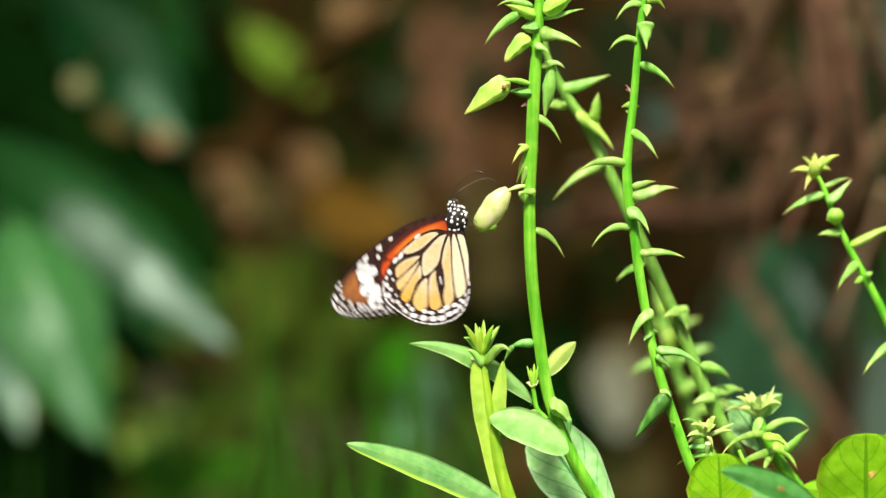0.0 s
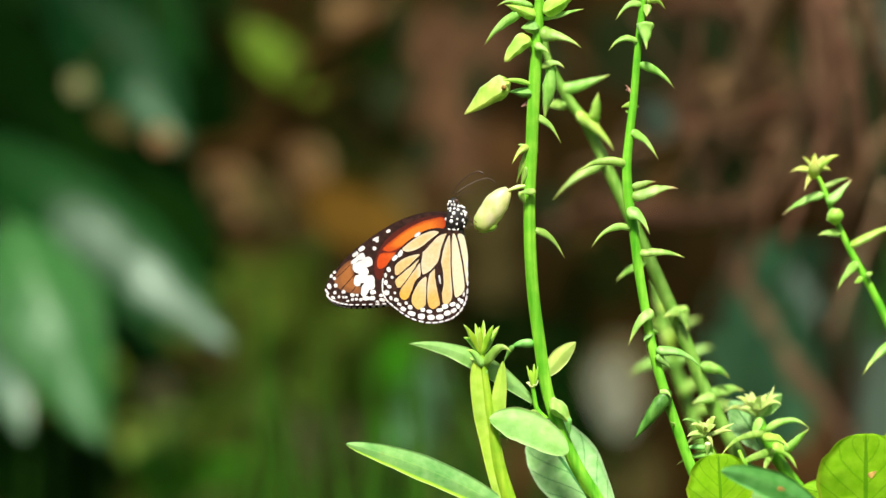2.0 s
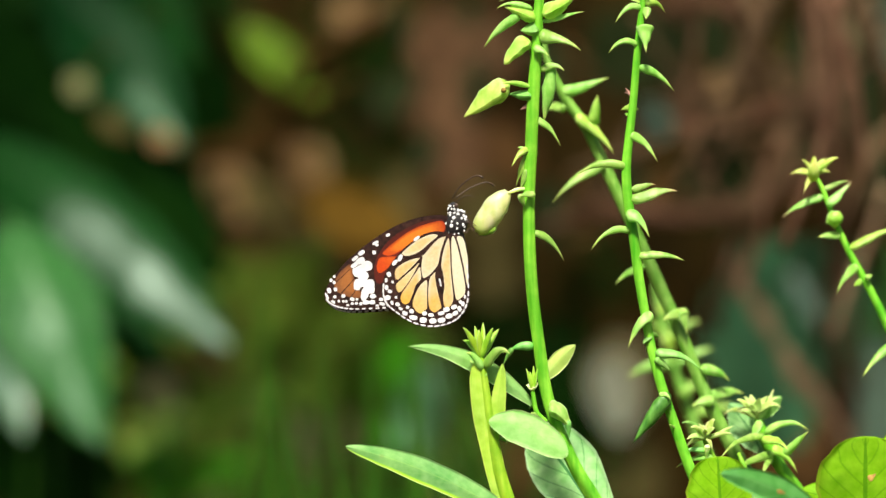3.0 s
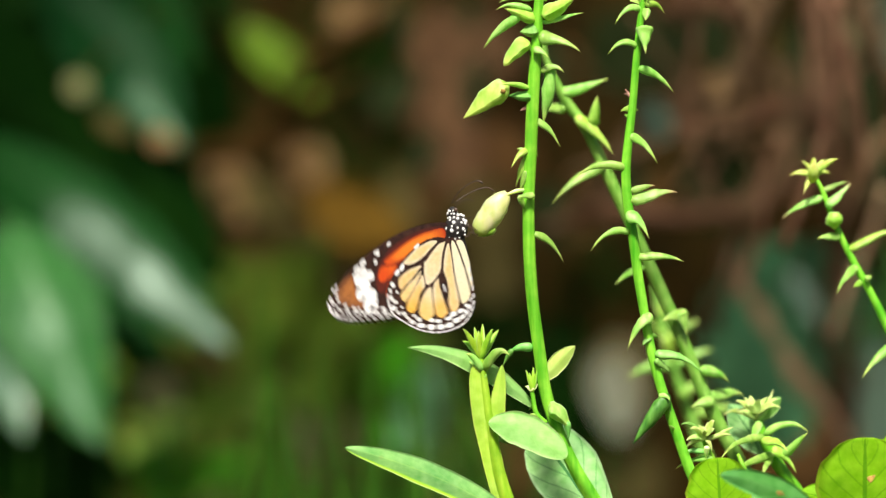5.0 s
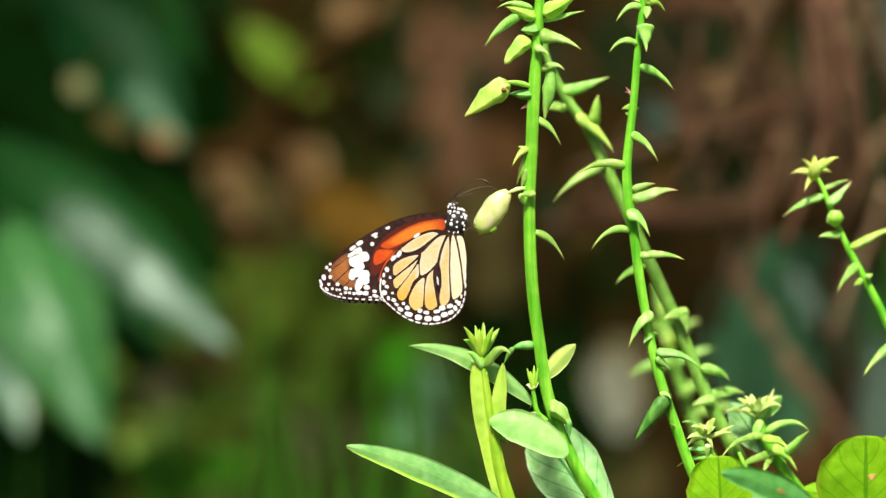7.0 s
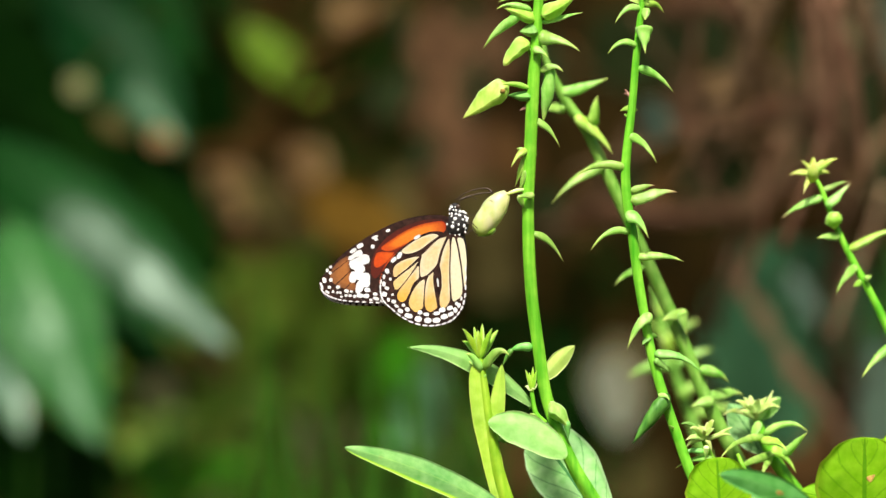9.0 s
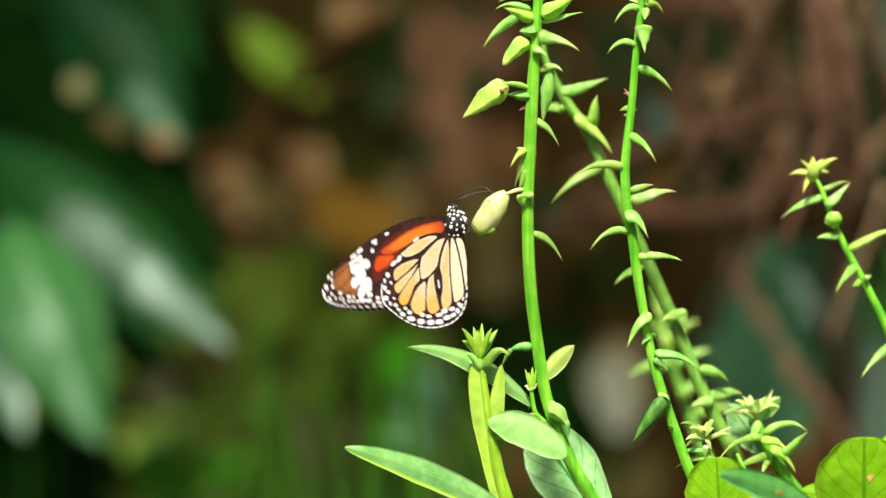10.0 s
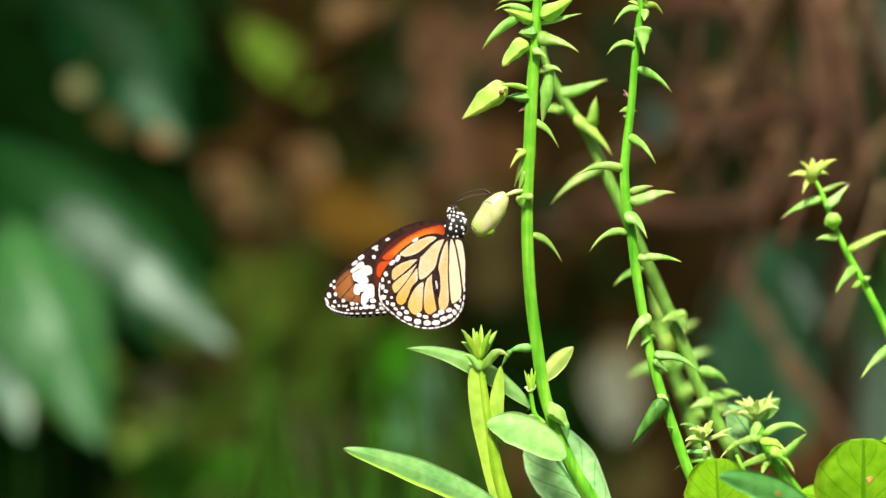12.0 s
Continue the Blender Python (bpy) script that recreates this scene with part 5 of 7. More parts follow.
def rear_plant():
    """The leaning stalk just behind the sharp ones."""
    p = Plant((0.19, 0.05, 0), "leaning green stalk with spaced bracts, a little behind", "plant", "flower_stalk", "stalks")
    p.away = 52.0
    p.stem([(33.2, 52, 71.1), (34.3, 52, 63.7), (37.6, 52, 55.8), (42.2, 52, 47.8), (46.8, 52, 41.6), (51.0, 52, 33.4), (54.9, 52, 24.9), (59.7, 52, 14.7), (63.1, 52, 7.3), (68.7, 52, -5.1), (73.9, 52, -16.7), (78.1, 52, -26.3), (82.5, 52, -37.2), (86.4, 52, -46.8), (91.5, 52, -57.3), (98.2, 52, -69.9), (109.4, 52, -90.4), Vector((0.165, 0.04, 0.4)), Vector((0.19, 0.05, -0.02))],
           [0.8, 1.0, 1.5, 1.75, 1.8, 1.9, 2.0, 2.0, 2.0, 2.1, 2.15, 2.15, 2.2, 2.2, 2.3, 2.4, 2.5, 3.0, 4.0], STEM_BACK)
    p.bract((38.8, 52, 52.5), (54.9, 50, 57.8), 4.28, -1.0)
    p.bract((41.0, 52, 47.2), (33.2, 52, 46.8), 5, 0.6, BRACT)
    p.bract((49.5, 50, 40.8), (51.0, 48, 51.0), 3.93, 0.4, BUD, cup=0.0)
    p.bract((44.0, 50, 44.6), (56.2, 46, 33.2), 4.82, 0.8, BUD)
    p.bract((53.7, 50, 28.8), (36.0, 42, 17.1), 4.64, 1.0, BRACT)
    p.bract((66.7, 50, -5.4), (57.0, 48, -10.6), 2.86, 1.0)
    p.bract((80.9, 50, -20.7), (72.2, 48, -22.5), 5, 0.5, BRACT)
    p.bract((78.9, 48, -19.9), (80.4, 48, -27.3), 4.28, 0.5, BRACT)
    p.bract((85.0, 50, -39.0), (94.8, 52, -42.5), 4.28, 1.0)
    p.bract((88.1, 52, -48.3), (100.2, 58, -46.7), 4.64, 0.6, BRACT)
    p.bract((89.5, 50, -49.3), (81.9, 44, -51.0), 4.64, 0.4, BRACT)


def far_plant():
    """A shorter stalk farther back, seen only between the others."""
    p = Plant((0.17, 0.21, 0), "soft yellow-green stalk with plump bracts, half hidden", "plant", "flower_stalk", "stalks")
    p.away = 190.0
    p.stem([(78.3, 190, -12.3), (80.8, 190, -24.8), (83.8, 190, -37.3), (89.1, 190, -54.0), (95.0, 190, -70.6), (103.3, 190, -91.4), Vector((0.16, 0.19, 0.4)), Vector((0.17, 0.21, -0.02))], [1.0, 1.6, 1.8, 1.9, 2.0, 2.2, 2.8, 3.5], STEM_BACK)
    p.bract((81.6, 190, -23.9), (77.9, 190, -13.3), 6.07, 0.3, BUD)
    p.bract((83.8, 190, -33.1), (73.9, 186, -24.7), 3.93, 0.3, BRACT)
    p.bract((84.5, 190, -31.0), (95.0, 190, -25.2), 3.93, 0.3, BRACT)
    p.bract((84.3, 186, -41.3), (67.8, 180, -45.7), 4.64, 1.0, BRACT)
    p.bract((82.3, 186, -30.9), (84.3, 186, -41.3), 6.07, 0, BUD)
    p.bract((86.3, 186, -41.3), (99.2, 186, -35.5), 3.57, 0.4, BRACT)
    p.bract((87.4, 186, -53.7), (96.7, 186, -46.3), 5, 0.4, BRACT)
    p.bract((92.9, 190, -60.2), (108.1, 186, -57.1), 5.36, 0.6, BRACT)


def side_plant():
    """The thin stalk with a star-shaped tip at the edge of the bed."""
    p = Plant((0.30, 0.04, 0), "thin green stalk ending in a yellow star of young bracts", "plant", "flower_stalk", "stalks")
    p.away = 42.0
    p.stem([(121.8, 42, 25), (124.4, 42, 20.2), (126.8, 42, 13.9), (129.9, 42, 6.5), (133.6, 42, -1.3), (137.3, 42, -8), (142.2, 42, -17.2), (147.3, 42, -28), (158.5, 42, -51.6), Vector((0.22, 0.04, 0.4)), Vector((0.30, 0.04, -0.02))],
           [0.6, 0.8, 0.9, 1.0, 1.15, 1.25, 1.35, 1.5, 1.8, 2.6, 3.6])
    for tip, w in (((113.5, 42, 25.4), 2.7), ((117.4, 42, 30), 2.2), ((122, 42, 31.3), 2.8), ((125.7, 42, 30.4), 2.2), ((129.4, 40, 30.9), 2.8), ((127.5, 40, 25.7), 2.4), ((117.7, 40, 19), 2.6)):
        p.bract((121.6, 42, 25.4), tip, w, 0.6, STAR, "", "young_bract")
    p.bract((121.2, 40, 22.7), (121.2, 38, 29), 4.28, 0, STAR, "", "young_bract", belly=0.5, cup=0.0)
    p.bract((124.8, 42, 17.6), (111.2, 40, 11.1), 3.39, 1.0, BRACT_TIPPED)
    p.bract((124.8, 42, 19.8), (134.2, 42, 23.5), 2.14, 0.3, BRACT_TIPPED)
    p.bract((125.7, 40, 14.6), (134, 40, 22.9), 3.39, -0.4, BRACT_TIPPED)
    p.bract((128.2, 40, 12.8), (128.2, 40, 7.2), 5.89, 0, BUD, "round yellow-green bud", "round_bud", belly=0.5, neck=0.5, thick=0.95, swing=0)
    p.bract((125.7, 40, 10.2), (128.6, 40, 8.3), 3.21, 0, BUD)
    p.bract((130.3, 42, 4.6), (122.7, 40, 4.6), 3.57, 0.4)
    p.bract((132.9, 42, 0.2), (151.6, 46, 8.4), 3.57, 0.8, BUD)
    p.bract((136, 40, -5), (128.9, 36, -13.1), 3.57, 1.2)
    p.bract((137.1, 40, -9.8), (134.5, 40, -11.5), 2.5, 0, BUD)
    p.bract((138.2, 40, -9.1), (140.8, 40, -7.9), 2.5, 0, BRACT)
    p.bract((149.3, 40, -30.5), (136.5, 38, -40.8), 3.93, 1.8)


def low_plant():
    """The bushy young plant low at the side, with its star-shaped tips."""
    p = Plant((0.21, 0.0, 0), "bushy young plant with starry yellow tips and oval leaves", "plant", "leafy_shoot", "stalks")
    p.away = 28.0
    p.stem([(101.9, 34, -51.3), (104.1, 34, -59.6), (108.5, 34, -68.2), (117.9, 34, -81.6), (128, 34, -99.1), Vector((0.19, 0.0, 0.45)), Vector((0.21, 0.0, -0.02))], [1.2, 1.8, 2.0, 2.2, 2.4, 2.8, 3.6])
    p.stem([(82.8, 4, -58.9), (85.6, 4, -65.8), (92.4, 4, -75.1), (105, 4, -93), Vector((0.18, 0.0, 0.5))], [0.8, 1.1, 1.4, 1.6, 1.8], name="side_stem")
    for tip, w, bow in (((95.2, 34, -48.2), 3.0, 1.0), ((96.2, 32, -51.6), 2.8, 0.6), ((91.4, 32, -52.7), 2.6, 1.2), ((100, 34, -46.5), 3.0, 0.3), ((107.9, 36, -44.4), 3.2, -1.4), ((109.2, 34, -47.6), 3.0, 1.0), ((110.1, 32, -50.8), 2.8, 1.6), ((102.8, 30, -47.5), 3.2, 0.2)):
        p.bract((101.8, 33, -54.6), tip, w * 0.92, bow * 1.5, TUFT, "", "young_bract", belly=0.42)
    p.bract((104.3, 32, -59.7), (118.7, 30, -57.4), 2.86, 2.6)
    p.bract((110.3, 30, -65.8), (118, 26, -57.5), 3.43, -0.8, BRACT)
    p.bract((106.6, 30, -64.3), (114.7, 26, -71.4), 3.71, 1.8, BUD)
    p.bract((104.8, 30, -60.3), (87.8, 4, -63.6), 2.86, 1.4)
    p.bract((107.7, 30, -65.8), (90.1, 2, -70.6), 2.86, 1.0)
    p.bract((106.6, 30, -66.9), (101.6, 6, -72), 2.57, 0.8)
    p.bract((102.8, 30, -55.2), (99.7, 26, -61.5), 3.71, 0, BRACT)
    p.bract((103.4, 26, -61), (110.2, 6, -62.6), 3.71, 0.8, BUD)
    p.leaf((104.4, 38, -66.2), (93.5, 40, -50.1), 11.07, 1.5, LEAF_BLUE, "blue-green young leaf", fold=0.2)
    p.leaf((102.6, 38, -55.2), (110.5, 36, -47.7), 6.07, 0.5, LEAF_LIGHT, "pale young leaf", fold=0.2)
    for tip, w, bow in (((86.4, 4, -53.2), 2.6, 1.0), ((78.3, 2, -55.6), 2.8, 0.8), ((76.8, 0, -59.1), 2.8, 0.6), ((77.1, 0, -62.3), 2.6, 0.8), ((84.6, 4, -53.9), 2.6, 0), ((92.6, 6, -55.1), 2.2, -0.4), ((91.7, 4, -57.5), 2.2, 0.2), ((80.3, 0, -55.5), 2.8, 0.3), ((85.3, 0, -62.7), 2.6, 0.6)):
        p.bract((83.4, 3, -59.6), tip, w * 0.92, bow * 1.5, TUFT, "", "young_bract", belly=0.45)
    p.bract((84.4, 2, -63.8), (74.8, 0, -64.3), 2, 1.2, GREY_BUD)
    p.bract((81.2, 2, -56.3), (75.3, 2, -54.2), 1.86, 0.8, GREY_BUD)
    p.bract((85.5, 2, -65.3), (74.1, 0, -68), 2.29, 0.8, BRACT)
    p.bract((83.6, 0, -61.6), (83.4, -2, -66.1), 2.29, 0.6, PALE)
    p.star((83.3, 1, -58.4), 5.0, 7, TUFT, up=0.7)
    p.star((101.6, 31, -52.6), 6.5, 8, TUFT, up=0.8, start=0.3)
    p.leaf((88.2, -3, -90), (86.4, -6, -64.8), 21, 0, LEAF_SUN, "vivid green oval leaf", fold=0.14, widest=0.56, blunt=0.42)
    p.leaf((117.7, -44, -83.9), (83.7, -54, -67.2), 8.93, 3.2, LEAF_SPOT, "grey-green leaf with rusty spots", fold=0.08, widest=0.5, blunt=0.6)
    p.leaf((110.6, 6, -87.8), (92.1, 0, -76.2), 7.14, 1.0, LEAF, "narrow green leaf", fold=0.2)
    p.bract((100.7, -54, -72.3), (103.2, -54, -73.1), 1.43, 0, RUST, "rusty brown spot", "blemish", thick=0.15, swing=0)
    p.stem([(97.8, 4, -73.3), (95.7, 4, -68.6), (94, 6, -64.4)], [0.9, 0.8, 0.6], name="leaf_stalk")


def corner_plant():
    """Broad leaves that rise at the lower edge."""
    p = Plant((0.27, -0.02, 0), "low plant with broad rounded vivid green leaves", "plant", "leafy_shoot", "stalks")
    p.away = -6.0
    p.stem([(135.1, -6, -92.2), Vector((0.20, -0.015, 0.4)), Vector((0.27, -0.02, -0.02))], [1.8, 2.4, 3.6])
    p.leaf((132.8, -6, -96.6), (131.9, -14, -58), 30.35, 0, LEAF_SUN, "broad rounded vivid green leaf with a brown spot", fold=0.07, widest=0.58, blunt=0.42)
    p.leaf((135.9, 0, -89.1), (113.4, 6, -76.6), 12.5, 3, LEAF_SUN, "vivid green leaf", fold=0.15)
    p.leaf((136.1, 2, -82.1), (144.7, 6, -55.5), 12.5, -1, LEAF_SUN, "vivid green leaf", fold=0.15)
    p.bract((132.5, -16.5, -71.3), (135, -16.5, -69.5), 1.96, 0, RUST, "rusty brown spot", "blemish", thick=0.15, swing=0)


middle_plant()
small_shoot()
tall_plant()
rear_plant()
far_plant()
side_plant()
low_plant()
corner_plant()


# ---- the butterfly ----
HINGE = Vector((5, 6.6))             # wing root, right and up of the middle of the plants


def rounded(pts, cuts=2):
    """Cuts the corners of a closed outline until it is smooth."""
    p = [Vector((a, b)) for a, b in pts]
    for _ in range(cuts):
        p = [q for a, b in zip(p, p[1:] + p[:1]) for q in (a.lerp(b, 0.25), a.lerp(b, 0.75))]
    return p


def plate(bm, outline, front, rear):
    """A flat closed plate in a wing's plane, in millimetres; front lies nearer to the viewer."""
    a = [bm.verts.new((v.x * MM, front * MM, v.y * MM)) for v in outline]
    b = [bm.verts.new((v.x * MM, rear * MM, v.y * MM)) for v in outline]
    bm.faces.new(a)
    bm.faces.new(b[::-1])
    for i in range(len(a)):
        j = (i + 1) % len(a)
        bm.faces.new((a[j], a[i], b[i], b[j]))
    bmesh.ops.recalc_face_normals(bm, faces=bm.faces)


class Wing:
    """A wing: the dark membrane with its coloured fields and spots as raised scales."""

    def __init__(self, name, rim, parent, label, shift, grow):
        bm = bmesh.new()
        line = rounded(rim, 3)
        heart = sum(line, Vector((0, 0))) / len(line)
        self.rim = [v + (v - heart).normalized() * grow - HINGE for v in line]
        plate(bm, self.rim, -0.08, 0.08)
        self.ob = part(name, bm, WING_DARK, parent, label)
        self.ob.location = (0, shift * MM, 0)
        self.layer = 0
        for f in self.ob.data.polygons:
            f.use_smooth = False

    def lift(self):
        """Each scale patch lies a hair over the one before."""
        self.layer += 1
        return 0.004 * (self.layer % 9)

    def field(self, name, corners, material, cuts=2, grow=0.2, inset=0.55):
        """A coloured cell; its pigment may pass from the rim to the core (the mesh's own u runs from 0 to 1)."""
        bm = bmesh.new()
        uv = bm.loops.layers.uv.verify()
        line, h = rounded(corners, cuts), 0.5 * self.lift()
        heart = sum(line, Vector((0, 0))) / len(line)
        rim = [v + (v - heart).normalized() * grow - HINGE for v in line]
        core = [heart + (v - heart) * inset - HINGE for v in line]
        rings = [[(v, bm.verts.new((v.x * MM, y * MM, v.y * MM))) for v in ring] for y, ring in ((-0.12 - h, core), (-0.12 - h, rim), (0.12 + h, rim), (0.12 + h, core))]
        inner = {q for ring in (rings[0], rings[3]) for _, q in ring}
        n = len(line)
        if inset:
            bm.faces.new([q for _, q in rings[0]])
            bm.faces.new([q for _, q in rings[3]][::-1])
            strips = zip(rings, rings[1:])
        else:
            for _, q in rings[0] + rings[3]:
                bm.verts.remove(q)
            bm.faces.new([q for _, q in rings[1]])
            bm.faces.new([q for _, q in rings[2]][::-1])
            strips = [(rings[1], rings[2])]
        for one, two in strips:
            for i in range(n):
                j = (i + 1) % n
                bm.faces.new((one[j][1], one[i][1], two[i][1], two[j][1]))
        bmesh.ops.recalc_face_normals(bm, faces=bm.faces)
        for f in bm.faces:
            for loop in f.loops:
                loop[uv].uv = (1.0 if loop.vert in inner else 0.0, 0.5)
        ob = part(name, bm, material, self.ob)
        for f in ob.data.polygons:
            f.use_smooth = False

    def vein(self, pts, widths):
        """A dark curved vein over the fields, swelling and tapering; widths in millimetres."""
        line = spline([(*p, 0) for p in pts], 5)
        wide = np.interp(np.linspace(0, len(widths) - 1, len(line)), range(len(widths)), widths)
        bm, rows = bmesh.new(), []
        for i, c in enumerate(line):
            way = line[min(i + 1, len(line) - 1)] - line[max(i - 1, 0)]
            side = Vector((-way.y, way.x)).normalized() * wide[i] * 0.38
            c = Vector((c.x, c.y)) - HINGE
            rows.append([bm.verts.new((v.x * MM, y * MM, v.y * MM)) for v, y in ((c + side, -0.165), (c - side, -0.165), (c - side, 0.165), (c + side, 0.165))])
        for p, q in zip(rows, rows[1:]):
            for k in range(4):
                bm.faces.new((p[k], p[(k + 1) % 4], q[(k + 1) % 4], q[k]))
        bm.faces.new(rows[0])
        bm.faces.new(rows[-1][::-1])
        bmesh.ops.recalc_face_normals(bm, faces=bm.faces)
        ob = part("vein", bm, WING_DARK, self.ob)
        for f in ob.data.polygons:
            f.use_smooth = False

    def spot(self, at, wide, high, turn=0.0, material=None, name="white_spot", square=2.7):
        at = Vector(at) - HINGE
        c, s = math.cos(turn), math.sin(turn)
        pts = []
        for k in range(14):
            a = 2 * math.pi * k / 14
            r = (abs(math.cos(a)) ** square + abs(math.sin(a)) ** square) ** (-1 / square) + 0.12 * noise.noise(Vector((at.x * 3 + k * 0.7, at.y * 3, 0.5)))
            u, v = math.cos(a) * wide * 0.5 * r, math.sin(a) * high * 0.5 * r
            pts.append(at + Vector((u * c - v * s, u * s + v * c)))
        bm = bmesh.new()
        h = self.lift()
        plate(bm, pts, -0.19 - h, 0.19 + h)
        ob = part(name, bm, material or WING_WHITE, self.ob)
        for f in ob.data.polygons:
            f.use_smooth = False


def along_rim(rim, start, stop, inset, heart):
    """A point on the wing's rim between two shares of its length, drawn in towards the heart."""
    def at(share):
        f = share * len(rim)
        i = int(f) % len(rim)
        return rim[i].lerp(rim[(i + 1) % len(rim)], f - int(f))
    p, q = at((start + stop) / 2), at((start + stop) / 2 + 0.01)
    way = q - p
    return p + (heart - p).normalized() * inset, math.atan2(way.y, way.x)


def hindwing(parent, shift, label):
    w = Wing("hindwing", ((1.5, 5.1), (-1.8, 5.9), (-4.2, 5.7), (-6.6, 4.8), (-8.8, 3.5), (-11.2, 1.9), (-13.1, 0.1), (-15, -1.8), (-16.8, -4), (-18.5, -6.5), (-19.3, -9.1), (-19.7, -11.8), (-19.5, -14.3), (-18.5, -16.6), (-16.2, -18.6), (-13.7, -20.7), (-10.7, -22.6), (-7.2, -23.8), (-3.6, -24.2), (-0.6, -23.8), (2.4, -22.9), (4.7, -21.2), (6.5, -18.5), (7.4, -15.7), (7.7, -11.8), (7.7, -7.1), (7.5, -2.3), (7.1, 1.8), (6.4, 4.1), (4.2, 5.1)), parent, label, shift, 0.1)
    f = w.field
    f("amber_field", ((-1.3, 4.7), (-3.6, 5.1), (-6.6, 3.9), (-9.2, 2.5), (-11.6, 0.8), (-13.1, -0.4), (-11.6, -1.3), (-9.2, -0.9), (-6.9, 0.3), (-4.1, 2.5), (-1.9, 4)), WING_AMBER)
    f("cream_field", ((1.2, 4.4), (-0.9, 3.7), (-3.5, 1.4), (-6.1, -1.2), (-6.7, -2.4), (-6.9, -5.3), (-6.8, -8.4), (-5.6, -8.2), (-3.6, -6.8), (-1.9, -5), (-1.2, -2.9), (-0.4, -0), (0.8, 2.8)), WING_CREAM)
    f("amber_field", ((-7.5, -2.2), (-9.7, -2.5), (-12.5, -3.6), (-15, -5.2), (-15.3, -6.8), (-15.1, -8.8), (-13.1, -7.7), (-10.1, -5), (-7.6, -2.8)), WING_AMBER)
    f("cream_field", ((-7.5, -3.5), (-9.5, -5.4), (-12.5, -7.9), (-15.1, -9.8), (-15.2, -11.2), (-14.3, -12.9), (-12.5, -10.9), (-10.1, -7.9), (-7.9, -4.8)), WING_CREAM)
    f("amber_field", ((-7.4, -4.6), (-8.6, -6.6), (-10.7, -9.2), (-13.9, -13.5), (-13.9, -15.4), (-12.7, -16.5), (-11.3, -15.9), (-10.4, -13.6), (-8.9, -10.9), (-7.2, -8.8)), WING_AMBER)
    f("cream_field", ((-5.7, -9.2), (-7.9, -11.1), (-9.4, -13.9), (-10.4, -16.7), (-9.5, -18.5), (-8, -19.7), (-6.6, -18.5), (-5.8, -17.9), (-5.7, -13.6), (-5.4, -10.2)), WING_CREAM)
    f("amber_field", ((-2.3, -6.1), (-4.3, -8.2), (-5, -11.2), (-5.2, -14.8), (-5.2, -18.2), (-3.6, -19.6), (-2.1, -18.5), (-1.3, -17.9), (-1.9, -14.8), (-2.6, -11.8), (-2.6, -8.2)), WING_AMBER)
    f("amber_field", ((2.1, 3.9), (0.8, 1.4), (-0.3, -2.3), (-0.8, -5), (-0.1, -7.7), (0.1, -11.2), (-0.4, -13.3), (-0.7, -15.1), (-0.4, -17.9), (0.9, -18.2), (2.1, -16.8), (2.6, -15.1), (2.2, -10), (2.2, -4.1), (2.5, 1.8)), WING_AMBER)
    f("pale_field", ((3, 4), (2.7, -0.5), (2.7, -6.5), (3, -12.4), (3.4, -16.1), (4.7, -15.5), (6.2, -14.2), (6.5, -11.8), (5.9, -7.7), (5.3, -2.9), (4.5, 1.6), (3.8, 3.9)), WING_PALE, inset=0.0)
    f("pale_field", ((4.4, 3.9), (5.2, 1.2), (6, -2.9), (6.6, -7.7), (7.1, -11.8), (7.5, -10.6), (7.6, -6.5), (7.5, -2.3), (7.1, 1.8), (6.3, 3.8)), WING_PALE, inset=0.0)
    v = w.vein
    v(((1.7, 5), (-1.8, 5.8), (-5.4, 5), (-8.8, 3.2), (-11.9, 0.9), (-14.3, -1.2)), (0.51, 0.51, 0.51, 0.56, 0.61, 0.51))
    v(((1.7, 4.6), (-1.3, 3.8), (-4.1, 1.3), (-6.6, -1.1), (-9.8, -1.8), (-13.7, -1.1)), (0.71, 0.76, 0.86, 1.01, 0.86, 0.71))
    v(((-6.9, -2.2), (-10.4, -5.5), (-15.2, -9.4)), (0.71, 0.51, 0.51))
    v(((-7.2, -3.4), (-10.1, -8.1), (-14.2, -13.5)), (0.46, 0.35, 0.4))
    v(((-6.7, -1.8), (-7.2, -5.3), (-6.9, -8.8)), (0.66, 0.4, 0.51))
    v(((-6.7, -8.8), (-8.8, -10.7), (-10.1, -13.9), (-11.2, -16.9)), (0.66, 0.61, 0.51, 0.66))
    v(((-7.4, -9), (-5.1, -8.4), (-2.9, -6.5), (-1.3, -4.6), (-0.4, -0.8), (0.9, 2.8), (1.8, 4.7)), (0.35, 0.66, 0.91, 1.16, 1.01, 0.81, 0.66))
    v(((-5, -8.5), (-5.4, -12.4), (-5.6, -16), (-5.7, -18.6)), (0.66, 0.51, 0.46, 0.61))
    v(((-2.2, -5.6), (-2.6, -8.2), (-2.3, -11.5), (-1.7, -15.1), (-1, -18.4)), (0.76, 0.61, 0.61, 0.51, 0.61))
    v(((-1.3, -4.8), (-0.6, -7.1), (-0.4, -10.6), (-0.8, -13.1)), (0.91, 0.81, 0.71, 0.35))
    v(((2.3, 4.6), (2.5, -0.5), (2.4, -6.5), (2.7, -12.4), (3, -17.2)), (0.56, 0.56, 0.56, 0.61, 0.61))
    v(((3.9, 4), (5.1, 0.1), (6, -4.1), (6.6, -8.8), (7.2, -13.9)), (0.35, 0.3, 0.3, 0.25, 0.25))
    w.spot((-1.1, -10.6), 1.79, 4.76, 0.1, WING_DARK, "scent_pouch")
    w.spot((-1.3, -10.2), 0.6, 2.74, 0.15, WING_GREY, "pouch_streak")
    heart = Vector((-3.6, -8.2)) - HINGE
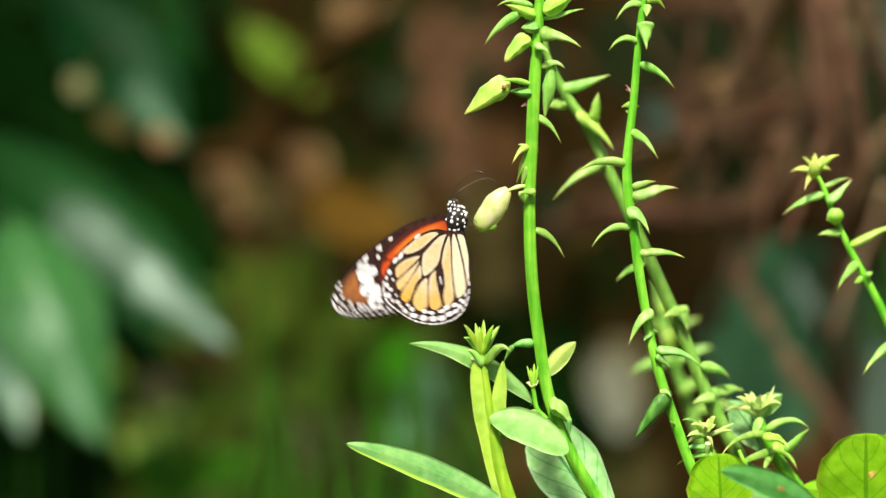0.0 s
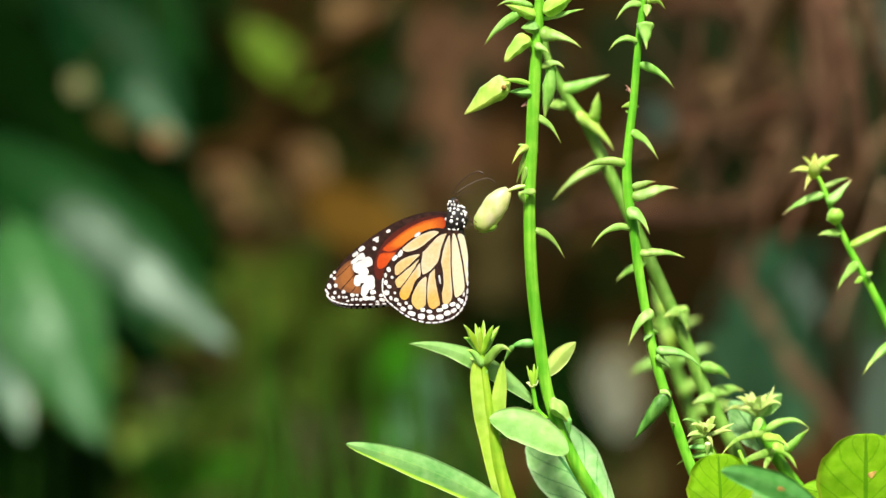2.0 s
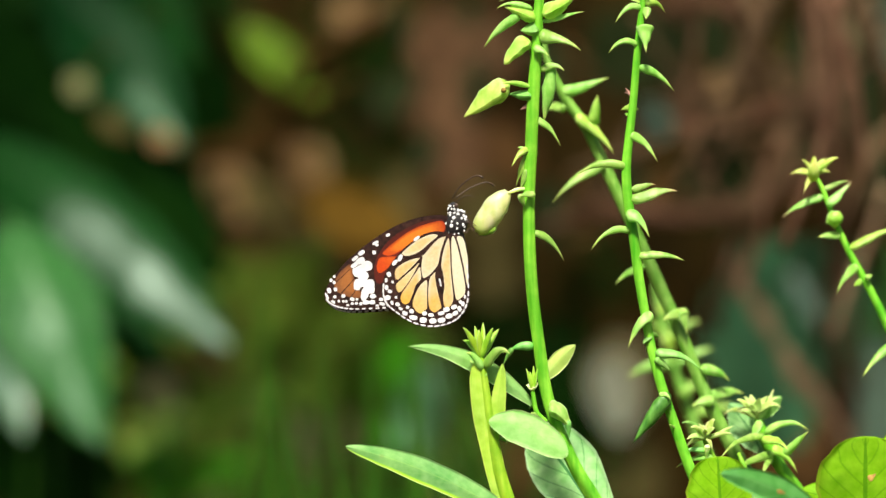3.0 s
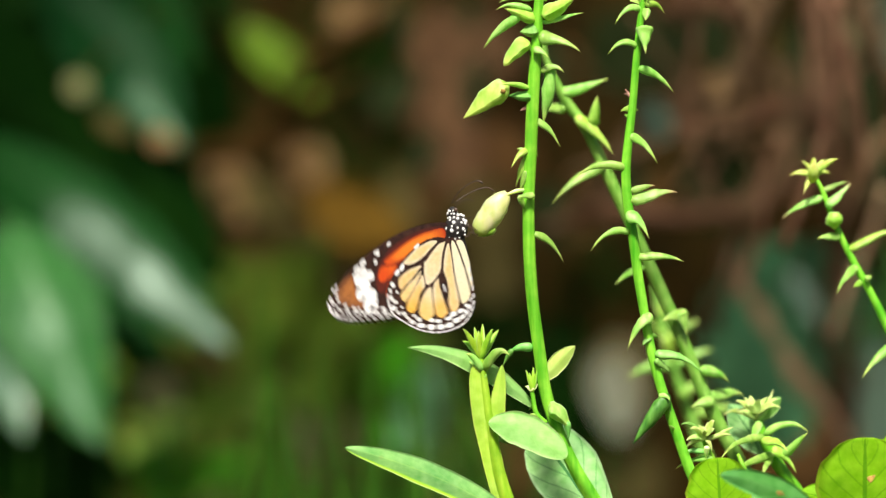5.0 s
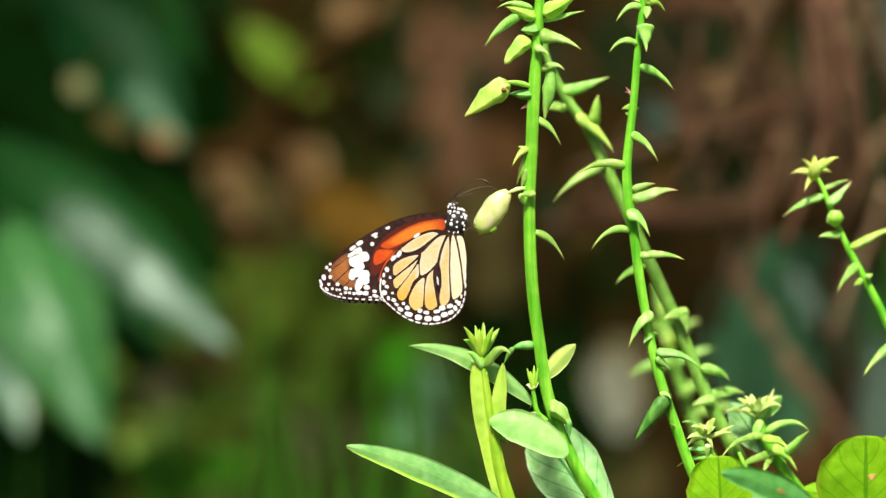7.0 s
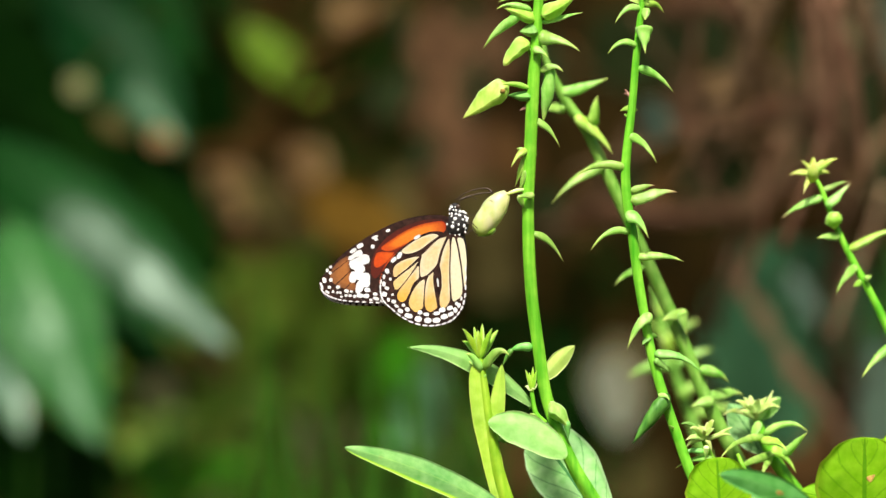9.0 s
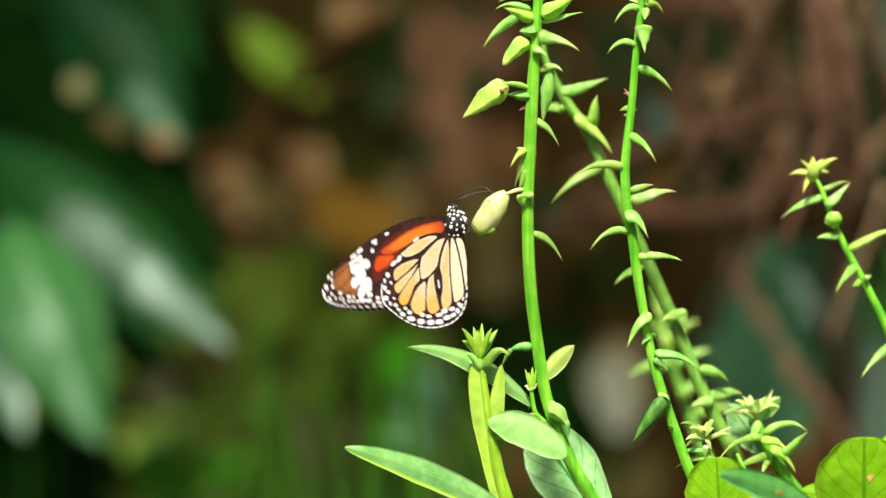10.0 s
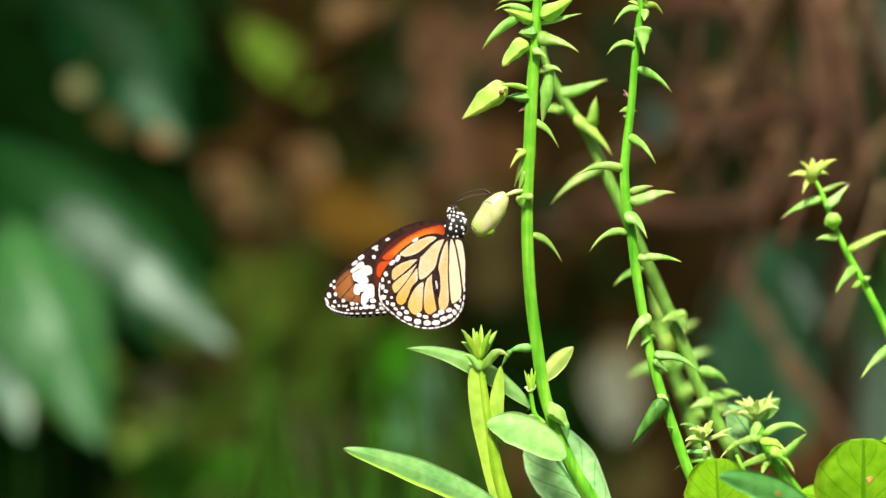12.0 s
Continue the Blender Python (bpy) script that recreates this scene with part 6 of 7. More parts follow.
    for k in range(24):                                      # narrow pearls on the very edge
        at, turn = along_rim(w.rim, 0.33 + 0.0215 * k, 0.338 + 0.0215 * k, 0.35, heart)
        w.spot(at + HINGE, 1.75, 0.52, turn)
    for rows in ((((-17.3, -6.8), 1.31, 1.57, 0.4), ((-18.3, -8.6), 0.85, 1.44, -0.1), ((-18.3, -10.9), 1.18, 1.57, -0.1), ((-17.3, -12.2), 1.44, 1.11, -0.3), ((-18.1, -14.1), 1.7, 1.57, -0.2), ((-16.8, -15.8), 0.98, 1.31, 0.2), ((-15.1, -16.4), 1.57, 1.24, -0.3)),
                 (((-13, -19.3), 1.83, 1.31, -0.5), ((-10.4, -20.8), 2.62, 1.44, -0.25), ((-7.3, -21.8), 2.23, 1.77, -0.15), ((-4.3, -22.2), 2.36, 1.7, 0), ((-1.5, -22.1), 2.49, 1.64, 0.1), ((0.9, -20.9), 2.36, 1.57, 0.3), ((2.9, -20.1), 1.83, 1.31, 0.5), ((4.3, -18.8), 1.31, 1.7, 0.5), ((5.5, -17.3), 1.11, 1.57, -0.3)),
                 (((-15.5, -14.2), 0.79, 0.79, 0), ((-14.2, -17.8), 1.44, 0.92, -0.5), ((-12, -17.5), 1.18, 0.98, -0.3), ((-10.8, -18.8), 1.57, 1.37, -0.4), ((-6.8, -19.7), 1.44, 1.31, 0), ((-4.8, -20.3), 1.83, 1.18, -0.1), ((-1.5, -19.9), 2.09, 1.18, 0.2), ((0.2, -18.8), 2.09, 1.57, 0.2), ((2.6, -18.2), 1.96, 1.31, 0.4), ((4.7, -16.7), 1.05, 1.05, 0.4)),
                 (((-13.5, -1.8), 1.31, 2.36, -0.5), ((-15.3, -3.2), 1.18, 2.23, -0.75), ((-8, 4), 2.23, 0.98, 0.6), ((-16.3, -9.3), 0.85, 0.92, 0), ((6.2, -15.1), 0.65, 1.31, -0.2))):
        for at, wide, high, turn in rows:
            w.spot(at, wide, high, turn)
    return w.ob


def forewing(parent, shift, label):
    w = Wing("forewing", ((2.7, 7.7), (1.8, 10.6), (-3.6, 10.4), (-8, 9.5), (-12.5, 7.9), (-16.1, 6.1), (-19.7, 3.8), (-23.2, 1.3), (-26.8, -1.6), (-30, -4.4), (-32.5, -7.5), (-34.6, -10.3), (-36.3, -13), (-36.8, -14.8), (-36.1, -16.8), (-34.3, -18.2), (-31.8, -19.1), (-28.2, -19.6), (-23.2, -19.4), (-17.9, -19.1), (-13.4, -18.5), (-6.3, -15.7), (0.9, -4.1)), parent, label, shift, 0.1)
    f = w.field
    f("dark_red_field", ((1.1, 9.5), (-3.9, 9), (-8.2, 7.7), (-12.9, 5.2), (-16.3, 2.5), (-18.8, -0.5), (-20.4, -3.7), (-21.1, -6.9), (-20.7, -10.3), (-18.9, -11.6), (-17.2, -8.5), (-15.7, -5), (-12.2, -1.4), (-6.3, 2.7), (1.1, 4.8)), WING_RED, 2, 0.15, 0.35)
    f("orange_field", ((1.1, 9), (-3.6, 8), (-8, 6.5), (-12.3, 3.7), (-15.4, 1.3), (-17.7, -0.7), (-18.6, -1.9), (-16.1, -2.5), (-13.6, -1.4), (-10.4, 0.6), (-5.7, 3.4), (1.1, 4.5)), WING_ORANGE, 2, 0.15, 0.6)
    f("orange_field", ((-19.3, -3), (-16.1, -2.8), (-13.9, -2.5), (-15.4, -4.6), (-17.5, -6.9), (-19.3, -8), (-20.2, -6.9), (-20, -4.8)), WING_ORANGE, 2, 0.15, 0.6)
    f("orange_field", ((-13.6, -2.7), (-11.8, -1.9), (-13.6, -5.2), (-15.5, -8.5), (-17.2, -13), (-18, -12.7), (-17.3, -9.1), (-15.7, -5.3)), WING_ORANGE, 2, 0.15, 0.6)
    f("brown_field", ((-28.2, -4.8), (-30.7, -6.6), (-32.5, -8.7), (-33.6, -11.4), (-33.2, -13.2), (-31.4, -14.6), (-28.6, -15.5), (-25.7, -15.9), (-24.6, -14.8), (-26.4, -12.3), (-27.5, -9.8), (-28, -7.3)), WING_BROWN, 2, 0.15, 0.5)
    v = w.vein
    v(((-26.8, -9.1), (-28.9, -11.6), (-31.4, -14.4)), (0.24, 0.36, 0.48))
    v(((-26.1, -11.9), (-27.3, -14.1), (-28.6, -15.9)), (0.24, 0.36, 0.42))
    v(((-28.6, -6.6), (-31.1, -9.1), (-33.2, -10.9)), (0.18, 0.3, 0.36))
    for at, wide, high, turn in (((-25.1, -1.6), 2.5, 1.43, 0.65), ((-27.1, -3.3), 2.5, 1.16, 0.7), ((-27, -5.2), 3.75, 1.43, 0.65), ((-25.4, -4.1), 3.04, 2.14, 0.5), ((-23.4, -5.7), 3.75, 3.57, 0.3), ((-25.7, -7.3), 4.82, 3.57, 0.45), ((-24.5, -8.9), 3.57, 3.39, 0.8), ((-26.3, -11.6), 2.5, 3.75, -0.1), ((-24.8, -10.9), 2.68, 3.21, 0.4), ((-22.7, -11.6), 3.93, 3.75, 0.1), ((-22.3, -12.7), 3.04, 3.75, 0.2), ((-23.9, -14.4), 2.5, 3.57, -0.1), ((-24.3, -15.5), 1.79, 2.68, 0.1)):
        w.spot(at, wide * 0.9, high * 0.92, turn, name="white_patch", square=3.4)
    for rows in ((((-16.8, 4.1), 1.43, 0.89, 0.5), ((-20.7, 1.6), 2.14, 0.98, 0.5), ((-20.2, 0.9), 1.07, 0.71, 0.4), ((-21.1, -1.4), 1.25, 1.25, 0), ((-21.4, -15.2), 1.96, 1.43, 0.1), ((-23.6, -17.2), 2.14, 1.34, 0.1), ((-21.6, -17.1), 1.96, 1.34, 0.1), ((-18.8, -16.2), 1.43, 1.07, 0), ((-18.4, -17.6), 1.96, 1.07, -0.2), ((-16.4, -18.2), 1.43, 0.89, -0.2)),
                 (((-33.6, -9.1), 0.89, 0.89, 0), ((-34.6, -10.3), 0.98, 1.07, 0), ((-33.6, -11), 0.89, 1.07, 0), ((-35.2, -13.5), 1.25, 1.79, 0.3), ((-33.2, -13.2), 1.07, 1.25, 0.2), ((-33.4, -15.5), 0.98, 0.98, 0), ((-30.7, -15.2), 1.25, 1.16, 0), ((-32.1, -16.8), 0.89, 0.89, 0), ((-30.7, -16.9), 0.8, 0.8, 0), ((-29.8, -16.9), 0.8, 0.8, 0), ((-27.9, -16.2), 1.43, 1.16, -0.2)),
                 (((-27.9, -17.6), 0.98, 0.89, 0), ((-26.6, -17.5), 1.07, 0.89, 0), ((-25.2, -17.6), 1.07, 0.98, 0), ((-29.3, -18.1), 0.89, 0.71, 0), ((-35.9, -15.3), 0.71, 2.32, 0.45), ((-33.9, -17.1), 1.43, 0.8, -0.5), ((-20, -18.2), 1.07, 0.71, 0), ((-26.4, -16.2), 0.89, 0.8, 0))):
        for at, wide, high, turn in rows:
            w.spot(at, wide, high, turn)
    heart = Vector((-25, -9.4)) - HINGE
    for k in range(17):                                      # pearls on the outer edge
        at, turn = along_rim(w.rim, 0.585 + 0.0185 * k, 0.592 + 0.0185 * k, 0.35, heart)
        w.spot(at + HINGE, 1.3, 0.5, turn)
    return w.ob



def ball(bm, at, radii, turn=0.0, seg=14):
    m = Matrix.Translation(at) @ Matrix.Rotation(turn, 4, "Y") @ Matrix.Diagonal((*radii, 1))
    bmesh.ops.create_uvsphere(bm, u_segments=seg, v_segments=seg - 4, radius=1.0, matrix=m)


def butterfly():
    b = new("butterfly")
    tagged(b, "orange and black butterfly, white-spotted, wings closed, clinging to a bud", "butterfly")
    hinge = lambda p: (Vector((p[0], p[1], p[2]) if len(p) == 3 else (p[0], 0, p[1])) - Vector((HINGE.x, 0, HINGE.y))) * MM
    rng = random.Random(8)
    bm = bmesh.new()
    ball(bm, hinge((4.5, 8.1)), (3.8 * MM, 2.9 * MM, 4.9 * MM), 0.3)
    thorax = part("thorax", bm, BODY_BLACK, b, "black thorax with white dots")
    bm = bmesh.new()
    ball(bm, hinge((3.7, 12.5)), (1.75 * MM, 1.7 * MM, 2.7 * MM), 0.1)
    head = part("head", bm, BODY_BLACK, b, "black head with white dots")
    for d in (-1.5, 1.5):
        bm = bmesh.new()
        ball(bm, hinge((4.8, 13.9)) + Vector((0, d * MM, 0)), (0.75 * MM, 0.5 * MM, 0.8 * MM), 0, 10)
        part("eye", bm, FEELER, head, "dark round eye")
    for holder, centre, radii, turn, rows in ((thorax, hinge((4.5, 8.1)), (3.7, 2.8, 4.8), 0.3, 7), (head, hinge((3.7, 12.5)), (1.7, 1.65, 2.6), 0.1, 4)):
        for r in range(rows):                                # rows of white dots on the viewer's side and on the far side
            lat = -1.1 + (2.3 if holder is thorax else 1.9) * (r + 0.5) / rows + 0.06 * (-1) ** r
            count = 5 if r % 2 else 4
            for side in (-1, 1):
                for k in range(count):
                    lon = (-1.2 + 2.4 * (k + 0.5) / count) + rng.uniform(-0.16, 0.16)
                    if rng.random() < 0.12:
                        continue
                    lat_k = lat + rng.uniform(-0.1, 0.1)
                    v = Vector((math.sin(lon) * math.cos(lat_k) * radii[0], side * math.cos(lon) * math.cos(lat_k) * radii[1], math.sin(lat_k) * radii[2])) * MM
                    at = centre + Matrix.Rotation(turn, 3, "Y") @ v
                    s = rng.uniform(0.37, 0.62) * MM * (1.0 if holder is thorax else 0.75)
                    bm = bmesh.new()
                    bmesh.ops.create_icosphere(bm, subdivisions=2, radius=1.0, matrix=Matrix.Translation(at) @ Matrix.Diagonal((s, s * 0.4, s * 1.1, 1)))
                    part("white_dot", bm, BODY_WHITE, holder)
    bm = bmesh.new()
    tube(bm, [hinge((5.4, 5.9)), hinge((6.1, 0.2)), hinge((6.1, -8.7)), hinge((5.4, -15.9))], [1.5 * MM, 1.7 * MM, 1.5 * MM, 0.5 * MM], 10)
    part("abdomen", bm, BODY_BLACK, b, "slim dark abdomen between the wings")
    for side in (-1, 1):
        bm = bmesh.new()
        d = side * 0.7
        if side < 0:
            line = ((3.6, 16.2), (5.7, 19.5), (9.3, 22.3), (11.8, 23.2), (13.4, 22.5))
        else:
            line = ((4.5, 16.2), (7.5, 18.4), (11.8, 20.5), (15, 21.1), (17, 20))
        pts = [hinge(p) + Vector((0, d * MM * (1 + k), 0)) for k, p in enumerate(line)]
        root = hinge((3.7, 14.8))
        tube(bm, [p - root for p in pts], [0.2 * MM, 0.18 * MM, 0.18 * MM, 0.24 * MM, 0.34 * MM], 6)
        feeler = part("antenna", bm, FEELER, b, "thin dark clubbed antenna")
        feeler.location = root
        FEELERS.append(feeler)
    for line in (((6.4, 7.7), (8, 8.7), (9.6, 7.5), (10.4, 6.2)), ((6.1, 5.9), (7.9, 5.4), (8.9, 6.6), (10.4, 5.9)), ((5.7, 7), (7.5, 9.8), (9.3, 8.7), (11.1, 7))):
        for d in (-1.6, 1.6):
            bm = bmesh.new()
            tube(bm, [hinge(p) + Vector((0, d * MM, 0)) for p in line], [0.24 * MM, 0.2 * MM, 0.16 * MM, 0.12 * MM], 6)
            part("leg", bm, FEELER, b, "thin black leg")
    bm = bmesh.new()
    tube(bm, [hinge((5, 13)), hinge((6.6, 11.6)), hinge((8.6, 11.1)), hinge((9.8, 11.6))], [0.18 * MM, 0.15 * MM, 0.13 * MM, 0.1 * MM], 6)
    part("proboscis", bm, FEELER, b, "thin curled feeding tube")
    bm = bmesh.new()
    tube(bm, [hinge((4.6, 14.8)), hinge((6.8, 16.6)), hinge((9.3, 17)), hinge((10.9, 16.2))], [0.15 * MM, 0.13 * MM, 0.12 * MM, 0.1 * MM], 6)
    part("leg", bm, FEELER, b, "thin raised foreleg")
    for side in (-1, 1):
        WINGS.append((hindwing(b, side * 2.2, "hindwing, amber fields between black veins, white-pearled rim"), "hind", side))
        WINGS.append((forewing(b, side * 1.5, "forewing, orange and brown with a white band"), "fore", side))
    return b


FEELERS, WINGS = [], []
BUTTERFLY = butterfly()


# ---- what moves ----
def hang(right, up, turn):
    """The butterfly on its bud: moved by so many millimetres, its tail swung by so many degrees."""
    at = place((HINGE.x + right, HINGE.y + up))
    return pose(at.x, at.y - 0.001, at.z, 0, -turn, 0)


def beat(right, up, turn):
    """A wing on its root: slid by so many millimetres, swung by so many degrees."""
    return pose(right * MM, 0, up * MM, 0, -turn, 0)


def feel(side, angle, lift):
    root = FEELERS[0 if side < 0 else 1].location
    return pose(root.x, root.y, root.z, lift, angle, 0)


def motions():
    walk(BUTTERFLY, [
        (0, hang(-0.38, 0.64, 1.4)), (0.033, hang(-0.38, 0.64, 2.0)), (0.067, hang(-0.34, 0.27, 1.1)), (0.1, hang(-0.34, 0.27, 1.9)), (0.133, hang(-0.34, 0.27, 2.6)),
        (0.2, hang(-0.44, 0.69, 0.5)), (0.3, hang(-0.53, 0.94, -0.3)), (0.4, hang(-0.55, 0.66, 0.5)), (0.467, hang(-0.68, -0.00, 1.8)), (0.5, hang(-0.68, -0.00, 3.2)),
        (0.533, hang(-0.68, -0.00, 4.5)), (0.567, hang(-0.34, -0.95, 4.3)), (0.6, hang(-0.34, -0.95, 5.2)), (0.633, hang(-0.34, -0.95, 6.1)),
        (0.7, hang(-0.44, 0.29, 0.9)), (0.8, hang(-0.41, 0.45, 0.1)), (0.9, hang(-0.33, 0.30, 0.2)), (0.967, hang(-0.32, 0.27, -0.4)), (1, hang(-0.32, 0.27, -0.3)),
        (1.033, hang(-0.32, 0.27, -0.3)), (1.1, hang(-0.26, 0.20, 0.0)), (1.2, hang(-0.22, -0.05, 0.8)), (1.267, hang(-0.08, -1.06, 2.9)),
        (1.3, hang(-0.08, -1.06, 4.0)), (1.333, hang(-0.08, -1.06, 5.0)), (1.367, hang(-0.04, -1.29, 3.4)), (1.4, hang(-0.04, -1.29, 4.6)),
        (1.433, hang(-0.04, -1.29, 5.8)), (1.467, hang(-0.19, -0.31, 1.1)), (1.5, hang(-0.19, -0.31, 1.1)), (1.533, hang(-0.19, -0.31, 1.2)),
        (1.6, hang(-0.28, 0.42, -0.5)), (1.7, hang(-0.05, -1.51, 6.1)), (1.8, hang(-0.31, 0.29, 0.8)), (1.9, hang(-0.33, 0.25, 1.3)), (1.967, hang(-0.50, 0.77, 0.6)),
        (2, hang(-0.50, 0.77, 0.6)), (2.033, hang(-0.50, 0.77, 0.7)), (2.1, hang(-0.11, -1.16, 6.1)), (2.2, hang(-0.26, 0.40, 1.0)), (2.3, hang(-0.19, 0.21, 1.4)),
        (2.4, hang(-0.16, 0.43, 0.6)), (2.467, hang(-0.08, 0.45, 0.7)), (2.5, hang(-0.08, 0.45, 0.7)), (2.533, hang(-0.08, 0.45, 0.8)), (2.6, hang(-0.11, 0.15, 1.4)),
        (2.667, hang(0.02, -1.13, 4.3)), (2.7, hang(0.02, -1.13, 5.5)), (2.733, hang(0.02, -1.13, 6.7)), (2.8, hang(-0.21, 0.45, 0.5)), (2.9, hang(-0.24, 0.39, 0.7)),
        (2.967, hang(-0.29, 0.23, 1.5)), (3, hang(-0.29, 0.23, 1.5)), (3.033, hang(-0.29, 0.23, 1.6)), (3.1, hang(0.01, -1.72, 7.4)), (3.2, hang(-0.30, 0.69, -0.3)),
        (3.3, hang(-0.20, -0.01, 1.9)), (3.4, hang(-0.16, -0.28, 2.8)), (3.5, hang(-0.22, 0.22, 1.2)), (3.6, hang(-0.19, 0.04, 1.8)), (3.7, hang(-0.02, -1.25, 5.9)),
        (3.8, hang(-0.16, -0.16, 2.4)), (3.9, hang(-0.20, 0.26, 1.0)), (4, hang(-0.17, 0.07, 1.6)), (4.1, hang(-0.16, -0.02, 1.9)), (4.2, hang(0.03, -1.40, 6.3)),
        (4.3, hang(-0.09, -0.48, 3.3)), (4.4, hang(-0.13, -0.06, 2.0)), (4.5, hang(-0.15, 0.10, 1.5)), (4.6, hang(-0.09, -0.34, 2.8)), (4.7, hang(-0.11, -0.10, 2.1)),
        (4.8, hang(-0.17, 0.37, 0.6)), (4.9, hang(0.00, -0.89, 4.6)), (4.967, hang(0.00, -0.78, 3.6)), (5, hang(0.00, -0.78, 4.4)), (5.033, hang(0.00, -0.78, 5.1)),
        (5.1, hang(-0.14, -0.17, 2.2)), (5.2, hang(-0.21, -0.01, 1.6)), (5.267, hang(-0.14, -0.93, 3.4)), (5.3, hang(-0.14, -0.93, 4.5)),
        (5.333, hang(-0.14, -0.93, 5.5)), (5.367, hang(-0.03, -2.18, 7.7)), (5.4, hang(-0.03, -2.18, 8.4)), (5.433, hang(-0.03, -2.18, 9.2)),
        (5.467, hang(-0.39, -0.54, 3.1)), (5.5, hang(-0.39, -0.54, 3.2)), (5.533, hang(-0.39, -0.54, 3.2)), (5.6, hang(-0.31, -0.25, 2.0)),
        (5.7, hang(-0.32, -0.00, 1.1)), (5.8, hang(-0.31, 0.11, 0.6)), (5.867, hang(-0.09, -1.41, 4.2)), (5.9, hang(-0.09, -1.41, 5.2)),
        (5.933, hang(-0.09, -1.41, 6.3)), (5.967, hang(0.05, -2.75, 8.2)), (6, hang(0.05, -2.75, 9.1)), (6.033, hang(0.05, -2.75, 10.0)), (6.1, hang(-0.31, 0.48, -0.9)),
        (6.2, hang(-0.25, 0.15, 0.3)), (6.3, hang(-0.28, 0.38, -0.4)), (6.4, hang(-0.14, -0.58, 2.7)), (6.467, hang(-0.23, -0.09, 1.1)), (6.5, hang(-0.23, -0.09, 1.1)),
        (6.533, hang(-0.23, -0.09, 1.2)), (6.6, hang(-0.23, -0.10, 1.3)), (6.7, hang(-0.32, 0.33, 0.0)), (6.8, hang(-0.29, -0.14, 1.6)),
        (6.867, hang(-0.17, -1.31, 4.0)), (6.9, hang(-0.17, -1.31, 5.4)), (6.933, hang(-0.17, -1.31, 6.7)), (6.967, hang(-0.55, 0.48, -0.3)),
        (7, hang(-0.55, 0.48, -0.2)), (7.033, hang(-0.55, 0.48, -0.2)), (7.1, hang(-0.42, 0.55, -0.5)), (7.2, hang(-0.35, 0.23, 0.5)), (7.3, hang(-0.32, 0.18, 0.6)),
        (7.4, hang(-0.12, -1.12, 4.7)), (7.5, hang(-0.24, -0.02, 1.1)), (7.6, hang(-0.25, 0.31, 0.1)), (7.7, hang(-0.23, 0.38, -0.2)), (7.8, hang(-0.11, -0.32, 2.0)),
        (7.9, hang(0.06, -1.45, 5.5)), (8, hang(-0.11, 0.08, 0.7)), (8.1, hang(-0.13, 0.40, -0.4)), (8.2, hang(-0.07, 0.22, 0.1)), (8.3, hang(0.00, -0.14, 1.2)),
        (8.4, hang(0.18, -1.35, 5.0)), (8.5, hang(0.03, 0.09, 0.4)), (8.6, hang(0.02, 0.33, -0.4)), (8.7, hang(0.04, 0.40, -0.6)), (8.8, hang(0.09, 0.26, -0.3)),
        (8.9, hang(0.13, 0.16, 0.0)), (8.967, hang(0.28, 0.19, -0.4)), (9, hang(0.28, 0.19, -0.4)), (9.033, hang(0.28, 0.19, -0.4)), (9.1, hang(0.18, 0.37, -0.6)),
        (9.2, hang(0.24, 0.40, -0.6)), (9.3, hang(0.33, 0.18, 0.1)), (9.4, hang(0.85, -1.67, 5.9)), (9.467, hang(-0.10, 0.32, -0.2)), (9.5, hang(-0.10, 0.32, 0.1)),
        (9.533, hang(-0.10, 0.32, 0.5)), (9.6, hang(-0.12, 0.38, -0.1)), (9.7, hang(-0.11, 0.27, 0.3)), (9.8, hang(-0.06, -0.03, 1.2)), (9.9, hang(-0.04, -0.13, 1.5)),
        (9.967, hang(-0.02, -0.00, 0.6)), (10, hang(-0.02, -0.00, 1.0)), (10.033, hang(-0.02, -0.00, 1.4)), (10.1, hang(-0.03, 0.22, 0.2)),
        (10.2, hang(0.07, -0.17, 1.3)), (10.3, hang(0.27, -1.37, 5.0)), (10.4, hang(0.17, -0.16, 1.0)), (10.467, hang(0.38, -0.31, 0.9)), (10.5, hang(0.38, -0.31, 0.9)),
        (10.533, hang(0.38, -0.31, 1.0)), (10.6, hang(0.16, -0.03, 0.5)), (10.7, hang(0.11, -0.00, 0.5)), (10.8, hang(0.06, 0.03, 0.5)), (10.9, hang(0.01, 0.08, 0.5)),
        (10.967, hang(-0.00, 0.19, -0.0)), (11, hang(-0.00, 0.19, 0.0)), (11.033, hang(-0.00, 0.19, 0.0)), (11.1, hang(-0.05, 0.12, 0.3)),
        (11.2, hang(-0.06, 0.10, 0.3)), (11.3, hang(-0.06, 0.06, 0.4)), (11.4, hang(-0.07, 0.07, 0.3)), (11.467, hang(-0.05, 0.02, -0.0)),
        (11.5, hang(-0.05, 0.02, 0.0)), (11.533, hang(-0.05, 0.02, 0.0)), (11.6, hang(-0.07, 0.03, 0.3)), (11.7, hang(-0.06, 0.01, 0.4)), (11.8, hang(-0.05, 0.02, 0.3)),
        (11.9, hang(-0.05, 0.02, 0.3)), (12, hang(0.00, 0.00, 0.0))])
